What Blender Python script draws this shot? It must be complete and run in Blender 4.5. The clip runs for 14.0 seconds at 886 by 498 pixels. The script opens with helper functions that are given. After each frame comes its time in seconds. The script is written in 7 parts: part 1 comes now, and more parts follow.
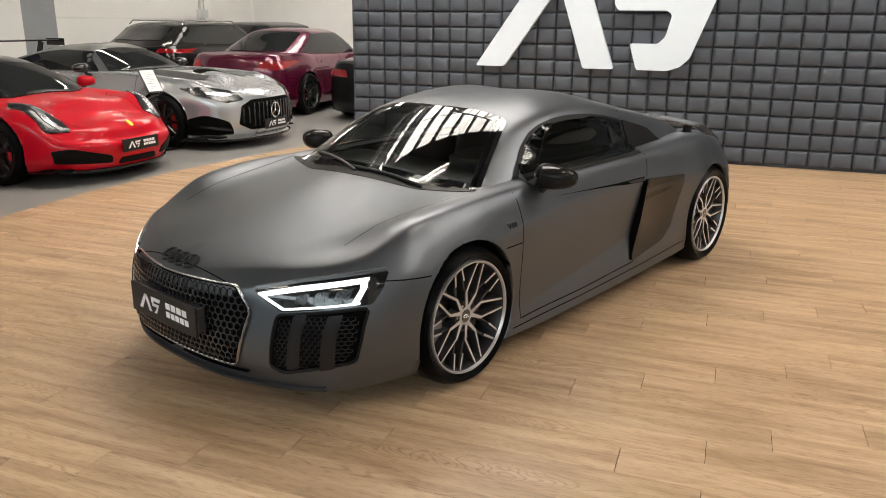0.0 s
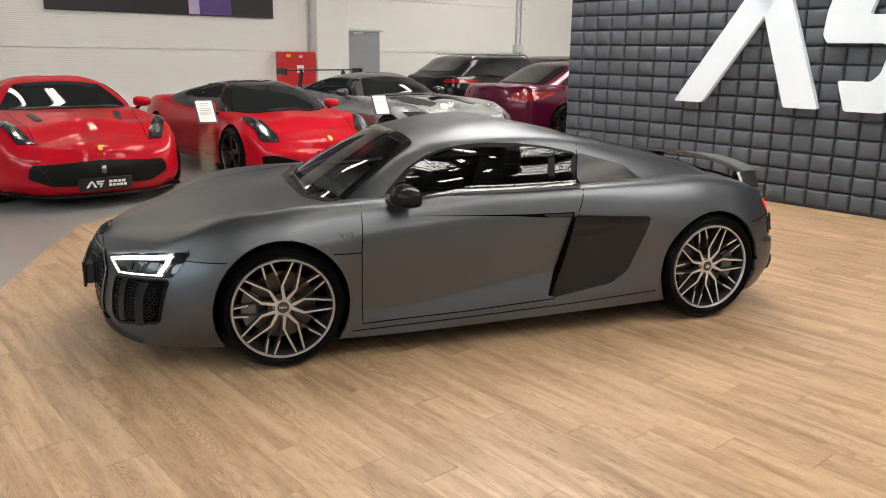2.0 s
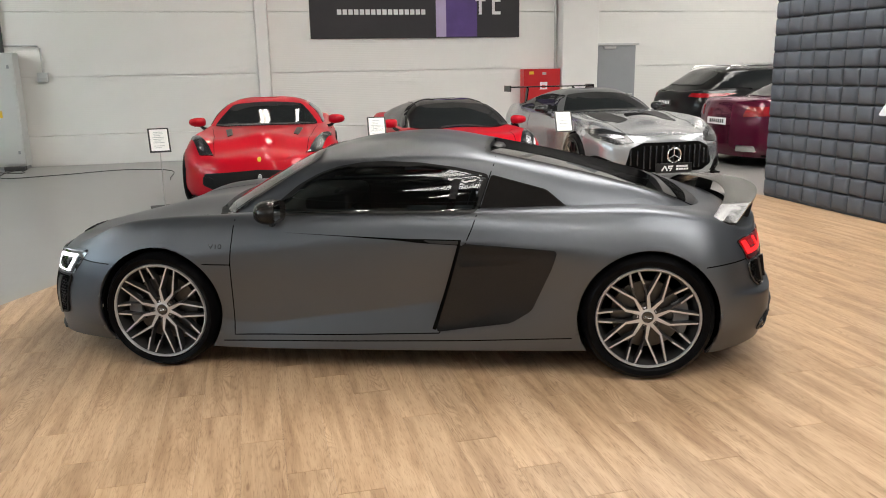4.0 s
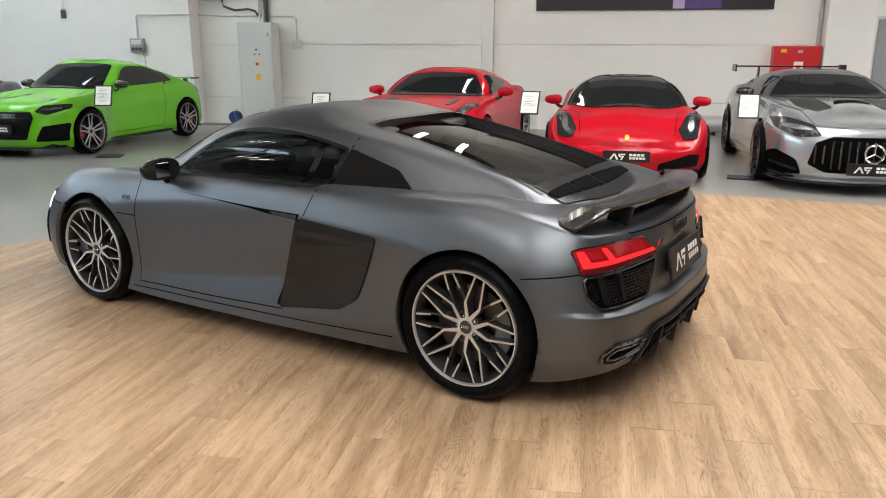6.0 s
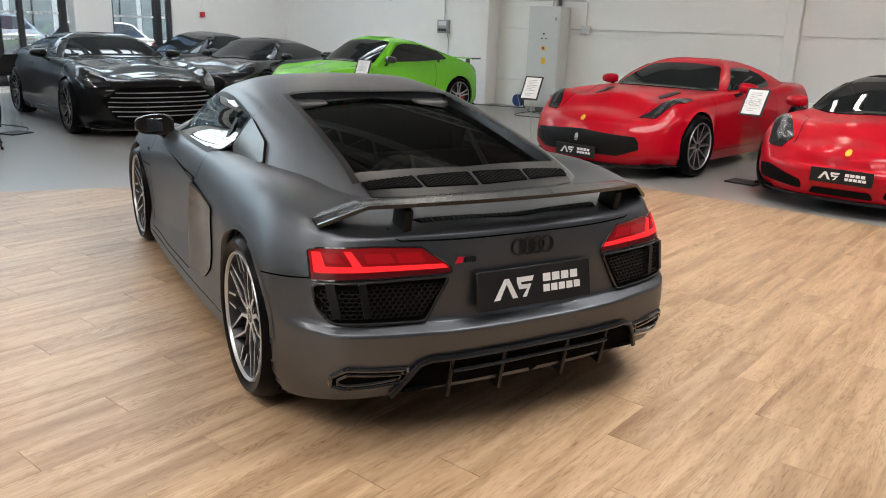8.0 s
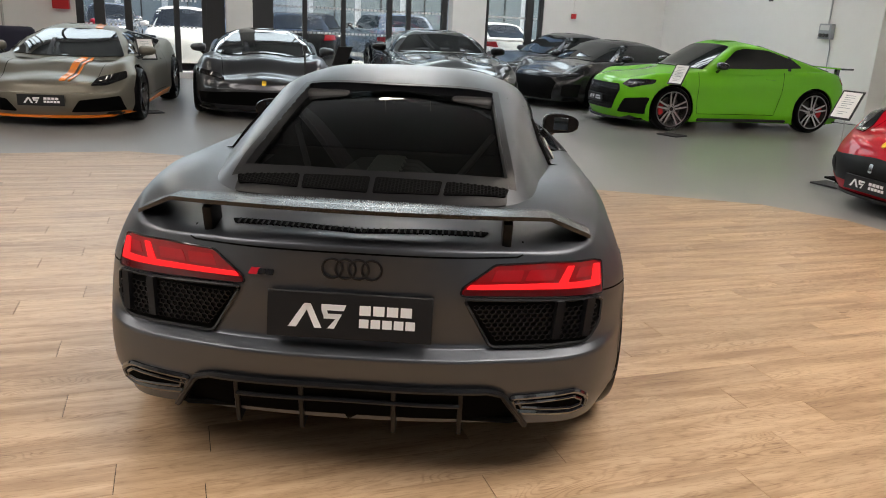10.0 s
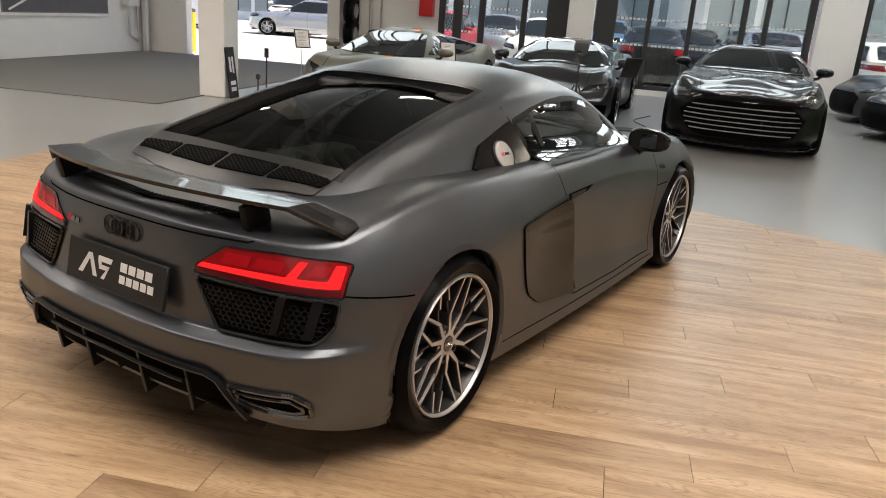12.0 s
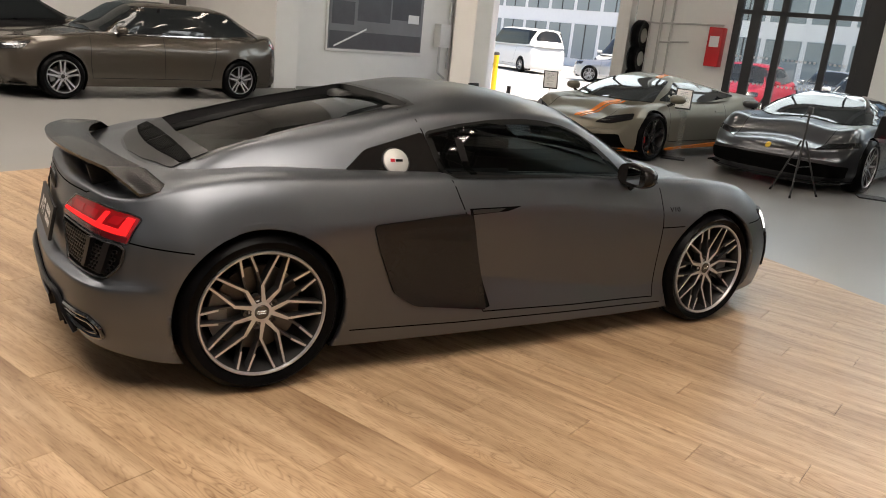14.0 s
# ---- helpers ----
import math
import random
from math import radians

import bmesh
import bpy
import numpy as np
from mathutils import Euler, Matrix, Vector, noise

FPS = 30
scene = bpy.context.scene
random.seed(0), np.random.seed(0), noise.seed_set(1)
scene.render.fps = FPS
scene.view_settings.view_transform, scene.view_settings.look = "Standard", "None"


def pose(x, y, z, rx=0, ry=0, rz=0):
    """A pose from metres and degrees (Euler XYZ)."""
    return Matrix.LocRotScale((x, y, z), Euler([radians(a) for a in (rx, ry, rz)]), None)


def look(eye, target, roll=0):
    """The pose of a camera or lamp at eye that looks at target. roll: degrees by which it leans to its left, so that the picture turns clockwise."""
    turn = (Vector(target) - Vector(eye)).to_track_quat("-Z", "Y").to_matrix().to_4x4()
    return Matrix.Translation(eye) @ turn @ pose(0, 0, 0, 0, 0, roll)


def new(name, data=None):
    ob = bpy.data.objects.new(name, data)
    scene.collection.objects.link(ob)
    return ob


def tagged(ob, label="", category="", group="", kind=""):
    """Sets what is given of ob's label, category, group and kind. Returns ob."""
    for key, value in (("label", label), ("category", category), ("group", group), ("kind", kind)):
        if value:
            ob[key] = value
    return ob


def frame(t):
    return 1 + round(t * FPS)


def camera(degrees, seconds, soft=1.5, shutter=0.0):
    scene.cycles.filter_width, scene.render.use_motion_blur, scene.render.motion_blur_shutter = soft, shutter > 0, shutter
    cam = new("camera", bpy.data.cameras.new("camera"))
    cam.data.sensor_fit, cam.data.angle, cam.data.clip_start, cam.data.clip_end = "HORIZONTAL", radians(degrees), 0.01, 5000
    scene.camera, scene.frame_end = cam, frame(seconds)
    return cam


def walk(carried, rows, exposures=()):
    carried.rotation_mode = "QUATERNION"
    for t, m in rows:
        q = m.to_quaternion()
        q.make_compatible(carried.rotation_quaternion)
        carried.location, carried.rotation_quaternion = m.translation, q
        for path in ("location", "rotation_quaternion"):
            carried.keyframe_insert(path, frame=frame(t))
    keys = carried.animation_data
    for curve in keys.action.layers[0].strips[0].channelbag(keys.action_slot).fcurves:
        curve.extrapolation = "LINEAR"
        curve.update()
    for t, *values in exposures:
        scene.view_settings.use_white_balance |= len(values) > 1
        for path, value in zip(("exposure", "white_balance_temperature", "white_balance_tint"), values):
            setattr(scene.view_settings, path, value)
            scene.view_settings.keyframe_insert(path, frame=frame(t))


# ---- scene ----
from mathutils import geometry
from mathutils.bvhtree import BVHTree

cam = camera(59.9, 14.0, soft=1.0)
PATH = [
    (0, (3.887, 2.991, 1.633), (2.44, 1.732, 1.065), 0.6),
    (0.5, (3.462, 3.553, 1.624), (2.194, 2.108, 1.074), 1.3),
    (1, (2.99, 4.068, 1.631), (1.915, 2.469, 1.096), 1.5),
    (1.5, (2.42, 4.454, 1.637), (1.56, 2.724, 1.121), 1.2),
    (2, (1.82, 4.758, 1.634), (1.17, 2.933, 1.138), 0.8),
    (2.2, (1.562, 4.847, 1.644), (1.002, 2.989, 1.158), 0.5),
    (4.3, (-1.122, 4.769, 1.598), (-0.75, 2.857, 1.146), -0.9),
    (4.5, (-1.36, 4.682, 1.587), (-0.903, 2.789, 1.133), -0.7),
    (5, (-1.921, 4.404, 1.567), (-1.262, 2.574, 1.101), -0.5),
    (5.5, (-2.464, 4.082, 1.553), (-1.618, 2.336, 1.068), -0.3),
    (6, (-2.936, 3.693, 1.544), (-1.915, 2.049, 1.04), 0.1),
    (6.5, (-3.39, 3.278, 1.542), (-2.202, 1.755, 1.023), 0.5),
    (7, (-3.765, 2.782, 1.518), (-2.41, 1.409, 0.989), 1.1),
    (7.5, (-4.099, 2.27, 1.515), (-2.579, 1.087, 0.979), 1.6),
    (8, (-4.269, 1.699, 1.493), (-2.601, 0.74, 0.949), 2.1),
    (8.5, (-4.415, 1.176, 1.506), (-2.633, 0.454, 0.953), 2.5),
    (9, (-4.466, 0.659, 1.495), (-2.604, 0.191, 0.936), 2.7),
    (9.2, (-4.441, 0.452, 1.486), (-2.557, 0.087, 0.925), 2.7),
    (11.3, (-3.873, -1.592, 1.522), (-2.099, -0.889, 0.925), 3.5),
    (11.5, (-3.779, -1.782, 1.503), (-2.044, -0.987, 0.906), 3.6),
    (12, (-3.521, -2.22, 1.505), (-1.899, -1.213, 0.908), 4.2),
    (12.5, (-3.282, -2.672, 1.517), (-1.797, -1.469, 0.928), 4.7),
    (13, (-2.954, -3.038, 1.512), (-1.614, -1.67, 0.933), 5.2),
    (13.5, (-2.634, -3.413, 1.52), (-1.449, -1.905, 0.956), 5.6),
    (14, (-2.277, -3.763, 1.529), (-1.256, -2.133, 0.979), 5.8),
]
walk(cam, [(t, look(eye, target, roll)) for t, eye, target, roll in PATH], ((0.0, 1.04, 7100, 11), (5.0, 1.16, 6650, 10), (7.5, 1.04, 6600, 11), (9.0, 0.83, 6800, 13), (14.0, 0.79, 7450, 14)))

# ---- light ----
world = bpy.data.worlds.new("sky")
scene.world = world
world.use_nodes = True
sky = world.node_tree.nodes.new("ShaderNodeTexSky")
sky.sky_type = "NISHITA"
sky.sun_disc = False
sky.sun_elevation = radians(61)
sky.sun_rotation = radians(159)
bg = world.node_tree.nodes["Background"]
bg.inputs["Strength"].default_value = 0.15
world.node_tree.links.new(sky.outputs[0], bg.inputs[0])
sun = new("sun", bpy.data.lights.new("sun", "SUN"))
sun.data.energy, sun.data.angle, sun.data.color = 5.0, radians(0.6), (1, 0.95, 0.88)
sun.matrix_world = look((25.4, -16.0, 44), (16.8, 6.4, 0))
LIGHT_ROOF = 22.0

# The hall stands turned against the car: u runs along its long back wall, v away from it.
TURN = 20.9
HALL = pose(0, 0, 0, 0, 0, TURN)


def hall(u, v, z=0.0):
    return HALL @ Vector((u, v, z))


# ---- materials ----
def node_material(name, colour, rough=0.5, metal=0.0, spec=0.5, coat=0.0, vary=0.0, scale=5.0, bump=0.0, bump_scale=80.0,
                  stretch=(1, 1, 1), emit=0.0, alpha=1.0, transmission=0.0, rough_vary=0.0, random_tint=0.0):
    m = bpy.data.materials.new(name)
    m.use_nodes = True
    t = m.node_tree
    b = t.nodes["Principled BSDF"]
    b.inputs["Base Color"].default_value = (*colour, 1)
    b.inputs["Roughness"].default_value = rough
    b.inputs["Metallic"].default_value = metal
    b.inputs["Specular IOR Level"].default_value = spec
    b.inputs["Coat Weight"].default_value = coat
    b.inputs["Coat Roughness"].default_value = 0.03
    b.inputs["Transmission Weight"].default_value = transmission
    b.inputs["Alpha"].default_value = alpha
    if emit:
        b.inputs["Emission Color"].default_value = (*colour, 1)
        b.inputs["Emission Strength"].default_value = emit
    if vary or rough_vary or bump or random_tint:
        co = t.nodes.new("ShaderNodeTexCoord")
        mp = t.nodes.new("ShaderNodeMapping")
        mp.inputs["Scale"].default_value = stretch
        t.links.new(co.outputs["Object"], mp.inputs["Vector"])
        big = t.nodes.new("ShaderNodeTexNoise")
        big.inputs["Scale"].default_value = scale
        big.inputs["Detail"].default_value = 6
        big.inputs["Roughness"].default_value = 0.65
        t.links.new(mp.outputs[0], big.inputs["Vector"])
        if vary:
            mix = t.nodes.new("ShaderNodeMix")
            mix.data_type = "RGBA"
            mix.inputs[6].default_value = (*[max(0, c * (1 - vary)) for c in colour], 1)
            mix.inputs[7].default_value = (*[min(1, c * (1 + vary)) for c in colour], 1)
            t.links.new(big.outputs["Fac"], mix.inputs[0])
            out = mix.outputs[2]
            if random_tint:
                info = t.nodes.new("ShaderNodeObjectInfo")
                hsv = t.nodes.new("ShaderNodeHueSaturation")
                rng = t.nodes.new("ShaderNodeMapRange")
                rng.inputs[3].default_value = 1 - random_tint
                rng.inputs[4].default_value = 1 + random_tint
                t.links.new(info.outputs["Random"], rng.inputs[0])
                t.links.new(rng.outputs[0], hsv.inputs["Value"])
                t.links.new(out, hsv.inputs["Color"])
                out = hsv.outputs[0]
            t.links.new(out, b.inputs["Base Color"])
        if rough_vary:
            rr = t.nodes.new("ShaderNodeMapRange")
            rr.inputs[3].default_value = max(0.02, rough - rough_vary)
            rr.inputs[4].default_value = min(1, rough + rough_vary)
            t.links.new(big.outputs["Fac"], rr.inputs[0])
            t.links.new(rr.outputs[0], b.inputs["Roughness"])
        if bump:
            fine = t.nodes.new("ShaderNodeTexNoise")
            fine.inputs["Scale"].default_value = bump_scale
            fine.inputs["Detail"].default_value = 4
            t.links.new(mp.outputs[0], fine.inputs["Vector"])
            bp = t.nodes.new("ShaderNodeBump")
            bp.inputs["Strength"].default_value = bump
            bp.inputs["Distance"].default_value = 0.01
            t.links.new(fine.outputs["Fac"], bp.inputs["Height"])
            t.links.new(bp.outputs[0], b.inputs["Normal"])
    return m


def wood_material():
    m = node_material("oak_plank", (0.50, 0.31, 0.165), 0.42, bump=0.0)
    t = m.node_tree
    b = t.nodes["Principled BSDF"]
    co = t.nodes.new("ShaderNodeTexCoord")
    info = t.nodes.new("ShaderNodeObjectInfo")
    shift = t.nodes.new("ShaderNodeVectorMath")
    shift.operation = "MULTIPLY_ADD"
    wide = t.nodes.new("ShaderNodeCombineXYZ")
    for s in wide.inputs:
        t.links.new(info.outputs["Random"], s)
    shift.inputs[1].default_value = (37.0, 53.0, 11.0)
    t.links.new(wide.outputs[0], shift.inputs[0])
    t.links.new(co.outputs["Object"], shift.inputs[2])
    mp = t.nodes.new("ShaderNodeMapping")
    mp.inputs["Scale"].default_value = (1.0, 0.09, 1.0)
    t.links.new(shift.outputs[0], mp.inputs["Vector"])
    streak = t.nodes.new("ShaderNodeTexNoise")
    streak.inputs["Scale"].default_value = 13
    streak.inputs["Detail"].default_value = 7
    streak.inputs["Roughness"].default_value = 0.58
    streak.inputs["Distortion"].default_value = 0.5
    fibre = t.nodes.new("ShaderNodeTexNoise")
    fibre.inputs["Scale"].default_value = 170
    fibre.inputs["Detail"].default_value = 4
    figure = t.nodes.new("ShaderNodeTexNoise")
    figure.inputs["Scale"].default_value = 6.5
    figure.inputs["Detail"].default_value = 2
    figure.inputs["Distortion"].default_value = 0.3
    patch = t.nodes.new("ShaderNodeTexNoise")
    patch.inputs["Scale"].default_value = 9
    for n in (streak, fibre, patch):
        t.links.new(mp.outputs[0], n.inputs["Vector"])
    wide_map = t.nodes.new("ShaderNodeMapping")
    wide_map.inputs["Scale"].default_value = (1.0, 0.22, 1.0)
    t.links.new(shift.outputs[0], wide_map.inputs["Vector"])
    t.links.new(wide_map.outputs[0], figure.inputs["Vector"])
    knot = t.nodes.new("ShaderNodeTexVoronoi")
    knot.inputs["Scale"].default_value = 5.5
    t.links.new(wide_map.outputs[0], knot.inputs["Vector"])

    def maths(kind, a, b):
        n = t.nodes.new("ShaderNodeMath")
        n.operation = kind
        for k, v in enumerate((a, b)):
            if isinstance(v, (int, float)):
                n.inputs[k].default_value = v
            elif v is not None:
                t.links.new(v, n.inputs[k])
        return n.outputs[0]

    def spread(v, lo, hi, out_lo=0.0, out_hi=1.0):
        n = t.nodes.new("ShaderNodeMapRange")
        n.inputs[1].default_value, n.inputs[2].default_value = lo, hi
        n.inputs[3].default_value, n.inputs[4].default_value = out_lo, out_hi
        t.links.new(v, n.inputs[0])
        return n.outputs[0]

    ramp = t.nodes.new("ShaderNodeValToRGB")
    e = ramp.color_ramp.elements
    e[0].position, e[0].color = 0.31, (0.290, 0.172, 0.093, 1)
    e[1].position, e[1].color = 0.66, (0.550, 0.382, 0.240, 1)
    mid = e.new(0.47)
    mid.color = (0.425, 0.280, 0.164, 1)
    t.links.new(streak.outputs["Fac"], ramp.inputs[0])
    rings = maths("SINE", maths("MULTIPLY", figure.outputs["Fac"], 165.0), None)
    lines = maths("MULTIPLY", spread(rings, 0.2, 1.0), spread(patch.outputs["Fac"], 0.48, 0.70))
    pores = maths("MULTIPLY", spread(fibre.outputs["Fac"], 0.52, 0.70), 0.75)
    spots = spread(knot.outputs["Distance"], 0.055, 0.02)
    dark = maths("MINIMUM", maths("ADD", maths("ADD", maths("MULTIPLY", lines, 0.55), maths("MULTIPLY", pores, 0.75)), maths("MULTIPLY", spots, 0.9)), 1.0)
    mix = t.nodes.new("ShaderNodeMix")
    mix.data_type, mix.blend_type = "RGBA", "MULTIPLY"
    mix.inputs[7].default_value = (0.50, 0.41, 0.33, 1)
    t.links.new(dark, mix.inputs[0])
    t.links.new(ramp.outputs[0], mix.inputs[6])
    hsv = t.nodes.new("ShaderNodeHueSaturation")
    rng = t.nodes.new("ShaderNodeMapRange")
    rng.inputs[3].default_value, rng.inputs[4].default_value = 0.92, 1.07
    t.links.new(info.outputs["Random"], rng.inputs[0])
    t.links.new(rng.outputs[0], hsv.inputs["Value"])
    t.links.new(mix.outputs[2], hsv.inputs["Color"])
    t.links.new(hsv.outputs[0], b.inputs["Base Color"])
    rr = t.nodes.new("ShaderNodeMapRange")
    rr.inputs[3].default_value, rr.inputs[4].default_value = 0.30, 0.48
    t.links.new(fibre.outputs["Fac"], rr.inputs[0])
    t.links.new(rr.outputs[0], b.inputs["Roughness"])
    bp = t.nodes.new("ShaderNodeBump")
    bp.inputs["Strength"].default_value, bp.inputs["Distance"].default_value = 0.12, 0.004
    t.links.new(fibre.outputs["Fac"], bp.inputs["Height"])
    t.links.new(bp.outputs[0], b.inputs["Normal"])
    return m


def glass_material(name, colour, clear):
    """Tinted pane: clear is the share of light that goes straight through."""
    m = bpy.data.materials.new(name)
    m.use_nodes = True
    t = m.node_tree
    t.nodes.remove(t.nodes["Principled BSDF"])
    out = t.nodes["Material Output"]
    tr = t.nodes.new("ShaderNodeBsdfTransparent")
    tr.inputs[0].default_value = (*[c * clear for c in colour], 1)
    gl = t.nodes.new("ShaderNodeBsdfGlossy")
    gl.inputs["Roughness"].default_value = 0.0
    gl.inputs["Color"].default_value = (1, 1, 1, 1)
    fw = t.nodes.new("ShaderNodeLayerWeight")
    fw.inputs[0].default_value = 0.5
    steep = t.nodes.new("ShaderNodeMath")
    steep.operation = "POWER"
    steep.inputs[1].default_value = 5.0
    t.links.new(fw.outputs["Facing"], steep.inputs[0])
    fr = t.nodes.new("ShaderNodeMapRange")
    fr.inputs[3].default_value, fr.inputs[4].default_value = 0.045, 1.0
    t.links.new(steep.outputs[0], fr.inputs[0])
    mix = t.nodes.new("ShaderNodeMixShader")
    t.links.new(fr.outputs[0], mix.inputs[0])
    t.links.new(tr.outputs[0], mix.inputs[1])
    t.links.new(gl.outputs[0], mix.inputs[2])
    t.links.new(mix.outputs[0], out.inputs[0])
    return m


SATIN = node_material("satin_grey_paint", (0.120, 0.128, 0.141), 0.37, 0.9, vary=0.03, scale=3, rough_vary=0.03, bump=0.02, bump_scale=900)
GLOSS_BLACK = node_material("gloss_black", (0.012, 0.012, 0.013), 0.12, coat=1.0)
CARBON = node_material("carbon_fibre", (0.010, 0.010, 0.0105), 0.17, spec=0.3, vary=0.5, scale=160, stretch=(1, 1, 1))
WING_CARBON = node_material("lacquered_carbon", (0.014, 0.013, 0.013), 0.26, spec=0.35, coat=0.2, vary=0.4, scale=160)
TRIM = node_material("black_plastic", (0.018, 0.018, 0.019), 0.55, bump=0.05, bump_scale=300)
# Near-black: joints, plus sheets that paint shade into vents, inlets, exhausts and recesses.
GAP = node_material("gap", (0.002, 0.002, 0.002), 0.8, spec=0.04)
WELL = node_material("wheel_well", (0.004, 0.004, 0.004), 0.85, spec=0.05, vary=0.3)
RUBBER = node_material("tyre_rubber", (0.003, 0.003, 0.0034), 0.30, spec=0.05, vary=0.25, scale=14, bump=0.08, bump_scale=220)
RIM = node_material("machined_rim", (0.56, 0.565, 0.58), 0.32, 0.75, vary=0.05, scale=20)
SPOKE_SIDE = node_material("grey_spoke_side", (0.075, 0.075, 0.078), 0.36, 0.7)
RIM_SIDE = node_material("dark_rim", (0.06, 0.058, 0.058), 0.38, 0.7)
RIM_BLACK = node_material("black_rim", (0.015, 0.015, 0.016), 0.25, coat=0.6)
RIM_SILVER = node_material("silver_rim", (0.48, 0.48, 0.50), 0.32, 0.85)
STEEL = node_material("brake_steel", (0.11, 0.105, 0.10), 0.42, 1.0, vary=0.15, scale=30)
CALIPER = node_material("grey_caliper", (0.16, 0.16, 0.165), 0.4, 0.3)
CALIPER_RED = node_material("red_caliper", (0.55, 0.015, 0.02), 0.35)
CHROME = node_material("chrome", (0.8, 0.8, 0.8), 0.12, 1.0)
MIRROR = node_material("mirror_glass", (0.24, 0.26, 0.27), 0.02, 1.0)
GLASS = glass_material("tinted_glass", (0.78, 0.88, 0.86), 0.24)
WINDSCREEN = glass_material("windscreen_glass", (0.86, 0.92, 0.90), 0.62)
GLASS_DARK = glass_material("privacy_glass", (0.72, 0.80, 0.77), 0.22)
PANE = glass_material("window_pane", (0.94, 0.97, 0.96), 0.95)
GRILLE_BLACK = node_material("grille_black", (0.022, 0.022, 0.023), 0.2, spec=0.6)
MIRROR_SHELL = node_material("satin_black", (0.006, 0.006, 0.007), 0.3, spec=0.35)
INLET_MESH = node_material("inlet_mesh", (0.010, 0.010, 0.011), 0.32, spec=0.35)
MESH_BLACK = node_material("mesh_black", (0.005, 0.005, 0.005), 0.5, spec=0.18)
QUARTER_BLACK = node_material("satin_carbon", (0.012, 0.011, 0.0105), 0.10, spec=0.15, vary=0.1, scale=160)
FRIT = node_material("black_glass_edge", (0.008, 0.008, 0.009), 0.06, coat=0.3)
RED_LENS = node_material("red_lens", (0.24, 0.003, 0.005), 0.2, coat=0.25, emit=0.06)
RED_GLOW = node_material("red_light", (1.0, 0.018, 0.022), 0.4, spec=0.1, emit=0.80)
RED_GLOW.node_tree.nodes["Principled BSDF"].inputs["Base Color"].default_value = (0.25, 0.004, 0.004, 1)
WHITE_GLOW = node_material("white_light", (0.93, 0.97, 1.0), 0.3, emit=1.3)
LEATHER = node_material("dark_leather", (0.020, 0.0195, 0.0195), 0.5, vary=0.2, bump=0.1, bump_scale=120)
WHITE_PRINT = node_material("white_print", (0.80, 0.80, 0.80), 0.5)
PLATE = node_material("plate_black", (0.012, 0.012, 0.013), 0.45, spec=0.3, vary=0.1)
RED_BADGE = node_material("red_badge", (0.55, 0.01, 0.03), 0.3)
YELLOW_BADGE = node_material("yellow_badge", (0.75, 0.50, 0.05), 0.35)
ALLOY = node_material("brushed_alloy", (0.50, 0.49, 0.47), 0.52, 0.7, vary=0.1, scale=60, stretch=(1, 30, 1))
CONCRETE = node_material("polished_concrete", (0.268, 0.262, 0.250), 0.30, coat=0.22, vary=0.16, scale=0.9, rough_vary=0.03)
CONCRETE.node_tree.nodes["Principled BSDF"].inputs["Coat Roughness"].default_value = 0.2
OAK = wood_material()
PANEL = node_material("white_wall_panel", (0.80, 0.795, 0.77), 0.5, vary=0.03, scale=2)
PLASTER = node_material("white_plaster", (0.80, 0.79, 0.765), 0.75, vary=0.04, scale=3, bump=0.05, bump_scale=40)
QUILT = node_material("grey_leatherette", (0.060, 0.071, 0.089), 0.58, vary=0.12, scale=9, bump=0.10, bump_scale=260, random_tint=0.10)
# The letters are no lamp; a faint glow is put in to lift their white.
LETTER = node_material("white_acrylic", (0.66, 0.74, 0.82), 0.35, coat=0.3, emit=0.05)
FRAME = node_material("anthracite_frame", (0.022, 0.023, 0.025), 0.45)
METAL_GREY = node_material("grey_sheet_metal", (0.30, 0.315, 0.33), 0.5, vary=0.05, bump=0.02)
CABINET = node_material("pale_grey_sheet", (0.60, 0.61, 0.60), 0.45, vary=0.04)
RED_PAINT = node_material("red_enamel", (0.56, 0.015, 0.02), 0.35)
YELLOW_PAINT = node_material("yellow_enamel", (0.80, 0.52, 0.03), 0.45)
PAPER = node_material("paper", (0.82, 0.81, 0.79), 0.7)
INK = node_material("ink", (0.06, 0.06, 0.06), 0.7)
ACRYLIC = glass_material("acrylic_post", (0.98, 0.99, 0.99), 0.99)
CARPET = node_material("grey_carpet", (0.160, 0.153, 0.144), 0.95, vary=0.12, scale=12, bump=0.3, bump_scale=350)
ASPHALT = node_material("pale_paving", (0.52, 0.515, 0.50), 0.9, vary=0.15, scale=3, bump=0.3, bump_scale=120)
TUBE_GLOW = node_material("lamp_tube", (1.0, 0.95, 0.88), 0.3, emit=18.5)
CAR_GLASS = node_material("dark_car_glass", (0.013, 0.015, 0.016), 0.03, spec=0.38)
VENT_BLACK = node_material("vent_black", (0.004, 0.004, 0.004), 0.6, spec=0.08)
HEADLAMP = node_material("headlamp", (0.018, 0.019, 0.021), 0.2, 0.1, coat=0.35, vary=0.9, scale=30)
REFLECTOR = node_material("lamp_reflector", (0.20, 0.205, 0.215), 0.25, 0.7, coat=0.5, vary=0.5, scale=40)
TAIL_LAMP = node_material("tail_lamp", (0.26, 0.006, 0.010), 0.15, coat=0.8, vary=0.6, scale=14)
ROOF_SHEET = node_material("grey_roof_sheet", (0.12, 0.12, 0.12), 0.6, vary=0.05)
PIPE = node_material("galvanised_pipe", (0.55, 0.55, 0.54), 0.4, 0.6)


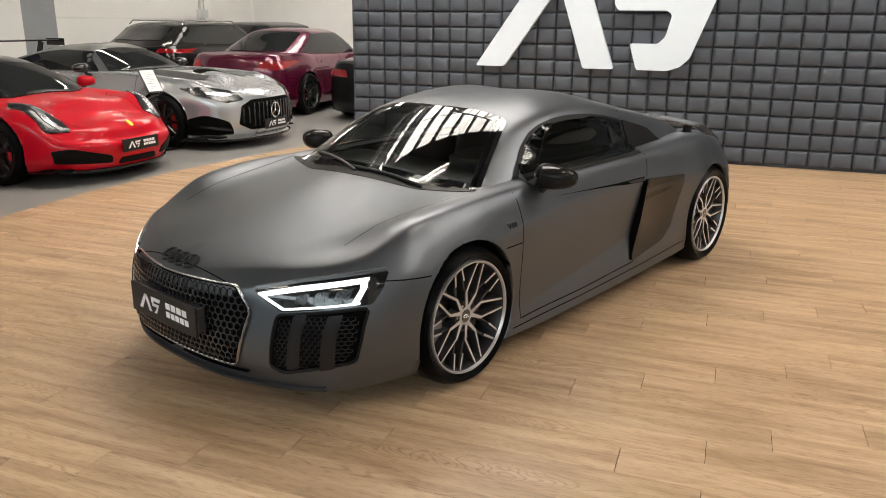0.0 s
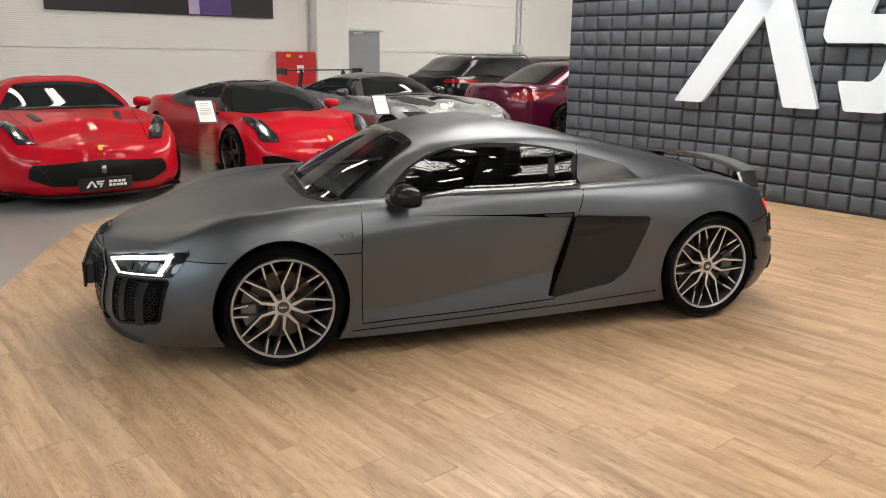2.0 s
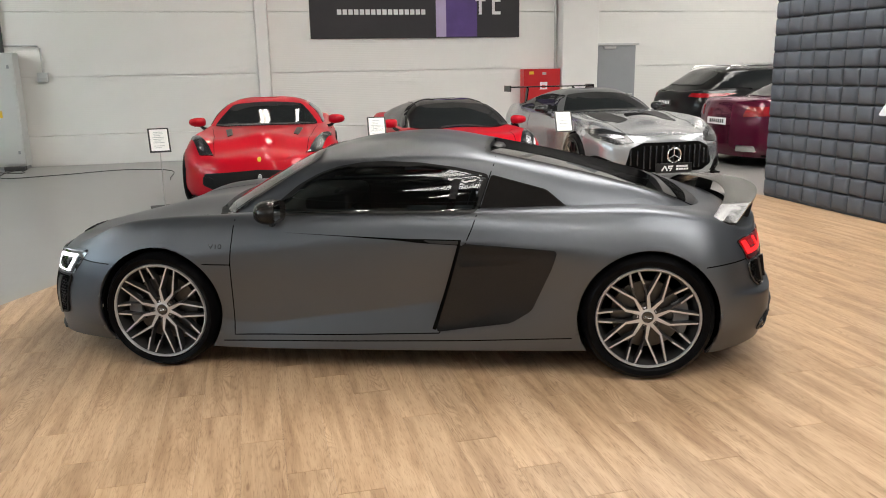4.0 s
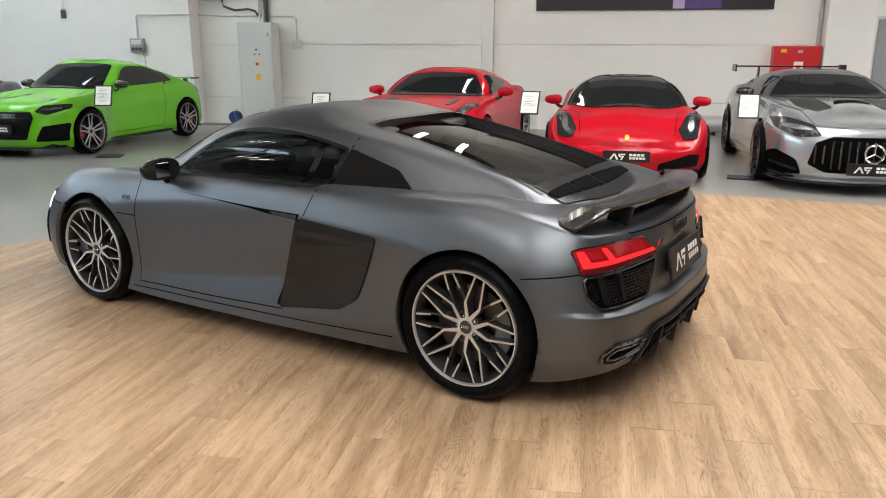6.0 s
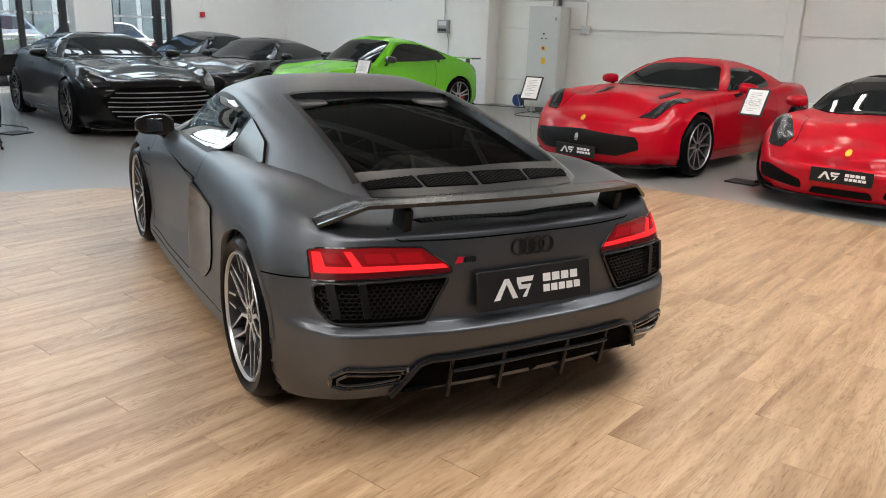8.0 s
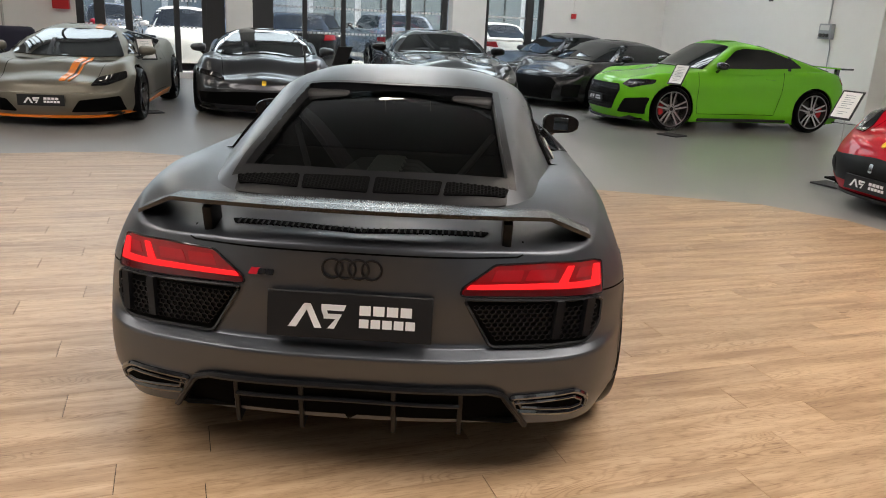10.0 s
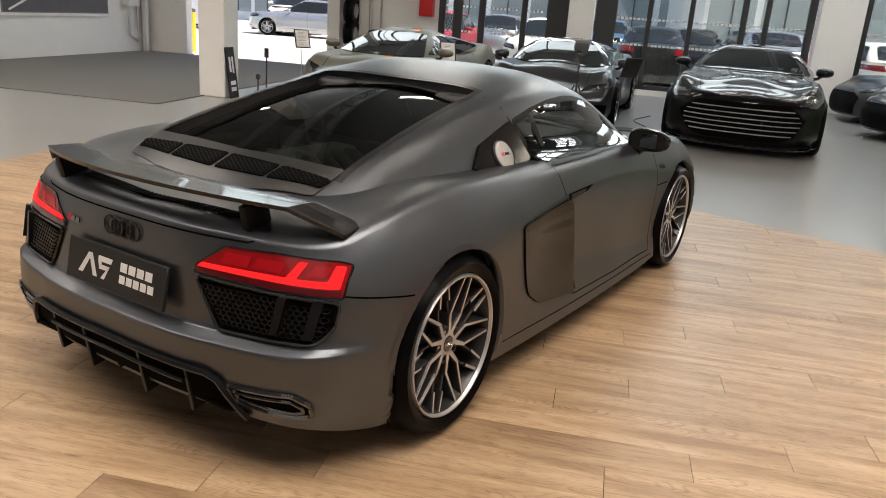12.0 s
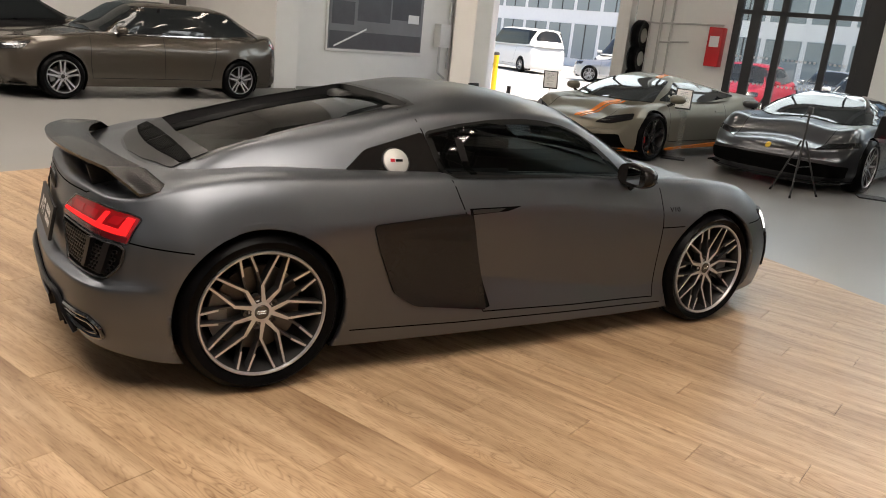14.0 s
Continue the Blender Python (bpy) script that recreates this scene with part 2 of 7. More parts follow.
# ---- mesh helpers ----
def part(name, bm, material, parent=None, label="", smooth=True):
    """Links a bmesh as one mesh object under a thing or a part."""
    me = bpy.data.meshes.new(name)
    bm.to_mesh(me)
    bm.free()
    for m in material if isinstance(material, (list, tuple)) else (material,):
        me.materials.append(m)
    if smooth:
        me.polygons.foreach_set("use_smooth", [True] * len(me.polygons))
        me.set_sharp_from_angle(angle=radians(38))
    ob = new(name, me)
    ob.parent = parent
    if label:
        ob["label"] = label
    return ob


def base(name, m, label, category, group="", kind=""):
    """An empty at the foot of a thing; its parts hang under it."""
    ob = new(name)
    ob.empty_display_size = 0.1
    ob.matrix_basis = m
    return tagged(ob, label, category, group, kind)


def add_box(bm, lo, hi, bevel=0.0, segments=1):
    m = Matrix.LocRotScale([(a + b) / 2 for a, b in zip(lo, hi)], None, [abs(b - a) for a, b in zip(lo, hi)])
    made = bmesh.ops.create_cube(bm, size=1, matrix=m)["verts"]
    if bevel:
        edges = list({e for v in made for e in v.link_edges})
        bmesh.ops.bevel(bm, geom=edges, offset=bevel, segments=segments, affect="EDGES", profile=0.6)
    return made


def box(lo, hi, bevel=0.0, segments=1):
    bm = bmesh.new()
    add_box(bm, lo, hi, bevel, segments)
    return bm


def moved(bm, m):
    bmesh.ops.transform(bm, matrix=m, verts=bm.verts)
    return bm


def add_tube(bm, pts, r, n=8, cap=True):
    """A round bar along a line of points."""
    pts = [Vector(p) for p in pts]
    rings = []
    up = Vector((0, 0, 1))
    for i, p in enumerate(pts):
        d = (pts[min(i + 1, len(pts) - 1)] - pts[max(i - 1, 0)]).normalized()
        side = d.cross(up if abs(d.z) < 0.95 else Vector((1, 0, 0))).normalized()
        top = side.cross(d)
        rings.append([bm.verts.new(p + r * (math.cos(a) * side + math.sin(a) * top)) for a in (2 * math.pi * k / n for k in range(n))])
    for a, b in zip(rings, rings[1:]):
        for k in range(n):
            bm.faces.new((a[k], a[(k + 1) % n], b[(k + 1) % n], b[k]))
    if cap:
        bm.faces.new(rings[0][::-1])
        bm.faces.new(rings[-1])


def tube(pts, r, n=8):
    bm = bmesh.new()
    add_tube(bm, pts, r, n)
    return bm


def lathe(profile, n=48, axis="y"):
    """Turns a profile of (radius, along) round an axis."""
    bm = bmesh.new()
    rings = []
    for r, h in profile:
        ring = []
        for k in range(n):
            a = 2 * math.pi * k / n
            c, s = r * math.cos(a), r * math.sin(a)
            ring.append(bm.verts.new((c, h, s) if axis == "y" else (c, s, h)))
        rings.append(ring)
    for a, b in zip(rings, rings[1:]):
        for k in range(n):
            bm.faces.new((a[k], a[(k + 1) % n], b[(k + 1) % n], b[k]))
    bmesh.ops.recalc_face_normals(bm, faces=bm.faces)
    return bm


def add_prism(bm, poly, h, flat=None):
    """A flat polygon (a, b) raised by h; flat places (a, b, h) in space."""
    put = flat or (lambda a, b, c: (a, b, c))
    lo = [bm.verts.new(put(a, b, 0)) for a, b in poly]
    hi = [bm.verts.new(put(a, b, h)) for a, b in poly]
    n = len(poly)
    faces = [bm.faces.new(hi), bm.faces.new(lo[::-1])]
    for i in range(n):
        faces.append(bm.faces.new((lo[i], lo[(i + 1) % n], hi[(i + 1) % n], hi[i])))
    bmesh.ops.recalc_face_normals(bm, faces=faces)
    return faces


def inside(poly, a, b):
    odd = False
    for (xa, ya), (xb, yb) in zip(poly, poly[1:] + poly[:1]):
        if (ya > b) != (yb > b) and a < (xb - xa) * (b - ya) / (yb - ya) + xa:
            odd = not odd
    return odd


def rounded(poly, r, n=4):
    out = []
    m = len(poly)
    for i in range(m):
        p, a, b = Vector(poly[i]), Vector(poly[i - 1]), Vector(poly[(i + 1) % m])
        da, db = a - p, b - p
        k = min(r, da.length * 0.45, db.length * 0.45)
        s, e = p + da.normalized() * k, p + db.normalized() * k
        for j in range(n + 1):
            f = j / n
            q = (1 - f) ** 2 * s + 2 * f * (1 - f) * p + f * f * e
            out.append((q.x, q.y))
    return out


def shrunk(poly, d):
    """The polygon drawn in by d."""
    m = len(poly)
    area = sum(poly[i - 1][0] * poly[i][1] - poly[i][0] * poly[i - 1][1] for i in range(m))
    sign = 1 if area > 0 else -1
    out = []
    for i in range(m):
        a, p, b = Vector(poly[i - 1]), Vector(poly[i]), Vector(poly[(i + 1) % m])
        e1, e2 = (p - a), (b - p)
        if e1.length < 1e-6 or e2.length < 1e-6:
            continue
        e1.normalize(), e2.normalize()
        n1, n2 = Vector((-e1.y, e1.x)) * sign, Vector((-e2.y, e2.x)) * sign
        n = n1 + n2
        if n.length < 1e-6:
            continue
        n.normalize()
        q = p + n * d / max(0.45, n.dot(n1))
        out.append((q.x, q.y))
    return out


def dense(poly, step):
    out = []
    for a, b in zip(poly, poly[1:] + poly[:1]):
        a, b = Vector(a), Vector(b)
        n = max(1, int((b - a).length / step + 0.5))
        out += [tuple(a.lerp(b, k / n)) for k in range(n)]
    return out


# ---- car bodies ----
def hermite(P, per, sharp=None, first=None, last=None):
    """Smooth lines through rows of points P (n, m, 3), per steps a span; sharp rows are creases. first, last: points beyond the ends."""
    P = np.asarray(P, float)
    n = len(P)
    ext = np.concatenate([[first if first is not None else 2 * P[0] - P[1]], P, [last if last is not None else 2 * P[-1] - P[-2]]])
    seg = np.linalg.norm(np.diff(ext, axis=0), axis=-1, keepdims=True) + 1e-6
    slope = np.diff(ext, axis=0) / seg
    mid = (slope[:-1] * seg[1:] + slope[1:] * seg[:-1]) / (seg[:-1] + seg[1:])
    sharp = np.zeros(n) if sharp is None else np.asarray(sharp, float)
    w = sharp[..., None] if sharp.ndim == 2 else sharp.reshape(-1, *[1] * (P.ndim - 1))
    into = mid * (1 - w) + slope[:-1] * w
    outof = mid * (1 - w) + slope[1:] * w
    rows = []
    for i in range(n - 1):
        for k in range(per):
            f = k / per
            h = seg[i + 1]
            rows.append((2 * f**3 - 3 * f**2 + 1) * P[i] + (f**3 - 2 * f**2 + f) * h * outof[i]
                        + (3 * f**2 - 2 * f**3) * P[i + 1] + (f**3 - f**2) * h * into[i + 1])
    rows.append(P[-1])
    return np.array(rows)


FLIP = np.array([1, -1, 1])


def belt_shell(belts, along, across, sharp=None):
    """One half of a shell: belts run from the middle of the nose round the side to the middle of the tail, lowest first, the last on the centre line."""
    B = np.array(belts, float)
    lines = np.array([hermite(b, along, None, b[1] * FLIP, b[-2] * FLIP) for b in B])
    if sharp is not None:
        stations, steps = np.arange(B.shape[1]), np.linspace(0, B.shape[1] - 1, lines.shape[1])
        sharp = np.array([np.interp(steps, stations, np.broadcast_to(np.asarray(k, float), (B.shape[1],))) for k in sharp])
    grid = hermite(lines, across, sharp, None, lines[-2] * FLIP)
    grid[-1, :, 1] = 0
    grid[:, 0, 1] = 0
    grid[:, -1, 1] = 0
    return grid


def shell_mesh(bm, grid):
    rows, cols, _ = grid.shape
    for side in (1, -1):
        vs = [[bm.verts.new((p[0], p[1] * side, p[2])) for p in row] for row in grid]
        for i in range(rows - 1):
            for j in range(cols - 1):
                q = (vs[i][j], vs[i][j + 1], vs[i + 1][j + 1], vs[i + 1][j])
                bm.faces.new(q if side > 0 else q[::-1])
    bmesh.ops.remove_doubles(bm, verts=bm.verts, dist=0.0004)
    bmesh.ops.dissolve_degenerate(bm, edges=bm.edges, dist=0.0002)
    bmesh.ops.recalc_face_normals(bm, faces=bm.faces)


def cut_arch(bm, cx, cz, r):
    """Cuts a round wheel opening through both sides and turns its edge inwards."""
    def within(v):
        return abs(v.co.y) > 0.5 and (v.co.x - cx) ** 2 + (v.co.z - cz) ** 2 < r * r and v.co.z < cz + r
    bm.faces.ensure_lookup_table()
    ins = {v for v in bm.verts if within(v)}
    gone = [f for f in bm.faces if all(v in ins for v in f.verts)]
    mixed = {v for f in bm.faces if any(v in ins for v in f.verts) and not all(v in ins for v in f.verts) for v in f.verts if v in ins}
    bmesh.ops.delete(bm, geom=gone, context="FACES")
    for v in mixed:
        if v.is_valid:
            d = Vector((v.co.x - cx, 0, v.co.z - cz))
            if d.length > 1e-4:
                d *= r / d.length
                v.co.x, v.co.z = cx + d.x, cz + d.z
    rim = [e for e in bm.edges if e.is_boundary and all(v in mixed for v in e.verts)]
    made = bmesh.ops.extrude_edge_only(bm, edges=rim)["geom"]
    for v in made:
        if isinstance(v, bmesh.types.BMVert):
            v.co.y -= math.copysign(0.05, v.co.y)
            v.co.x += (v.co.x - cx) * 0.02
            v.co.z += (v.co.z - cz) * 0.02


AXES = {
    "left": (lambda a, b: Vector((a, 3, b)), Vector((0, -1, 0))),
    "right": (lambda a, b: Vector((a, -3, b)), Vector((0, 1, 0))),
    "top": (lambda a, b: Vector((a, b, 3)), Vector((0, 0, -1))),
    "front": (lambda a, b: Vector((5, a, b)), Vector((-1, 0, 0))),
    "rear": (lambda a, b: Vector((-5, a, b)), Vector((1, 0, 0))),
}


class Skin:
    """The outer surface of a car, onto which panes, lamps, grilles and gaps are laid."""

    def __init__(self, bm):
        bm.normal_update()
        bm.faces.ensure_lookup_table()
        self.tree = BVHTree.FromBMesh(bm)
        self.corners = [[(v.co.copy(), v.normal.copy()) for v in f.verts] for f in bm.faces]

    def at(self, axis, a, b, off=0.0):
        start, way = AXES[axis]
        o = start(a, b)
        place, normal, index, _ = self.tree.ray_cast(o, way)
        if place is None:
            place, normal, index, _ = self.tree.find_nearest(o + way * (o.length * 0.6))
        n = Vector()
        for co, vn in self.corners[index]:
            n += vn / ((co - place).length_squared + 1e-6)
        n.normalize()
        if n.dot(way) > 0:
            n = -n
        return place + n * off, n


def pane(skin, poly, axis, off=0.003, depth=0.006, step=0.05, skirt=0):
    """A thin piece of the outline poly that follows the skin."""
    edge = dense(poly, step)
    pts = [Vector(p) for p in edge]
    n = len(pts)
    lo = [min(p[i] for p in edge) for i in (0, 1)]
    hi = [max(p[i] for p in edge) for i in (0, 1)]
    small = shrunk(poly, step * 0.35)
    for i in range(int((hi[0] - lo[0]) / step) + 1):
        for j in range(int((hi[1] - lo[1]) / step) + 1):
            a, b = lo[0] + (i + 0.5) * step, lo[1] + (j + 0.5) * step
            if inside(small, a, b) and min((p - Vector((a, b))).length_squared for p in pts[:n]) > (step * 0.4) ** 2:
                pts.append(Vector((a, b)))
    vs, es, fs, ov, _, _ = geometry.delaunay_2d_cdt(pts, [(i, (i + 1) % n) for i in range(n)], [], 1, 1e-5)
    bm = bmesh.new()
    made = [skin.at(axis, v.x, v.y, off) for v in vs]
    new_v = [bm.verts.new(p) for p, _ in made]
    for f in fs:
        try:
            bm.faces.new([new_v[i] for i in f])
        except ValueError:
            pass
    bmesh.ops.recalc_face_normals(bm, faces=bm.faces)
    way = AXES[axis][1]
    bm.normal_update()
    if sum((f.normal.dot(way) for f in bm.faces)) > 0:
        bmesh.ops.reverse_faces(bm, faces=bm.faces)
    if depth:
        bm.verts.index_update()
        normals = {v: made[i][1] for i, v in enumerate(new_v)}
        rim = [e for e in bm.edges if e.is_boundary]
        old = {}
        for e in rim:
            for v in e.verts:
                if v not in old:
                    old[v] = bm.verts.new(v.co - normals[v] * depth)
        for e in rim:
            f0 = e.link_faces[0]
            a, b = e.verts
            for l in f0.loops:
                if l.edge == e:
                    a, b = l.vert, l.link_loop_next.vert
            f = bm.faces.new((b, a, old[a], old[b]))
            f.smooth = False
            f.material_index = skirt
    return bm


def faired(bm, axis):
    """Draws a pane onto the smooth curved sheet that lies closest to it; axis is the direction of its depth."""
    a, b = [k for k in range(3) if k != axis]
    P = np.array([v.co for v in bm.verts])
    x, y, z = P[:, a], P[:, b], P[:, axis]
    M = np.stack([np.ones_like(x), x, y, x * x, y * y, x * y, x ** 3, x * x * y, x * y * y, y ** 4], 1)
    fit = M @ np.linalg.lstsq(M, z, rcond=None)[0]
    for v, h in zip(bm.verts, fit):
        v.co[axis] = h
    return bm


def ribbon(bm, skin, line, axis, width=0.005, off=0.0015, step=0.03, closed=False):
    """A narrow strip along a line on the skin: a panel gap or a bead."""
    pts = [Vector(p) for p in line]
    if closed:
        pts.append(pts[0])
    path = []
    for a, b in zip(pts, pts[1:]):
        n = max(1, int((b - a).length / step))
        path += [a.lerp(b, k / n) for k in range(n)]
    path.append(pts[-1])
    spots = [skin.at(axis, p.x, p.y, off) for p in path]
    rows = []
    for i, (p, n) in enumerate(spots):
        d = spots[min(i + 1, len(spots) - 1)][0] - spots[max(i - 1, 0)][0]
        s = d.cross(n).normalized() * width / 2
        rows.append((bm.verts.new(p + s), bm.verts.new(p - s)))
    for a, b in zip(rows, rows[1:]):
        bm.faces.new((a[0], a[1], b[1], b[0]))


def gaps(skin, lines, width=0.005, off=0.0015):
    bm = bmesh.new()
    for axis, line in lines:
        ribbon(bm, skin, line, axis, width, off)
    return bm


def bead(skin, line, axis, r=0.004, off=0.004, step=0.03, closed=False):
    """A round bead along a line on the skin."""
    pts = [Vector(p) for p in line] + ([Vector(line[0])] if closed else [])
    path = []
    for a, b in zip(pts, pts[1:]):
        n = max(1, int((b - a).length / step))
        path += [a.lerp(b, k / n) for k in range(n)]
    path.append(pts[-1])
    return tube([skin.at(axis, p.x, p.y, off)[0] for p in path], r, 6)


def honeycomb(skin, poly, axis, cell=0.03, wire=0.2, off=0.01, squash=1.0):
    """A mesh of six-sided cells inside an outline, on the skin."""
    bm = bmesh.new()
    lo = [min(p[i] for p in poly) for i in (0, 1)]
    hi = [max(p[i] for p in poly) for i in (0, 1)]
    rad = cell / math.sqrt(3)
    row, b = 0, lo[1]
    while b <= hi[1]:
        a = lo[0] + (cell / 2 if row % 2 else 0)
        while a <= hi[0]:
            if inside(poly, a, b):
                p, n = skin.at(axis, a, b, off)
                e = 0.01
                pa = (skin.at(axis, a + e, b, off)[0] - p) / e
                pb = (skin.at(axis, a, b + e, off)[0] - p) / e
                outer, inner, deep = [], [], []
                for k in range(6):
                    t = math.pi / 6 + k * math.pi / 3
                    c, s = rad * math.cos(t), rad * math.sin(t) * squash
                    outer.append(bm.verts.new(p + pa * c + pb * s))
                    inner.append(bm.verts.new(p + (pa * c + pb * s) * (1 - wire)))
                    deep.append(bm.verts.new(p + (pa * c + pb * s) * (1 - wire) - n * 0.009))
                for k in range(6):
                    j = (k + 1) % 6
                    bm.faces.new((outer[k], outer[j], inner[j], inner[k]))
                    bm.faces.new((inner[k], inner[j], deep[j], deep[k]))
            a += cell
        b += rad * 1.5 * squash
        row += 1
    return bm


def split(bm, name, test, material, parent, label=""):
    """Takes the faces that pass the test out of a body as a part of its own; the shading runs on across the joint."""
    bm.normal_update()
    keep = {}
    faces = [f for f in bm.faces if test(f.calc_center_median())]
    piece = bmesh.new()
    normals = []
    for f in faces:
        for v in f.verts:
            if v not in keep:
                keep[v] = piece.verts.new(v.co)
                normals.append(v.normal.copy())
    for f in faces:
        piece.faces.new([keep[v] for v in f.verts])
    ob = part(name, piece, material, parent, label)
    ob.data.normals_split_custom_set_from_vertices(normals)
    return faces


def finish_body(bm, pieces, name, material, parent):
    """Parts the body into panels by tests, each of which keeps the shading of the whole."""
    taken = []
    for label, test in pieces:
        taken += split(bm, label, test, material, parent)
    done = set(taken)
    bm.normal_update()
    keep, normals, piece = {}, [], bmesh.new()
    for f in bm.faces:
        if f in done:
            continue
        for v in f.verts:
            if v not in keep:
                keep[v] = piece.verts.new(v.co)
                normals.append(v.normal.copy())
        piece.faces.new([keep[v] for v in f.verts])
    ob = part(name, piece, material, parent)
    ob.data.normals_split_custom_set_from_vertices(normals)
    bm.free()
    return ob


# ---- wheels ----
def wheel(parent, x, y, r, rim_r, width, style, side, rim_mat, caliper_mat, face_mat=None):
    """A wheel at (x, y): tyre, rim, spokes, brake disc and caliper. y is the middle of the tyre; side is +1 for the left of the car."""
    w = base("wheel", pose(x, y, r, 0, 0, 0 if side > 0 else 180), "", "")
    w.parent = parent
    h = width / 2
    n = 56
    tyre = lathe([(rim_r - 0.012, h - 0.035), (rim_r + 0.004, h - 0.008), (rim_r + 0.02, h + 0.004), (rim_r + (r - rim_r) * 0.55, h + 0.008), (r - 0.016, h - 0.012), (r - 0.002, h - 0.04),
                  (r, h - 0.07), (r, 0.03), (r - 0.006, 0.027), (r - 0.006, 0.018), (r, 0.015), (r, -0.015), (r - 0.006, -0.018), (r - 0.006, -0.027), (r, -0.03), (r, -h + 0.07), (r - 0.012, -h + 0.015), (rim_r, -h)], n)
    part("tyre", tyre, RUBBER, w)
    ri = rim_r
    rim = part("rim", lathe([(ri + 0.004, h - 0.01), (ri - 0.001, h + 0.002), (ri - 0.007, h + 0.001), (ri - 0.011, h - 0.010)], n), face_mat or rim_mat, w)
    part("rim_barrel", lathe([(ri - 0.011, h - 0.010), (ri - 0.026, h - 0.05), (ri - 0.035, -h + 0.02), (ri, -h)], n), RIM_SIDE, rim)
    spoke = bmesh.new()
    face_y = h - 0.012
    hub_y = h - 0.034

    def bar(r0, a0, w0, r1, a1, w1, d=0.026, sunk=0.0, face=0, flare=0.004):
        p0 = Vector((r0 * math.cos(a0), 0, r0 * math.sin(a0)))
        p1 = Vector((r1 * math.cos(a1), 0, r1 * math.sin(a1)))
        along = (p1 - p0).normalized()
        cross = Vector((-along.z, 0, along.x))
        y0, y1 = hub_y + (face_y - hub_y) * (r0 / ri) ** 2 - sunk, hub_y + (face_y - hub_y) * (r1 / ri) ** 2 - sunk
        top = [p0 + cross * w0 / 2, p0 - cross * w0 / 2, p1 - cross * w1 / 2, p1 + cross * w1 / 2]
        ys = [y0, y0, y1, y1]
        t = [spoke.verts.new((p.x, q, p.z)) for p, q in zip(top, ys)]
        wide = [p0 + cross * (w0 / 2 + flare), p0 - cross * (w0 / 2 + flare), p1 - cross * (w1 / 2 + flare), p1 + cross * (w1 / 2 + flare)]
        m = [spoke.verts.new((p.x, q - 0.006, p.z)) for p, q in zip(wide, ys)]
        b = [spoke.verts.new((p.x, q - d - 0.02, p.z)) for p, q in zip(wide, ys)]
        f = spoke.faces.new(t)
        f.material_index = face
        f.normal_update()
        if f.normal.y < 0:
            f.normal_flip()
        for k in range(4):
            for lo, hi in ((m, t), (b, m)):
                g = spoke.faces.new((lo[k], lo[(k + 1) % 4], hi[(k + 1) % 4], hi[k]))
                g.material_index = 1

    if style == "lattice":
        for k in range(10):
            a = 2 * math.pi * (k + 0.5) / 10
            t = -1 if k % 2 else 1
            end = 0.226
            mid = a - t * 0.02
            bar(0.034, a + t * 0.24, 0.020, ri * 0.45, mid, 0.0125, 0.03, 0, 0, 0.0022)
            bar(ri * 0.435, mid, 0.0105, ri - 0.010, a + t * end, 0.0085, 0.03, 0, 0, 0.0022)
            bar(ri * 0.42, mid, 0.0070, ri * 0.74, mid + (a - t * end - mid) * 0.70, 0.0070, 0.024, 0.009, 1, 0.0015)
            bar(ri * 0.68, mid + (a - t * end - mid) * 0.62, 0.0090, ri - 0.010, a - t * end, 0.0095, 0.03, 0, 0, 0.0022)
    elif style == "five_double":
        for k in range(5):
            a = 2 * math.pi * k / 5 + math.pi / 2
            for s in (-1, 1):
                bar(0.05, a + s * 0.35, 0.03, ri - 0.012, a + s * 0.17, 0.024)
    elif style == "five":
        for k in range(5):
            a = 2 * math.pi * k / 5 + math.pi / 2
            bar(0.04, a, 0.06, ri * 0.6, a, 0.045)
            for s in (-1, 1):
                bar(ri * 0.55, a, 0.035, ri - 0.012, a + s * 0.2, 0.03)
    else:
        for k in range(10):
            a = 2 * math.pi * k / 10
            bar(0.04, a, 0.024, ri - 0.012, a, 0.02)
    lattice = style == "lattice"
    part("spokes", spoke, (face_mat or rim_mat, SPOKE_SIDE if lattice else RIM_SIDE if rim_mat is not RIM_BLACK else RIM_BLACK), w, smooth=False)
    hub = lathe([(0.0, hub_y + 0.004), (0.028, hub_y + 0.004), (0.032, hub_y), (0.034, hub_y - 0.004)], 24)
    part("hub_cap", hub, GLOSS_BLACK, w)
    hr = 0.0 if lattice else 0.022
    ring = lathe([(0.031, hub_y + 0.002), (0.042 + hr, hub_y + 0.001), (0.052 + hr, hub_y - 0.006), (0.054 + hr, hub_y - 0.02), (0.05 + hr, hub_y - 0.06)], 30)
    part("hub", ring, face_mat or rim_mat, w)
    nuts = bmesh.new()
    for k in range(5):
        a = 2 * math.pi * (k + (0.0 if lattice else 0.5)) / 5
        nut = lathe([(0.0, -0.006), (0.008, -0.006), (0.010, -0.010), (0.011, 0.0035), (0.0175, 0.0045), (0.0185, 0.001), (0.0185, -0.03)], 12) if lattice else lathe([(0.0, 0.006), (0.009, 0.006), (0.011, 0.0), (0.011, -0.02)], 8)
        me = bpy.data.meshes.new("nut")
        moved(nut, pose((0.058 if lattice else 0.052) * math.cos(a), hub_y - 0.004, (0.058 if lattice else 0.052) * math.sin(a))).to_mesh(me)
        nut.free()
        nuts.from_mesh(me)
        bpy.data.meshes.remove(me)
    tagged(part("wheel_bolts", nuts, RIM_SIDE, w), kind="stuff")
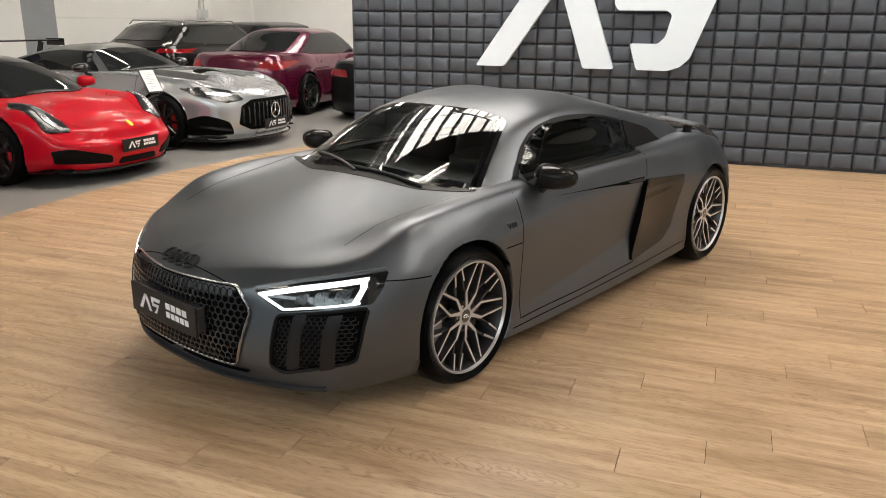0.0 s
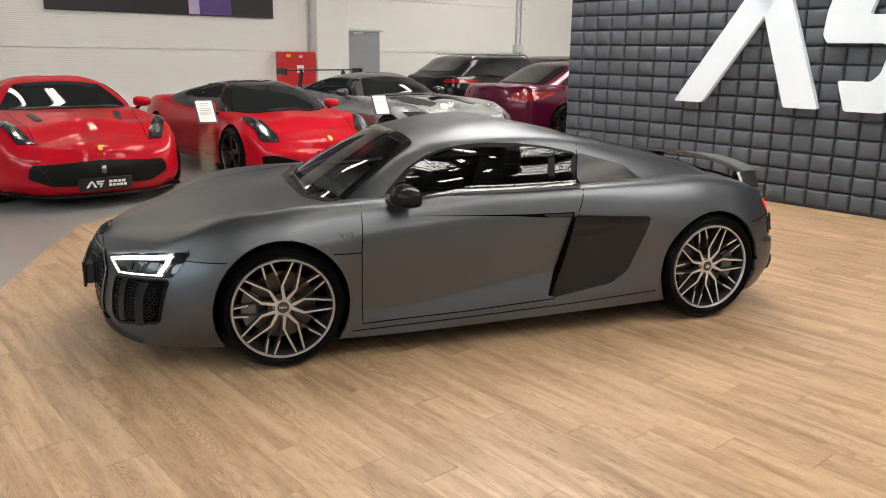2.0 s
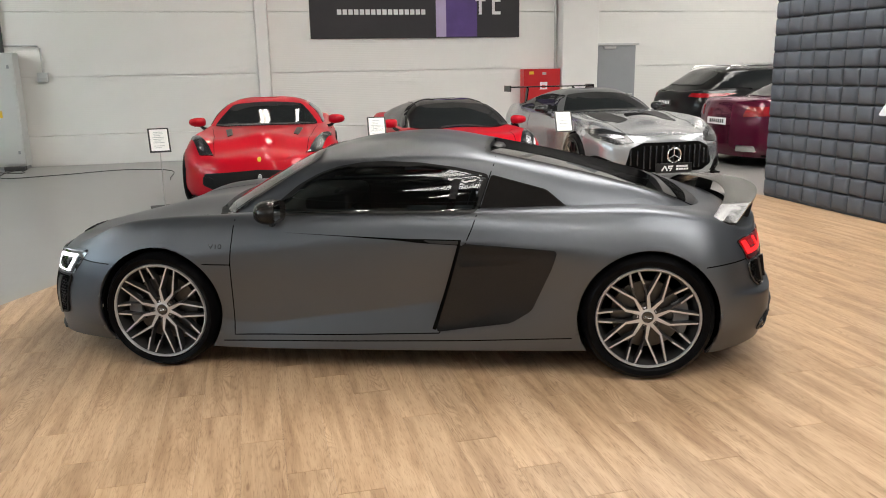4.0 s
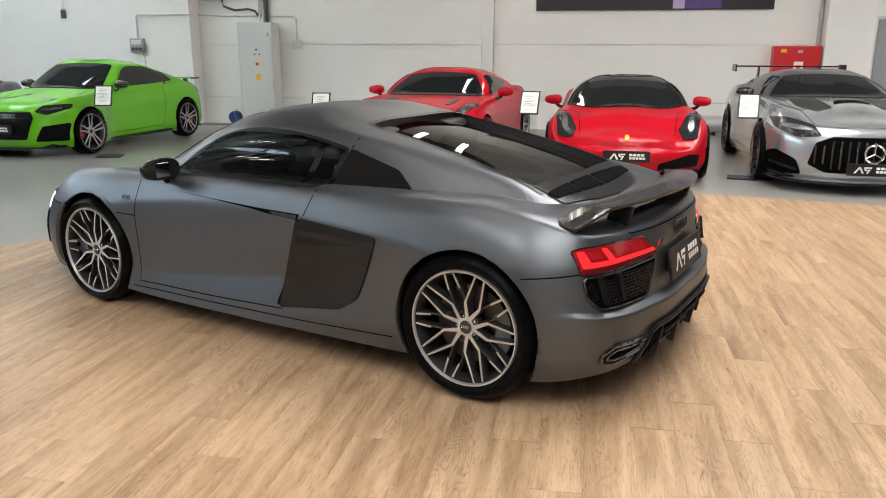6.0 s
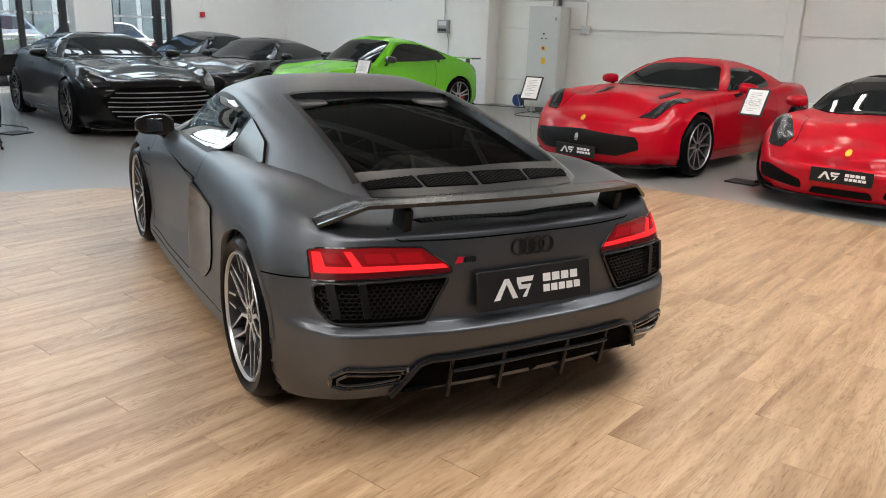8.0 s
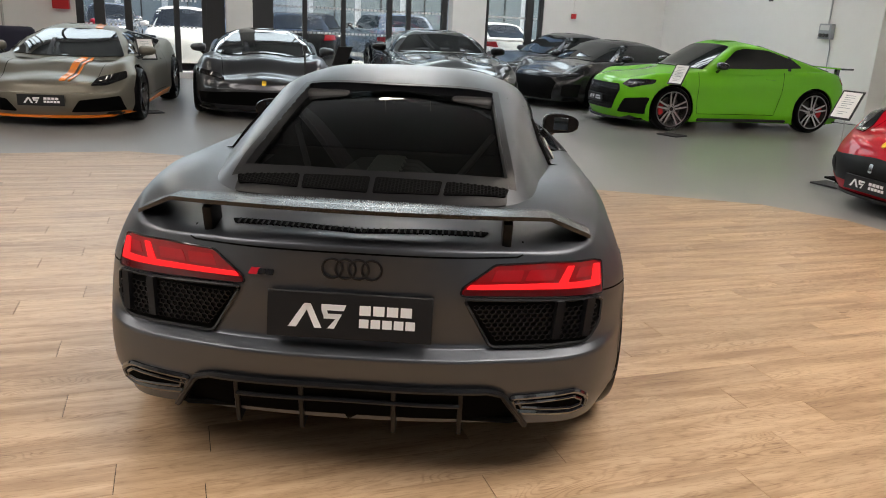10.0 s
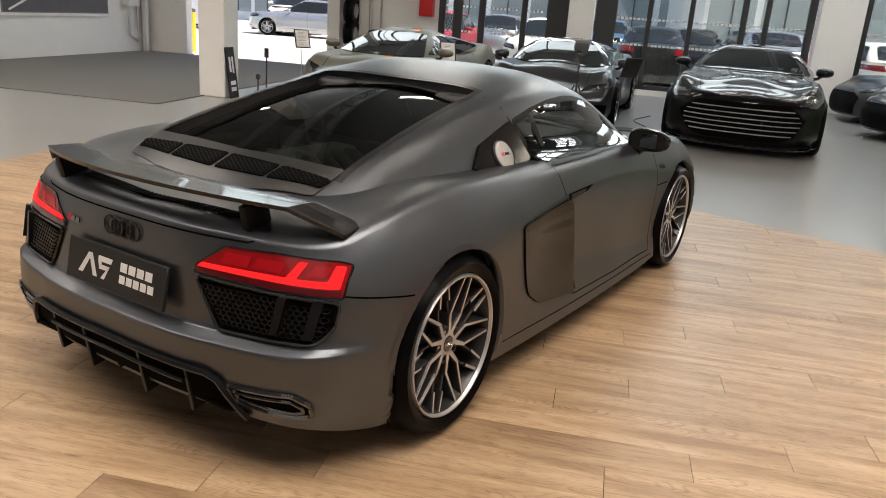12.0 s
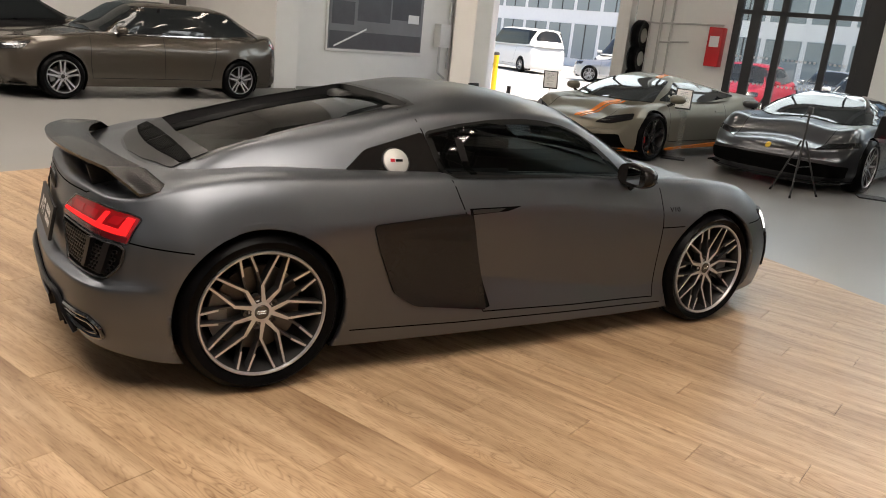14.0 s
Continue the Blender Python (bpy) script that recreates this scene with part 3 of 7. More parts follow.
    if lattice:
        for k in range(4):
            part("cap_ring", moved(lathe([(0.0055, 0.0), (0.0065, 0.001), (0.0075, 0.0)], 14, "y"), pose(-0.0135 + k * 0.009, hub_y + 0.0045, 0)), CHROME, w)
    disc = lathe([(0.07, 0.0), (ri - 0.085, 0.0), (ri - 0.083, -0.012), (ri - 0.085, -0.024), (0.07, -0.024)], 40)
    part("brake_disc", moved(disc, pose(0, h - 0.095, 0)), STEEL, w)
    cal = bmesh.new()
    rows = []
    turn = -1 if x > 0 else 1
    for k in range(7):
        a = (-0.5 + k / 6) * 1.0 + (0 if turn * side < 0 else math.pi)
        ring4 = []
        for rr, yy in ((ri - 0.13, h - 0.085), (ri - 0.13, h - 0.062), (ri - 0.055, h - 0.062), (ri - 0.055, h - 0.085)):
            ring4.append(cal.verts.new((rr * math.cos(a), yy, rr * math.sin(a))))
        rows.append(ring4)
    for p, q in zip(rows, rows[1:]):
        for k in range(4):
            cal.faces.new((p[k], p[(k + 1) % 4], q[(k + 1) % 4], q[k]))
    cal.faces.new(rows[0])
    cal.faces.new(rows[-1][::-1])
    bmesh.ops.recalc_face_normals(cal, faces=cal.faces)
    part("brake_caliper", cal, caliper_mat, w)
    return w


def wheel_wells(parent, axles, r, y0, y1):
    """Dark liners behind the wheels."""
    for cx, cz in axles:
        for s in (1, -1):
            bm = bmesh.new()
            arc = [(cx + r * math.cos(a), cz + r * math.sin(a)) for a in (math.pi * (k / 18 * 1.36 - 0.18) for k in range(19))]
            o = [bm.verts.new((x, s * y1, z)) for x, z in arc]
            i = [bm.verts.new((x, s * y0, z)) for x, z in arc]
            for k in range(18):
                bm.faces.new((o[k], o[k + 1], i[k + 1], i[k]))
            bm.faces.new(i)
            part("wheel_arch_liner", bm, WELL, parent)


def writing_bars(bm, put, w, h):
    """A dealer plate's mark and two lines of writing as plain shapes: put(a, b) gives (place, normal)."""
    def quad(pts, lift=0.0012):
        vs = []
        for a, b in pts:
            p, n = put(a, b)
            vs.append(bm.verts.new(p + n * lift))
        bm.faces.new(vs)
    k = h
    quad([(-w * 0.37, -k * 0.27), (-w * 0.32, -k * 0.27), (-w * 0.235, k * 0.25), (-w * 0.275, k * 0.25)])
    quad([(-w * 0.235, k * 0.25), (-w * 0.275, k * 0.25), (-w * 0.21, -k * 0.27), (-w * 0.165, -k * 0.27)])
    quad([(-w * 0.17, k * 0.25), (-w * 0.17, k * 0.12), (-w * 0.035, k * 0.12), (-w * 0.02, k * 0.25)])
    quad([(-w * 0.17, k * 0.12), (-w * 0.135, k * 0.12), (-w * 0.125, -k * 0.02), (-w * 0.155, -k * 0.02)])
    quad([(-w * 0.155, k * 0.05), (-w * 0.155, -k * 0.06), (-w * 0.06, -k * 0.06), (-w * 0.045, k * 0.05)])
    quad([(-w * 0.07, k * 0.0), (-w * 0.045, k * 0.05), (-w * 0.09, -k * 0.27), (-w * 0.13, -k * 0.27)])
    for a0, a1, b0, b1 in ((0.06, 0.39, 0.05, 0.26), (0.06, 0.41, -0.22, -0.03)):
        n = 4 if b0 > 0 else 5
        step = (a1 - a0) / n
        for j in range(n):
            x0, x1 = w * (a0 + j * step), w * (a0 + (j + 0.82) * step)
            quad([(x0, k * b0), (x1, k * b0), (x1, k * b1), (x0, k * b1)])


def dealer_plate(parent, centre, w, h, yaw, tilt=0.0):
    """A black show plate with white marks; it faces +x turned by yaw degrees."""
    m = pose(*centre, 0, -tilt, yaw)
    plate = part("number_plate", moved(box((-0.008, -w / 2, -h / 2), (0.006, w / 2, h / 2), 0.003), m), PLATE, parent, "black show plate with white marks")
    bm = bmesh.new()
    writing_bars(bm, lambda a, b: (m @ Vector((0.006, a, b)), (m.to_3x3() @ Vector((1, 0, 0)))), w, h)
    tagged(part("dealer_mark", bm, WHITE_PRINT, plate, smooth=False), kind="stuff")
    return plate


def door_mirror(parent, x, y, z, side, shell_mat, size=1.0):
    bm = bmesh.new()
    bmesh.ops.create_uvsphere(bm, u_segments=20, v_segments=12, radius=1)
    for v in bm.verts:
        c = v.co
        c.y, c.z = (math.copysign(abs(k) ** 0.72, k) for k in (c.y, c.z))
        c.x = c.x * 0.085 if c.x > 0 else max(c.x, -0.42) * 0.085
        c.y *= 0.115
        c.z *= 0.062 * (1 - 0.15 * c.y / 0.115)
        c.x -= abs(c.y) * 0.25
    m = Matrix.Diagonal((size, size, size, 1))
    shell = part("mirror", moved(bm, pose(x, y, z) @ m @ (Matrix.Diagonal((1, side, 1, 1)))), shell_mat, parent)
    part("mirror_glass", moved(box((-0.047, -0.078, -0.040), (-0.043, 0.078, 0.040), 0.002), pose(x, y, z) @ m), MIRROR, shell)
    arm = bmesh.new()
    add_tube(arm, [(x + 0.02, y - side * 0.20, z - 0.115), (x + 0.01, y - side * 0.08, z - 0.085), (x, y - side * 0.03, z - 0.04)], 0.022, 8)
    part("mirror_arm", arm, GLOSS_BLACK, shell)
    return shell


# ---- the hall ----
def structure(name, bm, mat, label="", m=HALL, smooth=False):
    ob = part(name, bm, mat, smooth=smooth)
    ob.matrix_basis = m
    return tagged(ob, label, name.split("_")[0], kind="structure")


BACK, FACADE, FRONT, SETBACK, END, TOP = -10.95, 13.4, 10.3, 13.0, -14.0, 6.0
structure("floor", box((END - 0.3, BACK - 0.3, -0.2), (FACADE + 0.2, SETBACK + 0.3, 0.0)), CONCRETE, "polished grey concrete floor with faint stains")
structure("wall_back", box((END, BACK - 0.30, 0), (FACADE + 0.2, BACK - 0.06, TOP)), PLASTER, "white wall behind the metal panels")
structure("wall_end", box((END - 0.3, BACK - 0.3, 0), (END, SETBACK + 0.3, TOP)), PLASTER, "plain white end wall of the hall")
structure("wall_front", box((7.3, FRONT, 0), (FACADE + 0.2, FRONT + 0.25, TOP)), PLASTER, "white plastered wall with a framed picture")
structure("wall_return", box((7.05, FRONT, 0), (7.297, SETBACK, TOP)), PLASTER, "white return of the plastered wall")
structure("wall_setback", box((END, SETBACK, 0), (7.297, SETBACK + 0.25, TOP)), PLASTER, "white wall behind the parked cars")

# ribbed metal panels of the back wall, in courses
def ribbed():
    m = node_material("ribbed_white_panel", (0.82, 0.815, 0.785), 0.42, vary=0.025, scale=1.5)
    t = m.node_tree
    co = t.nodes.new("ShaderNodeTexCoord")
    wave = t.nodes.new("ShaderNodeTexWave")
    wave.bands_direction = "Z"
    wave.inputs["Scale"].default_value = 9.0
    wave.inputs["Distortion"].default_value = 0.0
    t.links.new(co.outputs["Object"], wave.inputs["Vector"])
    bp = t.nodes.new("ShaderNodeBump")
    bp.inputs["Strength"].default_value, bp.inputs["Distance"].default_value = 0.25, 0.004
    t.links.new(wave.outputs["Fac"], bp.inputs["Height"])
    t.links.new(bp.outputs[0], t.nodes["Principled BSDF"].inputs["Normal"])
    return m


RIBBED = ribbed()
panels = base("wall_cladding", HALL, "white ribbed metal panels in wide courses with fine joints", "wall", kind="structure")
runs = [(-12.1, -6.25), (-5.35, 0.55), (0.8, 6.75)]
rows = [(0.56, 1.615), (1.625, 2.755), (2.765, 3.9), (3.91, 5.05), (5.06, 6.0)]
for a, b in runs:
    for lo, hi in rows:
        part("panel", box((a, BACK - 0.06, lo), (b, BACK, hi), 0.004), RIBBED, panels)
structure("baseboard", box((END, BACK - 0.06, 0), (6.75, BACK + 0.03, 0.55), 0.006), PLASTER, "white painted plinth along the back wall")
structure("column_1", box((-6.2, BACK - 0.06, 0), (-5.4, BACK + 0.28, TOP), 0.01), PLASTER, "white plastered column in the back wall")
structure("column_2", box((0.56, BACK - 0.06, 0.55), (0.79, BACK + 0.10, TOP), 0.01), PANEL, "white boxed steel post in the back wall")
structure("wall_corner", box((6.75, BACK - 0.06, 0), (FACADE, BACK + 0.40, TOP), 0.01), PLASTER, "thick white plastered wall beside the panels")
structure("column_3", box((6.62, 4.72, 0), (7.06, 5.14, TOP), 0.012), PLASTER, "free-standing square white column")
structure("carpet", box((5.35, 5.06, 0.0), (FACADE, FRONT, 0.012)), CARPET, "flat grey-brown carpet in front of the gate")

# steel door in the back wall
door = base("door_1", HALL, "closed grey steel door in the ribbed wall", "door", kind="structure")
part("door_leaf", box((-7.2, BACK - 0.01, 0.02), (-6.32, BACK + 0.025, 2.06), 0.004), METAL_GREY, door)
part("door_frame", box((-7.27, BACK - 0.01, 2.065), (-6.25, BACK + 0.05, 2.11), 0.004), CABINET, door)
part("door_closer", box((-6.72, BACK + 0.026, 1.99), (-6.45, BACK + 0.075, 2.04), 0.005), PIPE, door)
part("door_handle", tube([hp for hp in ((-7.12, BACK + 0.03, 1.03), (-7.12, BACK + 0.07, 1.03), (-7.0, BACK + 0.07, 1.03))], 0.011), PIPE, door)

# ceiling with long rooflights: first and third match reflections, others added for light
LIGHTS = [(-5.0, -1.6, -5.0, 0.4), (-11.5, -9.0, -8.5, 7.0), (9.0, 11.3, -4.6, -1.6), (9.4, 11.4, -9.0, -5.0), (-4.0, -1.4, 3.2, 10.5), (1.4, 3.6, 5.2, 10.0)]


def ceiling_mesh():
    """A slab with one hole for each rooflight, laid as strips between the edges of the holes."""
    bm = bmesh.new()
    us = sorted({END - 0.3, FACADE + 0.2, *(k for r in LIGHTS for k in r[:2])})
    vs = sorted({BACK - 0.3, SETBACK + 0.3, *(k for r in LIGHTS for k in r[2:])})
    for u0, u1 in zip(us, us[1:]):
        for v0, v1 in zip(vs, vs[1:]):
            if not any(r[0] <= u0 and u1 <= r[1] and r[2] <= v0 and v1 <= r[3] for r in LIGHTS):
                add_box(bm, (u0, v0, TOP), (u1, v1, TOP + 0.2))
    return bm


structure("ceiling", ceiling_mesh(), ROOF_SHEET, "grey sheet-metal ceiling with rooflight openings")
for a, b, L0, L1 in LIGHTS:
    roof = base("rooflight", HALL, "long rooflight with slim dark glazing bars", "skylight", "rooflights", "structure")
    n = int((L1 - L0) / 0.5)
    for k in range(n + 1):
        v = L0 + (L1 - L0) * k / n
        part("glazing_bar", box((a, v - 0.05, TOP + 0.02), (b, v + 0.05, TOP + 0.1)), FRAME, roof)
    part("glazing_bar", box(((a + b) / 2 - 0.03, L0, TOP + 0.1), ((a + b) / 2 + 0.03, L1, TOP + 0.16)), FRAME, roof)
    # Unseen opaque sheet added above the lamp to keep the sun out.
    part("rooflight_sheet", box((a - 0.6, L0 - 0.6, TOP + 0.36), (b + 0.6, L1 + 0.6, TOP + 0.38)), PANEL, roof)
    lamp = new("rooflight_lamp", bpy.data.lights.new("rooflight_lamp", "AREA"))
    lamp.data.shape, lamp.data.size, lamp.data.size_y = "RECTANGLE", b - a, L1 - L0
    lamp.data.energy, lamp.data.color = LIGHT_ROOF * (0.8 if a > 8 else 1.0) * (b - a) * (L1 - L0), (0.78, 0.90, 1.0) if a > 8 else (1.0, 0.98, 0.955)
    lamp.matrix_world = HALL @ pose((a + b) / 2, (L0 + L1) / 2, TOP + 0.3)

for k, v in enumerate((-8.0, -4.0, 0.0, 4.0, 8.0)):
    beam = bmesh.new()
    add_box(beam, (END, v - 0.08, TOP - 0.75), (FACADE, v + 0.08, TOP - 0.65))
    add_box(beam, (END, v - 0.08, TOP - 0.12), (FACADE, v + 0.08, TOP - 0.02))
    for j in range(27):
        u = END + j
        add_tube(beam, [(u, v, TOP - 0.68), (u + 0.5, v, TOP - 0.08), (u + 1, v, TOP - 0.68)], 0.03, 6)
    structure("roof_truss_%d" % (k + 1), beam, METAL_GREY, "grey painted steel lattice truss")

# One tube pair is known; the rest are added, v -9.2 to brighten the wall.
for u in (-8.4, -0.2, 0.9, 7.0, 8.2):
    for v in (-9.2, -6.0, -2.0, 2.0, 6.0):
        strip = base("strip_light", HALL @ pose(u, v, TOP - 0.9), "white twin-tube strip light under the roof", "lamp", "strip lights")
        part("housing", box((-0.10, -0.65, 0), (0.10, 0.65, 0.06), 0.01), PANEL, strip)
        for w in (-0.5, 0.5):
            part("hanger", tube([(0, w, 0.05), (0, w, 0.9)], 0.006), PIPE, strip)
        for s in (-0.05, 0.05):
            part("light_tube", tube([(s, -0.6, -0.02), (s, 0.6, -0.02)], 0.018), TUBE_GLOW, strip)

# glazed front: columns, frames, panes and the gate opening
def facade_wall():
    bm = bmesh.new()
    f0, f1 = FACADE, FACADE + 0.25
    for a, b, lo, hi in ((BACK - 0.3, -7.2, 0, TOP), (-7.2, 9.2, 3.3, 3.75), (-7.2, 9.2, 5.7, TOP), (9.2, FRONT, 0, TOP), (3.05, 5.25, 0, 3.303), (-7.2, 3.05, 0, 0.12)):
        add_box(bm, (f0, a, lo), (f1, b, hi))
    return bm


structure("wall_facade", facade_wall(), PLASTER, "white wall of the glazed front with a gate opening")
for n, (a, b) in enumerate(((-0.36, 0.18), (-5.6, -4.78), (5.25, 5.55))):
    structure("column_%d" % (n + 4), box((FACADE - 0.30, a, 0), (FACADE - 0.003, b, TOP), 0.01), PLASTER, "pale plastered column between the windows")
def window(name, a, b, bars, lo=0.12, hi=3.3, rail=None):
    w = base(name, HALL, "tall shop window with dark anthracite frame", "window", kind="structure")
    d0, d1 = FACADE + 0.02, FACADE + 0.12
    part("window_frame", box((d0, a, hi - 0.08), (d1, b, hi), 0.004), FRAME, w)
    part("window_frame", box((d0, a, lo), (d1, b, lo + 0.09), 0.004), FRAME, w)
    for c, half in bars:
        part("mullion", box((d0, c - half, lo), (d1, c + half, hi), 0.004), FRAME, w)
    if rail:
        part("transom", box((d0, a, rail), (d1, b, rail + 0.09), 0.004), FRAME, w)
    pts = [a] + [c for c, _ in bars] + [b]
    for c0, c1 in zip(pts, pts[1:]):
        if c1 - c0 > 0.2:
            g = part("pane", box((d0 + 0.045, c0 + 0.01, lo + 0.01), (d0 + 0.055, c1 - 0.01, hi - 0.01)), PANE, w)
            g.visible_shadow = False
            marks = bmesh.new()
            k = c0 + 0.15
            while k < c1 - 0.12:
                for z in (1.02, 1.55):
                    add_box(marks, (d0 + 0.038, k, z), (d0 + 0.042, k + 0.045, z + 0.045))
                k += 0.085
            tagged(part("safety_marking", marks, WHITE_PRINT, w, "rows of small white squares"), kind="stuff")
    return w


window("window_1", 0.55, 3.05, ((0.60, .05), (1.15, .06), (2.08, .07), (2.62, .10), (2.98, .07)), 0.02, 3.3, 2.42)
window("window_2", 0.19, 0.55, ((0.37, .18),), 0.12)
window("window_3", -4.77, -0.37, ((-0.60, .22), (-1.50, .05), (-2.35, .05), (-3.40, .06), (-3.85, .05), (-4.70, .07)))
high = base("window_5", HALL, "high row of bluish panes in slim dark bars above the windows", "window", kind="structure")
for z in (3.753, 5.647):
    part("window_frame", box((FACADE + 0.05, -7.197, z), (FACADE + 0.13, 9.197, z + 0.05)), FRAME, high)
for k in range(13):
    v = -7.197 + 16.394 * k / 12
    part("mullion", box((FACADE + 0.05, max(-7.197, v - 0.03), 3.803), (FACADE + 0.13, min(9.197, v + 0.03), 5.647)), FRAME, high)
    if k < 12:
        g = part("pane", box((FACADE + 0.085, v + 0.03, 3.803), (FACADE + 0.095, v + 16.394 / 12 - 0.03, 5.647)), PANE, high)
        g.visible_shadow = False
day = new("window_daylight", bpy.data.lights.new("window_daylight", "AREA"))
day.data.shape, day.data.size, day.data.size_y = "RECTANGLE", 16.3, 1.8
day.data.energy, day.data.color = 12.0 * 16.3 * 1.8, (0.80, 0.91, 1.0)
day.matrix_world = HALL @ pose(FACADE + 0.22, 1.0, 4.72, 90, 0, 90)
window("window_4", -7.2, -5.61, ((-5.70, .09), (-6.85, .09), (-7.15, .05)))

# yard outside
yard = bmesh.new()
add_box(yard, (FACADE + 0.2, -60, -0.25), (110, 90, -0.03))
structure("ground", yard, ASPHALT, "sunlit pale asphalt yard outside")
structure("kerb", box((FACADE + 0.21, 9.2, -0.03), (FACADE + 0.35, 9.6, 0.05)), PLASTER, "pale kerb beside the gate")


def office_block(name, u, v, w, h, storeys, colour, turn):
    b = base(name, HALL @ pose(u, v, -0.03, 0, 0, turn), "long flat-roofed office building with rows of windows", "building")
    wall = node_material("plaster_" + name, colour, 0.8, vary=0.05)
    part("wall", box((0, -w / 2, 0), (9, w / 2, h), 0.02), wall, b)
    part("roof", box((-0.3, -w / 2 - 0.3, h), (9.3, w / 2 + 0.3, h + 0.3)), METAL_GREY, b)
    n = int(w / 2.2)
    sh = h / storeys
    for s in range(storeys):
        for k in range(n):
            y = -w / 2 + 0.5 + k * 2.2
            win = part("window", box((-0.04, y, s * sh + 0.5), (0.02, y + 1.9, s * sh + sh - 0.35)), SHOP_GLASS, b)
            part("frame", box((-0.07, y + 0.92, s * sh + 0.5), (-0.041, y + 0.98, s * sh + sh - 0.35)), FRAME, win)
    return b


SHOP_GLASS = node_material("building_glass", (0.22, 0.27, 0.30), 0.05, spec=0.8)
office_block("office_building", 42, 22, 60, 9, 3, (0.74, 0.76, 0.78), -12)
office_block("showroom_building", 34, -24, 40, 8, 2, (0.76, 0.76, 0.76), 10)

# fixtures on the walls
def wall_box(name, lo, hi, mat, label, cat):
    ob = base(name, HALL, label, cat)
    part("case", box(lo, hi, 0.008, 2), mat, ob)
    return ob


cab = base("switch_cabinet", HALL, "tall pale grey electrical switch cabinet on the floor", "cabinet")
part("body", box((4.98, BACK + 0.03, 0.06), (5.72, BACK + 0.40, 2.05), 0.006), CABINET, cab)
part("plinth", box((5.0, BACK + 0.05, 0.0), (5.70, BACK + 0.38, 0.06)), METAL_GREY, cab)
part("door", box((5.0, BACK + 0.401, 0.10), (5.70, BACK + 0.415, 2.02), 0.004), CABINET, cab)
for u, z, mat, r in ((5.33, 1.52, INK, .018), (5.37, 1.43, INK, .016), (5.27, 1.43, INK, .016), (5.32, 1.24, RED_PAINT, .028), (5.32, 1.24, YELLOW_PAINT, .045)):
    part("switch", moved(lathe([(0, 0.02), (r, 0.018), (r, 0)], 14), HALL.inverted() @ HALL @ pose(u, BACK + 0.416 + (0.008 if mat is RED_PAINT else 0), z)), mat, cab)
part("warning_sticker", box((5.26, BACK + 0.416, 0.93), (5.36, BACK + 0.418, 1.05)), YELLOW_PAINT, cab)
part("lock", box((5.05, BACK + 0.416, 1.78), (5.09, BACK + 0.425, 1.84), 0.003), METAL_GREY, cab)
part("lock", box((5.05, BACK + 0.416, 0.28), (5.09, BACK + 0.425, 0.34), 0.003), METAL_GREY, cab)

meter = wall_box("meter_box", (6.08, BACK + 0.002, 2.5), (6.62, BACK + 0.25, 3.2), CABINET, "pale wall-mounted meter box with stickers", "electrical box")
part("sticker", box((6.42, BACK + 0.251, 2.74), (6.50, BACK + 0.253, 3.0)), node_material("teal_sticker", (0.05, 0.45, 0.50), 0.5), meter)
part("sticker", box((6.40, BACK + 0.251, 2.64), (6.47, BACK + 0.253, 2.70)), node_material("orange_sticker", (0.8, 0.25, 0.05), 0.5), meter)
wall_box("junction_box", (5.55, BACK + 0.002, 2.72), (6.02, BACK + 0.16, 3.2), CABINET, "small pale grey junction box on the wall", "electrical box")
socket = wall_box("wall_socket", (4.52, BACK + 0.002, 1.53), (4.70, BACK + 0.07, 1.70), CABINET, "grey surface-mounted socket on the ribbed wall", "socket")
part("lid", box((4.54, BACK + 0.071, 1.55), (4.68, BACK + 0.08, 1.61), 0.004), PIPE, socket)
sock = wall_box("socket_panel", (7.78, BACK + 0.402, 1.46), (8.08, BACK + 0.50, 1.74), METAL_GREY, "grey panel with industrial sockets and hanging cable", "socket")
for u in (7.85, 7.93, 8.01):
    part("outlet", moved(lathe([(0, .03), (.028, .03), (.032, 0)], 14), pose(u, BACK + 0.50, 1.53)), INK, sock)
part("fuse_cover", box((7.82, BACK + 0.501, 1.62), (8.04, BACK + 0.51, 1.71), 0.003), CABINET, sock)
part("cable", tube([(7.83, BACK + 0.45, 1.47), (7.80, BACK + 0.43, 1.3), (7.81, BACK + 0.42, 1.05), (7.76, BACK + 0.43, 0.6), (7.72, BACK + 0.43, 0.02)], 0.008), METAL_GREY, sock)


def conduit(pts, r, mat=PIPE, label="grey electrical conduit along the wall", cat="pipe", name="conduit"):
    ob = part(name, tube(pts, r), mat, smooth=True)
    ob.matrix_basis = HALL
    return tagged(ob, label, cat)


b = BACK + 0.03
conduit([(7.93, BACK + 0.43, 1.74), (7.93, BACK + 0.43, 2.17), (7.9, BACK + 0.43, 2.21), (6.72, BACK + 0.43, 2.21)], 0.016)
conduit([(6.74, b, 2.21), (4.66, b, 2.17), (4.60, b, 2.13), (4.60, b, 1.70)], 0.016)
for u, r, mat in ((5.30, .03, PIPE), (5.22, .035, INK), (5.38, .02, PIPE)):
    conduit([(u, b + 0.02, 2.06), (u, b + 0.02, 5.9)], r, mat, "thick cables rising from the switch cabinet", "cable", "riser")
conduit([(6.15, b + 0.1, 2.5), (6.12, b + 0.1, 2.38), (5.9, b + 0.06, 2.30), (5.6, b + 0.06, 2.32), (5.45, b + 0.06, 2.28), (5.4, b + 0.06, 2.2)], 0.022, INK, "black corrugated cable hose between boxes", "cable", "cable_hose")
conduit([(-5.33, b, 1.6), (-5.33, b, 5.9)], 0.022)
conduit([(-11.6, b, 1.2), (-11.6, b, 5.9)], 0.03)
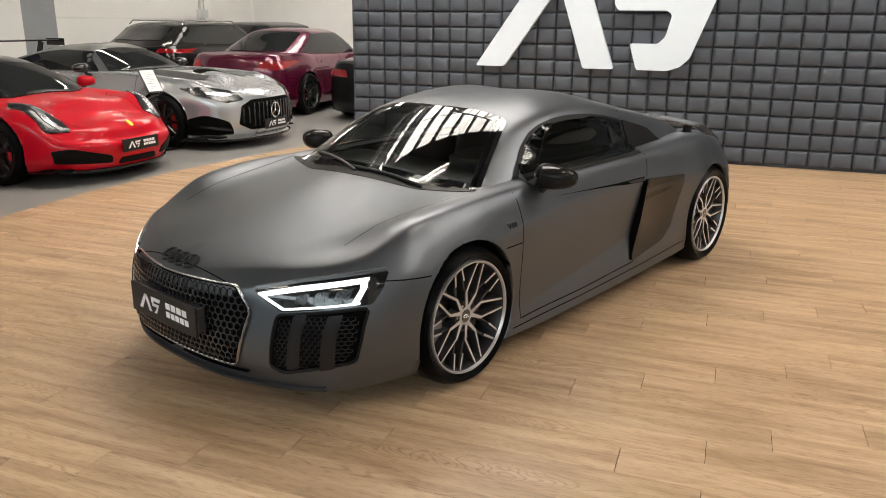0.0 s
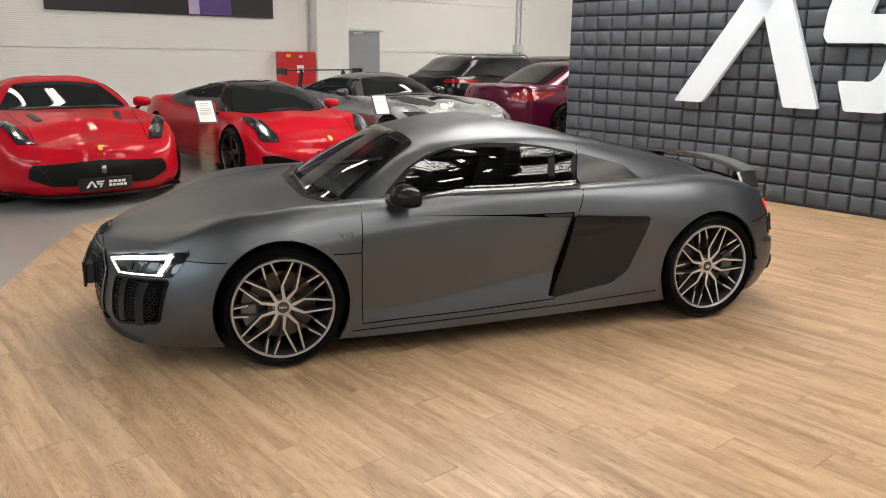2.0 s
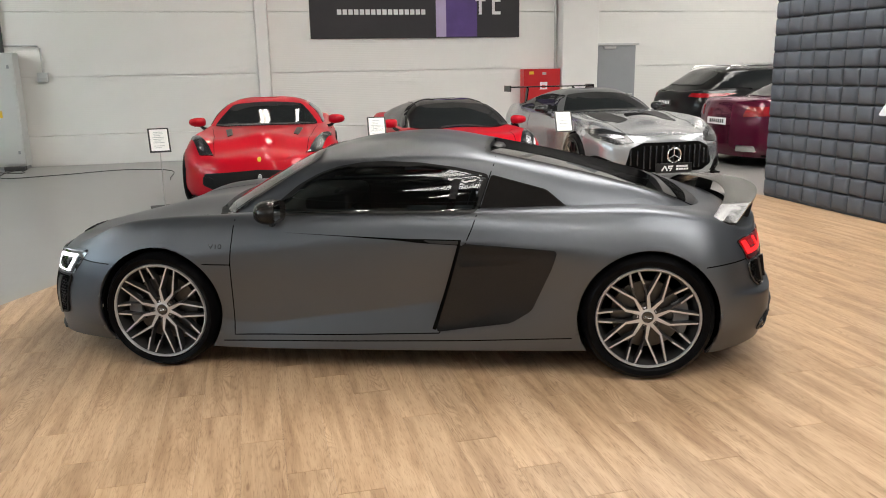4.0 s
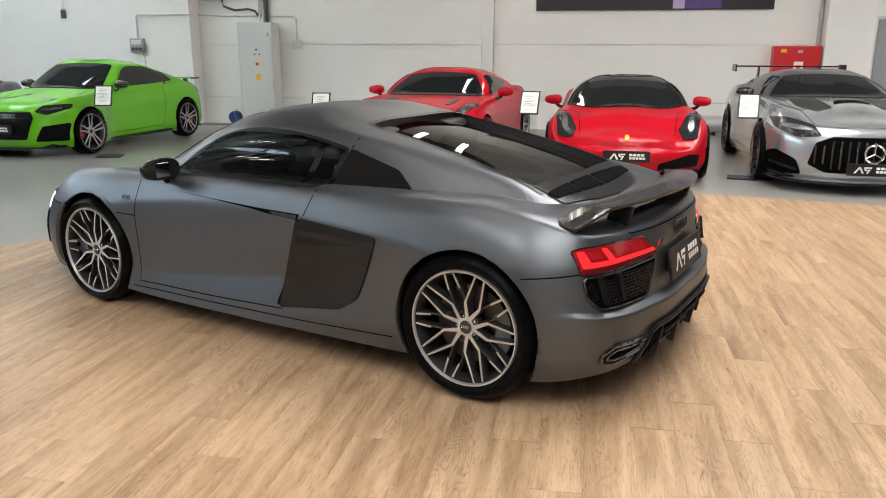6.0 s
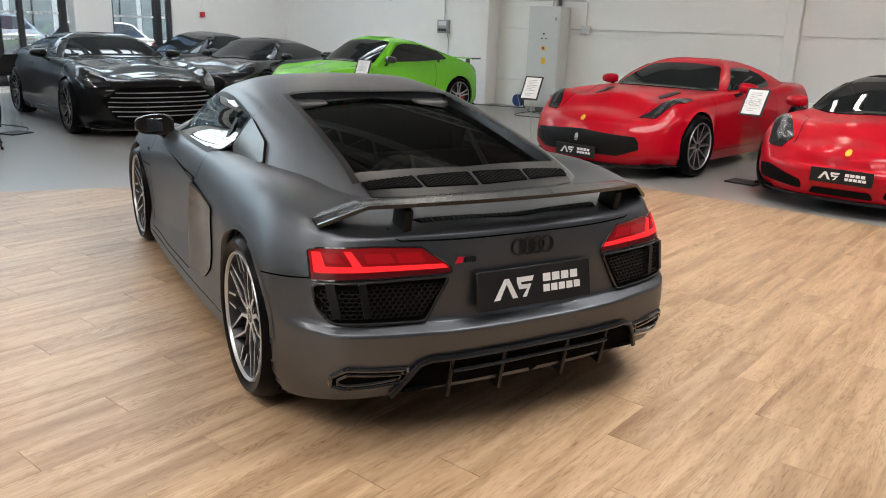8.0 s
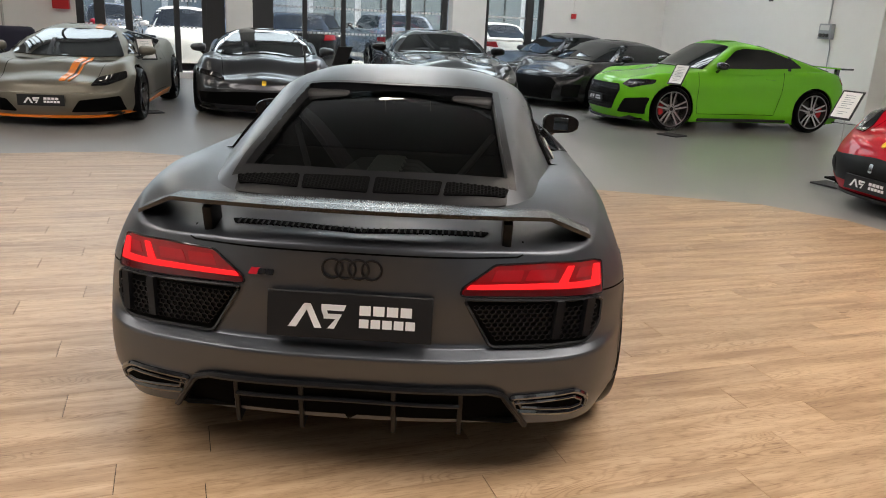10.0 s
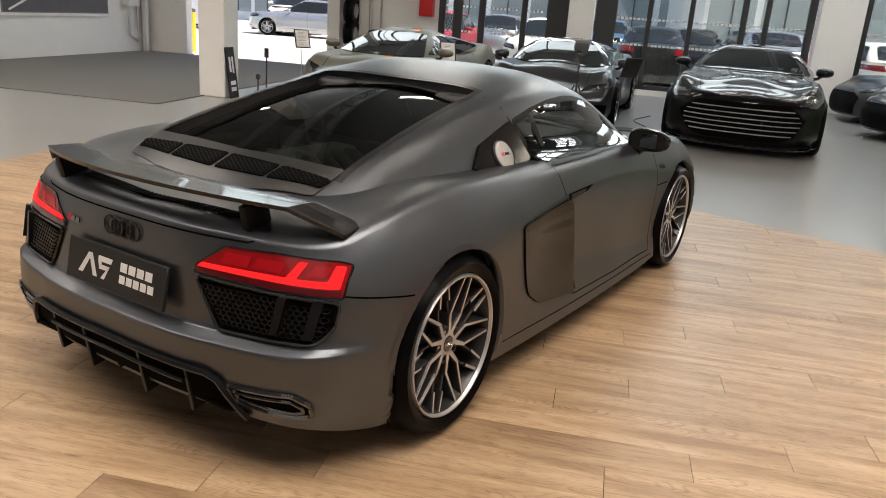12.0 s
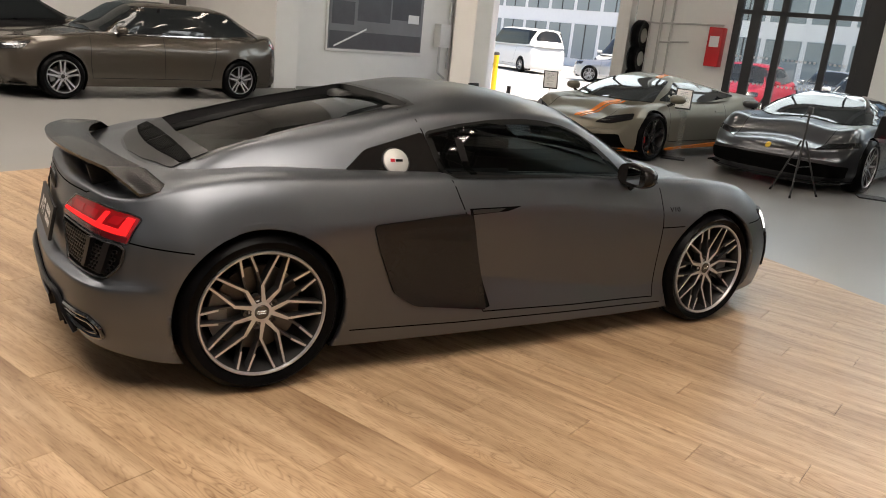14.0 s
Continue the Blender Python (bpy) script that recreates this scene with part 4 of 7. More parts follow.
conduit([(-11.75, b, 1.2), (-11.75, b, 5.9)], 0.02)
wall_box("junction_box", (-11.8, BACK + 0.002, 1.65), (-11.5, BACK + 0.12, 1.85), CABINET, "small pale grey junction box on the wall", "electrical box")
alarm = wall_box("fire_call_point", (FACADE - 0.06, -8.05, 1.62), (FACADE - 0.003, -7.93, 1.74), RED_PAINT, "small red fire call point on the white wall", "alarm")
conduit([(FACADE - 0.02, -7.99, 1.74), (FACADE - 0.02, -7.99, 5.9)], 0.012, PLASTER)
conduit([(9.6, BACK + 0.42, 2.3), (9.6, BACK + 0.42, 5.9)], 0.012, PLASTER)
wall_box("thermostat", (9.55, BACK + 0.402, 2.15), (9.65, BACK + 0.44, 2.32), INK, "small dark sensor on the white wall", "sensor")

hydrant = base("hydrant_box", HALL, "red enamel fire hydrant cabinet on the back wall", "cabinet")
part("case", box((-5.37, BACK + 0.002, 0.75), (-4.57, BACK + 0.24, 1.60), 0.006), RED_PAINT, hydrant)
part("door", box((-5.35, BACK + 0.241, 0.77), (-4.59, BACK + 0.25, 1.585), 0.003), RED_PAINT, hydrant)
part("handle", box((-5.05, BACK + 0.251, 1.48), (-4.97, BACK + 0.27, 1.53), 0.004), PIPE, hydrant)
part("sign", box((-5.08, BACK + 0.251, 1.18), (-4.92, BACK + 0.253, 1.33)), WHITE_PRINT, hydrant)
part("symbol", box((-5.04, BACK + 0.254, 1.21), (-4.96, BACK + 0.255, 1.27)), RED_PAINT, hydrant)
part("sticker", box((-4.78, BACK + 0.251, 1.49), (-4.68, BACK + 0.253, 1.55)), YELLOW_PAINT, hydrant)

ext = base("fire_extinguisher_box", HALL, "red fire extinguisher cabinet on the wall by the gate", "cabinet")
part("case", box((FACADE - 0.26, 3.14, 1.30), (FACADE - 0.003, 3.44, 2.10), 0.02, 2), RED_PAINT, ext)
part("sign", box((FACADE - 0.264, 3.19, 1.70), (FACADE - 0.261, 3.39, 1.92)), WHITE_PRINT, ext)
for k, (v, z0, z1, r) in enumerate(((4.6, .2, 5.9, .035), (4.35, .6, 3.0, .025), (4.85, .9, 5.9, .02))):
    conduit([(FACADE - 0.08, v, z0), (FACADE - 0.08, v, z1)], r, ALLOY, "copper-coloured heating pipe on the wall")
conduit([(FACADE - 0.09, 3.2, 2.15), (FACADE - 0.09, 4.7, 2.1), (FACADE - 0.09, 5.0, 2.1)], 0.02, ALLOY, "copper-coloured heating pipe on the wall")
conduit([(FACADE - 0.09, 3.9, 1.75), (FACADE - 0.09, 4.6, 1.7)], 0.02, ALLOY, "copper-coloured heating pipe on the wall")
for z in (1.25, 1.75, 2.25):
    t = lathe([(0.16, -.1), (.29, -.11), (.33, -.06), (.33, .06), (.29, .11), (.16, .1)], 28)
    ob = part("spare_tyre", t, RUBBER)
    ob.matrix_basis = HALL @ pose(FACADE - 0.2, 5.0, z - 0.45)
    tagged(ob, "black spare tyre hung on the wall", "tyre", "tyres on the wall")
bag = bmesh.new()
add_box(bag, (-0.2, -0.36, 0), (0.2, 0.36, 0.95), 0.12, 3)
ob = part("equipment_bag", bag, node_material("navy_cloth", (0.02, 0.02, 0.04), 0.8, vary=0.3, bump=0.3, bump_scale=20))
ob.matrix_basis = HALL @ pose(FACADE - 0.6, 4.1, 0.0)
tagged(ob, "dark navy covered equipment standing by the wall", "bag")

# framed picture and devices on the front wall
pic = base("framed_picture", HALL, "large dark photograph of vehicles in a white frame", "picture")
part("frame", box((8.66, FRONT - 0.04, 0.80), (11.96, FRONT - 0.002, 2.95), 0.008), PLASTER, pic)
part("print", box((8.72, FRONT - 0.05, 0.86), (11.90, FRONT - 0.041, 2.89)), node_material("grey_print", (0.17, 0.175, 0.185), 0.35, vary=0.35, scale=1.2), pic)
for a, b_, lo, hi in ((8.75, 11.87, .88, 1.25), (9.6, 10.7, 1.5, 2.3), (10.75, 11.8, 1.6, 2.8), (8.8, 9.5, 1.4, 1.9)):
    part("shape", box((a, FRONT - 0.052, lo), (b_, FRONT - 0.0505, hi), 0.0), node_material("print_tone", (0.05 + 0.05 * (a % 0.7), 0.055 + 0.05 * (a % 0.7), 0.065 + 0.05 * (a % 0.7)), 0.35, vary=0.4, scale=2), pic)
part("mark", box((11.35, FRONT - 0.054, 1.55), (11.75, FRONT - 0.0525, 1.75)), WHITE_PRINT, pic)
part("road_line", moved(box((-0.55, -0.001, -0.02), (0.55, 0.001, 0.02)), pose(9.4, FRONT - 0.0535, 1.12, 0, -22, 0)), WHITE_PRINT, pic)
heat = base("control_unit", HALL, "white wall-mounted control unit with pipes below", "electrical box")
part("case", box((12.45, FRONT - 0.22, 1.05), (12.85, FRONT - 0.002, 1.62), 0.015, 2), PANEL, heat)
part("pipe", tube([(12.6, FRONT - 0.1, 1.05), (12.6, FRONT - 0.1, 0.4), (12.9, FRONT - 0.1, 0.25)], 0.03), PIPE, heat)
conduit([(13.15, FRONT - 0.15, 0.0), (13.15, FRONT - 0.15, 5.9)], 0.09, PIPE, "thick grey downpipe in the corner")
conduit([(13.0, FRONT - 0.06, 0.5), (12.98, FRONT - 0.06, 5.9)], 0.025, PIPE)
conduit([(7.75, FRONT - 0.03, 1.1), (7.75, FRONT - 0.03, 5.9)], 0.012, INK)
screen = base("wall_screen", HALL, "wide dark display on the far wall", "screen")
part("case", box((3.6, SETBACK - 0.08, 1.7), (6.4, SETBACK - 0.002, 3.3), 0.01), FRAME, screen)
part("display", box((3.68, SETBACK - 0.085, 1.78), (6.32, SETBACK - 0.0805, 3.22)), SHOP_GLASS, screen)
wall_box("meter_box", (6.55, SETBACK - 0.2, 1.3), (6.85, SETBACK - 0.002, 2.0), INK, "dark device with cables on the far wall", "electrical box")
structure("column_9", box((7.0, FRONT - 0.35, 0), (7.6, FRONT - 0.003, TOP), 0.01), PLASTER, "white plastered column at the wall's end")

# poster high on the back wall
poster = base("wall_banner", HALL, "wide dark banner with a violet light streak and white writing", "banner")
part("sheet", box((-4.53, BACK + 0.002, 2.25), (-0.25, BACK + 0.05, 4.0), 0.006), node_material("dark_print", (0.022, 0.020, 0.024), 0.35, vary=0.4, scale=1.4), poster)
part("violet_field", box((-3.62, BACK + 0.0505, 2.27), (-2.90, BACK + 0.052, 3.98)), node_material("violet_print", (0.10, 0.055, 0.22), 0.35, vary=0.45, scale=2), poster)
part("light_streak", box((-2.97, BACK + 0.0525, 2.27), (-2.76, BACK + 0.054, 3.98)), node_material("lilac_print", (0.50, 0.42, 0.62), 0.35, vary=0.15, scale=2), poster)
for k in range(16):
    u = -0.78 - k * 0.112
    part("character", box((u - 0.085, BACK + 0.0505, 2.70), (u, BACK + 0.0525, 2.80)), WHITE_PRINT, poster)
for a, b_, lo, hi in ((-3.72, -3.66, 2.70, 3.0), (-3.80, -3.58, 2.96, 3.02), (-4.0, -3.94, 2.70, 3.0), (-4.12, -3.94, 2.70, 2.76), (-4.12, -3.94, 2.95, 3.0)):
    part("stroke", box((a, BACK + 0.0545, lo), (b_, BACK + 0.056, hi)), WHITE_PRINT, poster)


# ---- quilted wall ----
QU = -5.20
structure("wall_quilted", box((QU - 0.35, -3.58, 0), (QU, 6.5, 4.2), 0.004), QUILT, "dark grey padded wall of square cushions")
cushion = bmesh.new()
STOPS = (0.0, 0.03, 0.08, 0.17, 0.5, 0.83, 0.92, 0.97, 1.0)
RISE = (0.0, 0.50, 0.80, 0.95, 1.0, 0.95, 0.80, 0.50, 0.0)
N = len(STOPS) - 1
grid = []
for i in range(N + 1):
    row = []
    for j in range(N + 1):
        h = 0.050 * min(RISE[i], RISE[j]) * (RISE[i] * RISE[j]) ** 0.25
        row.append(cushion.verts.new((h, STOPS[i] * 0.2335, STOPS[j] * 0.1895)))
    grid.append(row)
for i in range(N):
    for j in range(N):
        cushion.faces.new((grid[i][j], grid[i + 1][j], grid[i + 1][j + 1], grid[i][j + 1]))
quilt = base("cushion_wall", HALL @ pose(QU + 0.002, -3.56, 0.03), "rows of dark grey square leatherette cushions", "wall panel", kind="structure")
first = part("cushion", cushion, QUILT, quilt)
rest = bmesh.new()
count = 0
for r in range(22):
    for c in range(42):
        if r == 0 and c == 0:
            continue
        if r < 13 and c < 23:
            o = first.copy()
            scene.collection.objects.link(o)
            o.parent = quilt
            o.location = (0, c * 0.2355, r * 0.1915)
        else:
            me = first.data
            rest.from_mesh(me)
            rest.verts.ensure_lookup_table()
            for v in rest.verts[-len(me.vertices):]:
                v.co.y += c * 0.2355
                v.co.z += r * 0.1915
tagged(part("cushion_rest", rest, QUILT, quilt), kind="stuff")

letters = base("wall_letters", HALL, "large white raised dealer mark on the padded wall", "sign")
for name, poly in (
    ("stroke", [(-1.75, 1.09), (-1.37, 1.09), (-0.55, 2.28), (-0.42, 2.58), (-0.72, 2.58)]),
    ("stroke", [(-0.36, 1.09), (0.02, 1.09), (-0.52, 2.58), (-0.86, 2.52), (-0.72, 2.15)]),
    ("stroke", [(.29, 1.09), (.66, 1.09), (.80, 1.14), (.90, 1.24), (1.14, 1.92), (1.12, 2.02), (1.02, 2.06), (0.42, 2.06), (0.50, 2.30), (1.27, 2.30), (1.36, 2.58), (.14, 2.58), (.0, 2.10), (-.02, 1.86), (.03, 1.78), (.60, 1.78), (.66, 1.73), (.60, 1.48), (.52, 1.40), (.19, 1.40)]),
):
    bm = bmesh.new()
    add_prism(bm, rounded(poly, 0.03, 3), 0.07, lambda a, c, h: (QU + 0.055 + h, a, c))
    part(name, bm, LETTER, letters, smooth=False)


# ---- oak floor ----
OUTLINE = [Vector(p) for p in ((4.0, 6.0), (3.55, 3.2), (3.16, 0.2), (2.90, -1.8), (2.68, -3.05), (2.25, -3.6), (1.4, -4.08), (.65, -4.42), (-.6, -4.82), (-2.3, -5.15), (-3.5, -5.26))]
OUTLINE = [(p.x * math.cos(radians(TURN)) + p.y * math.sin(radians(TURN)), -p.x * math.sin(radians(TURN)) + p.y * math.cos(radians(TURN))) for p in OUTLINE]
OUTLINE = [(4.3, 4.12)] + [p for p in OUTLINE if p[1] < 4.1] + [(-5.195, -3.58), (-5.195, 4.12)]


def clip(poly, a, b):
    """The part of poly on the right of the line from a to b."""
    out = []
    side = lambda p: (b[0] - a[0]) * (p[1] - a[1]) - (b[1] - a[1]) * (p[0] - a[0])  # noqa: E731
    for p, q in zip(poly, poly[1:] + poly[:1]):
        sp, sq = side(p), side(q)
        if sp <= 0:
            out.append(p)
        if (sp < 0 < sq) or (sq < 0 < sp):
            f = sp / (sp - sq)
            out.append((p[0] + f * (q[0] - p[0]), p[1] + f * (q[1] - p[1])))
    return out


oak = base("oak_floor", HALL, "warm oak plank floor laid as a stage with a clipped edge", "floor", kind="structure")
under = bmesh.new()
under.faces.new([under.verts.new((a, b, 0.0012)) for a, b in OUTLINE])
part("underlay", under, GAP, oak, smooth=False)
W_, L_, SH = 0.186, 1.22, 0.32
STAGGER = (1.145, .245, .495, .86, 1.16, .262, .585, .80, 1.075, .197, .505, .80, 1.075, .16, .54, .955, .145, .45, .79, 1.155, .24)
left = bmesh.new()
full = None
near = []
area_sign = sum(p[0] * q[1] - q[0] * p[1] for p, q in zip(OUTLINE, OUTLINE[1:] + OUTLINE[:1]))
order = OUTLINE if area_sign < 0 else OUTLINE[::-1]
for k in range(-26, 32):
    u1 = 0.128 - W_ * k + W_ / 2
    u0 = u1 - W_
    v = (STAGGER[k + 10] if -10 <= k <= 10 else .1 + SH * k) % L_ - 8 * L_
    while v < 6:
        g, e = 0.0003, 0.0012
        poly = [(u0 + g, v + e), (u1 - g, v + e), (u1 - g, v + L_ - e), (u0 + g, v + L_ - e)]
        whole = poly
        for a, c in zip(order, order[1:] + order[:1]):
            poly = clip(poly, a, c)
            if len(poly) < 3:
                break
        if len(poly) >= 3:
            cu, cv = (u0 + u1) / 2, v + L_ / 2
            near.append((math.hypot(cu + 0.6, cv), poly, cu, cv, len(poly) == 4 and all(abs(a[0] - c[0]) + abs(a[1] - c[1]) < 1e-6 for a, c in zip(sorted(poly), sorted(whole)))))
        v += L_
near.sort(key=lambda r: r[0])
plank_mesh = None


def plank(bm, poly, cu, cv):
    top, e = 0.006, 0.0005
    small = shrunk([(a - cu, b - cv) for a, b in poly], e)
    if len(small) != len(poly):
        small = [(a - cu, b - cv) for a, b in poly]
    hi = [bm.verts.new((a, b, top)) for a, b in small]
    mid = [bm.verts.new((a - cu, b - cv, top - 0.0006)) for a, b in poly]
    lo = [bm.verts.new((a - cu, b - cv, 0.0005)) for a, b in poly]
    n = len(poly)
    fs = [bm.faces.new(hi)]
    for i in range(n):
        j = (i + 1) % n
        fs.append(bm.faces.new((mid[i], mid[j], hi[j], hi[i])))
        fs.append(bm.faces.new((lo[i], lo[j], mid[j], mid[i])))
    bmesh.ops.recalc_face_normals(bm, faces=fs)


for i, (_, poly, cu, cv, is_full) in enumerate(near):
    if i < 300:
        if is_full and plank_mesh:
            o = new("plank", plank_mesh)
        else:
            bm = bmesh.new()
            plank(bm, poly, cu, cv)
            o = part("plank", bm, OAK, None, smooth=False)
            if is_full:
                plank_mesh = o.data
        o.parent = oak
        o.location = (cu, cv, 0)
    else:
        vs = len(left.verts)
        plank(left, [(a, b) for a, b in poly], 0.0, 0.0)
if len(left.verts):
    tagged(part("plank_rest", left, OAK, oak, smooth=False), kind="stuff")


# ---- the grey coupe ----
def written(text, size, m, mat, parent, name="lettering", deep=0.001):
    cu = bpy.data.curves.new(name, "FONT")
    cu.body, cu.size, cu.extrude, cu.align_x, cu.align_y = text, size, deep, "CENTER", "CENTER"
    ob = bpy.data.objects.new(name, cu)
    me = bpy.data.meshes.new_from_object(ob)
    bpy.data.objects.remove(ob)
    me.transform(m)
    me.materials.append(mat)
    o = new(name, me)
    o.parent = parent
    return o


def torus(m, big, small, n=28, k=8, squash=1.0):
    bm = bmesh.new()
    rings = []
    for i in range(n):
        a = 2 * math.pi * i / n
        rings.append([bm.verts.new(m @ Vector(((big + small * math.cos(b)) * math.cos(a), (big + small * math.cos(b)) * math.sin(a), small * squash * math.sin(b)))) for b in (2 * math.pi * j / k for j in range(k))])
    for i in range(n):
        for j in range(k):
            bm.faces.new((rings[i][j], rings[(i + 1) % n][j], rings[(i + 1) % n][(j + 1) % k], rings[i][(j + 1) % k]))
    bmesh.ops.recalc_face_normals(bm, faces=bm.faces)
    return bm


def seat(parent, y):
    bm = bmesh.new()
    add_box(bm, (-.30, y - .24, .36), (.22, y + .24, .52), .06, 3)
    part("seat_cushion", bm, LEATHER, parent)
    back = bmesh.new()
    add_box(back, (-.07, -.23, 0), (.07, .23, .58), .06, 3)
    ob = part("seat_back", moved(back, pose(-.30, y, .46, 0, -18, 0)), LEATHER, parent)
    head = bmesh.new()
    add_box(head, (-.05, -.12, 0), (.05, .12, .16), .04, 3)
    part("headrest", moved(head, pose(-.475, y, .97, 0, -6, 0)), LEATHER, parent)


def coupe():
    car = base("sports_car", pose(0, 0, 0.006), "satin grey two-seat sports coupe with carbon blades on the oak floor", "car")
    ST = [
        [(2.23, 0, .17), (2.17, .45, .165), (1.99, .76, .15), (1.72, .86, .14), (1.325, .90, .135), (.95, .922, .128), (.3, .936, .134), (-.4, .934, .145), (-.93, .918, .152), (-1.325, .89, .155), (-1.70, .86, .15), (-1.90, .74, .19), (-2.00, .45, .215), (-2.03, 0, .215)],
        [(2.26, 0, .25), (2.20, .45, .25), (1.975, .79, .24), (1.73, .915, .24), (1.325, .945, .24), (.95, .920, .20), (.3, .926, .215), (-.4, .930, .235), (-.93, .934, .25), (-1.325, .945, .26), (-1.70, .912, .26), (-1.92, .78, .29), (-2.03, .45, .315), (-2.055, 0, .32)],
        [(2.275, 0, .40), (2.195, .45, .42), (1.96, .80, .45), (1.73, .925, .45), (1.325, .955, .45), (.95, .908, .285), (.3, .898, .325), (-.30, .890, .41), (-.93, .932, .46), (-1.325, .955, .47), (-1.70, .918, .462), (-1.915, .79, .458), (-2.035, .45, .452), (-2.064, 0, .448)],
        [(2.275, 0, .42), (2.192, .45, .44), (1.952, .80, .47), (1.727, .923, .475), (1.325, .954, .477), (.948, .908, .34), (.3, .897, .385), (-.31, .892, .46), (-.93, .933, .50), (-1.325, .954, .50), (-1.695, .917, .488), (-1.875, .80, .478), (-1.985, .45, .474), (-2.012, 0, .470)],
        [(2.27, 0, .545), (2.165, .45, .565), (1.885, .795, .60), (1.70, .90, .61), (1.325, .94, .62), (.92, .908, .68), (.3, .890, .735), (-.4, .905, .73), (-.93, .935, .70), (-1.325, .945, .66), (-1.66, .908, .65), (-1.815, .815, .655), (-1.965, .45, .66), (-1.995, 0, .66)],
        [(2.235, 0, .60), (2.09, .42, .64), (1.82, .76, .69), (1.60, .80, .785), (1.325, .815, .825), (.92, .82, .835), (.3, .84, .845), (-.4, .85, .86), (-.93, .845, .875), (-1.325, .835, .880), (-1.62, .81, .838), (-1.78, .765, .788), (-1.945, .42, .785), (-1.985, 0, .79)],
        [(2.18, 0, .635), (2.0, .27, .675), (1.78, .48, .715), (1.58, .57, .765), (1.3, .61, .80), (.95, .63, .835), (.3, .62, .86), (-.4, .62, .87), (-.93, .62, .885), (-1.325, .60, .885), (-1.62, .57, .850), (-1.79, .5, .815), (-1.93, .3, .805), (-1.96, 0, .806)],
        [(2.11, 0, .665), (1.96, 0, .70), (1.78, 0, .74), (1.58, 0, .785), (1.3, 0, .825), (.95, 0, .86), (.3, 0, .87), (-.4, 0, .87), (-.93, 0, .88), (-1.325, 0, .868), (-1.62, 0, .846), (-1.77, 0, .824), (-1.88, 0, .812), (-1.92, 0, .810)],
    ]
    KB = [
        [(1.22, 0, .79), (1.17, .38, .79), (1.03, .66, .79), (.76, .755, .79), (.3, .778, .79), (-.1, .785, .79), (-.45, .785, .79), (-.9, .765, .79), (-1.3, .70, .79), (-1.6, .63, .79), (-1.78, .4, .78), (-1.82, 0, .77)],
        [(.94, 0, .955), (.89, .37, .95), (.78, .615, .94), (.55, .675, .95), (.2, .690, .96), (-.12, .693, .965), (-.45, .685, .965), (-.85, .660, .955), (-1.2, .605, .935), (-1.46, .54, .905), (-1.60, .38, .868), (-1.64, 0, .860)],
        [(.55, 0, 1.148), (.535, .32, 1.140), (.48, .505, 1.112), (.36, .555, 1.122), (.1, .585, 1.138), (-.15, .592, 1.14), (-.42, .585, 1.125), (-.7, .560, 1.085), (-.95, .525, 1.045), (-1.15, .485, 1.005), (-1.27, .35, .985), (-1.30, 0, .985)],
        [(.34, 0, 1.202), (.33, .2, 1.200), (.30, .35, 1.188), (.22, .41, 1.192), (.05, .44, 1.200), (-.15, .45, 1.200), (-.36, .445, 1.176), (-.56, .42, 1.140), (-.72, .38, 1.11), (-.85, .3, 1.09), (-.93, .2, 1.08), (-.95, 0, 1.08)],
        [(.14, 0, 1.229), (.12, 0, 1.230), (.10, 0, 1.231), (.05, 0, 1.231), (-.02, 0, 1.229), (-.12, 0, 1.222), (-.25, 0, 1.204), (-.36, 0, 1.186), (-.45, 0, 1.167), (-.5, 0, 1.156), (-.55, 0, 1.147), (-.56, 0, 1.145)],
    ]
    body, cabin = bmesh.new(), bmesh.new()
    crease = (0, [.2, .2, .2, .2, .2, .6, .6, .6, .4, .2, .2, .2, .3, .3], [0, 0, 0, 0, 0, .7, .85, .8, .2, 0, .3, .85, .92, .92], [0, 0, 0, 0, 0, 0, 0, 0, 0, 0, .2, .7, .85, .85],
              [.5, .5, .5, .4, .2, .5, .7, .7, .3, .2, .2, .3, .3, .3], [.5, .5, .5, .25, .1, 0, 0, 0, 0, .15, .4, .8, .85, .85], 0, 0)
    shell_mesh(body, belt_shell(ST, 18, 10, crease))
    shell_mesh(cabin, belt_shell(KB, 12, 10, (0, 0, .25, 0, 0)))
    whole = bmesh.new()
    for some in (body, cabin):
        me = bpy.data.meshes.new("tmp")
        some.to_mesh(me)
        whole.from_mesh(me)
        bpy.data.meshes.remove(me)
    skin = Skin(whole)
    whole.free()
    cut_arch(body, 1.325, .335, .354)
    cut_arch(body, -1.325, .340, .361)

    WIN = rounded([(.76, .832), (.41, .850), (-.04, .856), (-.432, .862), (-.492, 1.048), (-.30, 1.088), (-.11, 1.112), (.086, 1.120), (.22, 1.113), (.36, 1.090), (.464, 1.055), (.573, .995), (.67, .915)], .03)
    QUARTER = rounded([(-.442, .860), (-.905, .868), (-.905, .888), (-.80, .970), (-.502, 1.048)], .02)
    SCREEN = rounded([(1.105, 0), (1.08, .40), (.985, .675), (.50, .485), (.525, .25), (.53, 0), (.525, -.25), (.50, -.485), (.985, -.675), (1.08, -.40)], .04)
    BACKLIGHT = rounded([(-.465, .445), (-1.10, .475), (-1.50, .505), (-1.505, 0), (-1.50, -.505), (-1.10, -.475), (-.465, -.445), (-.44, 0)], .03)

    def rear_pane(x, y):
        """Height of the sunken rear window."""
        f = (-.44 - x) / 1.06
        return 1.136 - .284 * f + .11 * f * (1 - f) - (.13 - .16 * f) * y * y

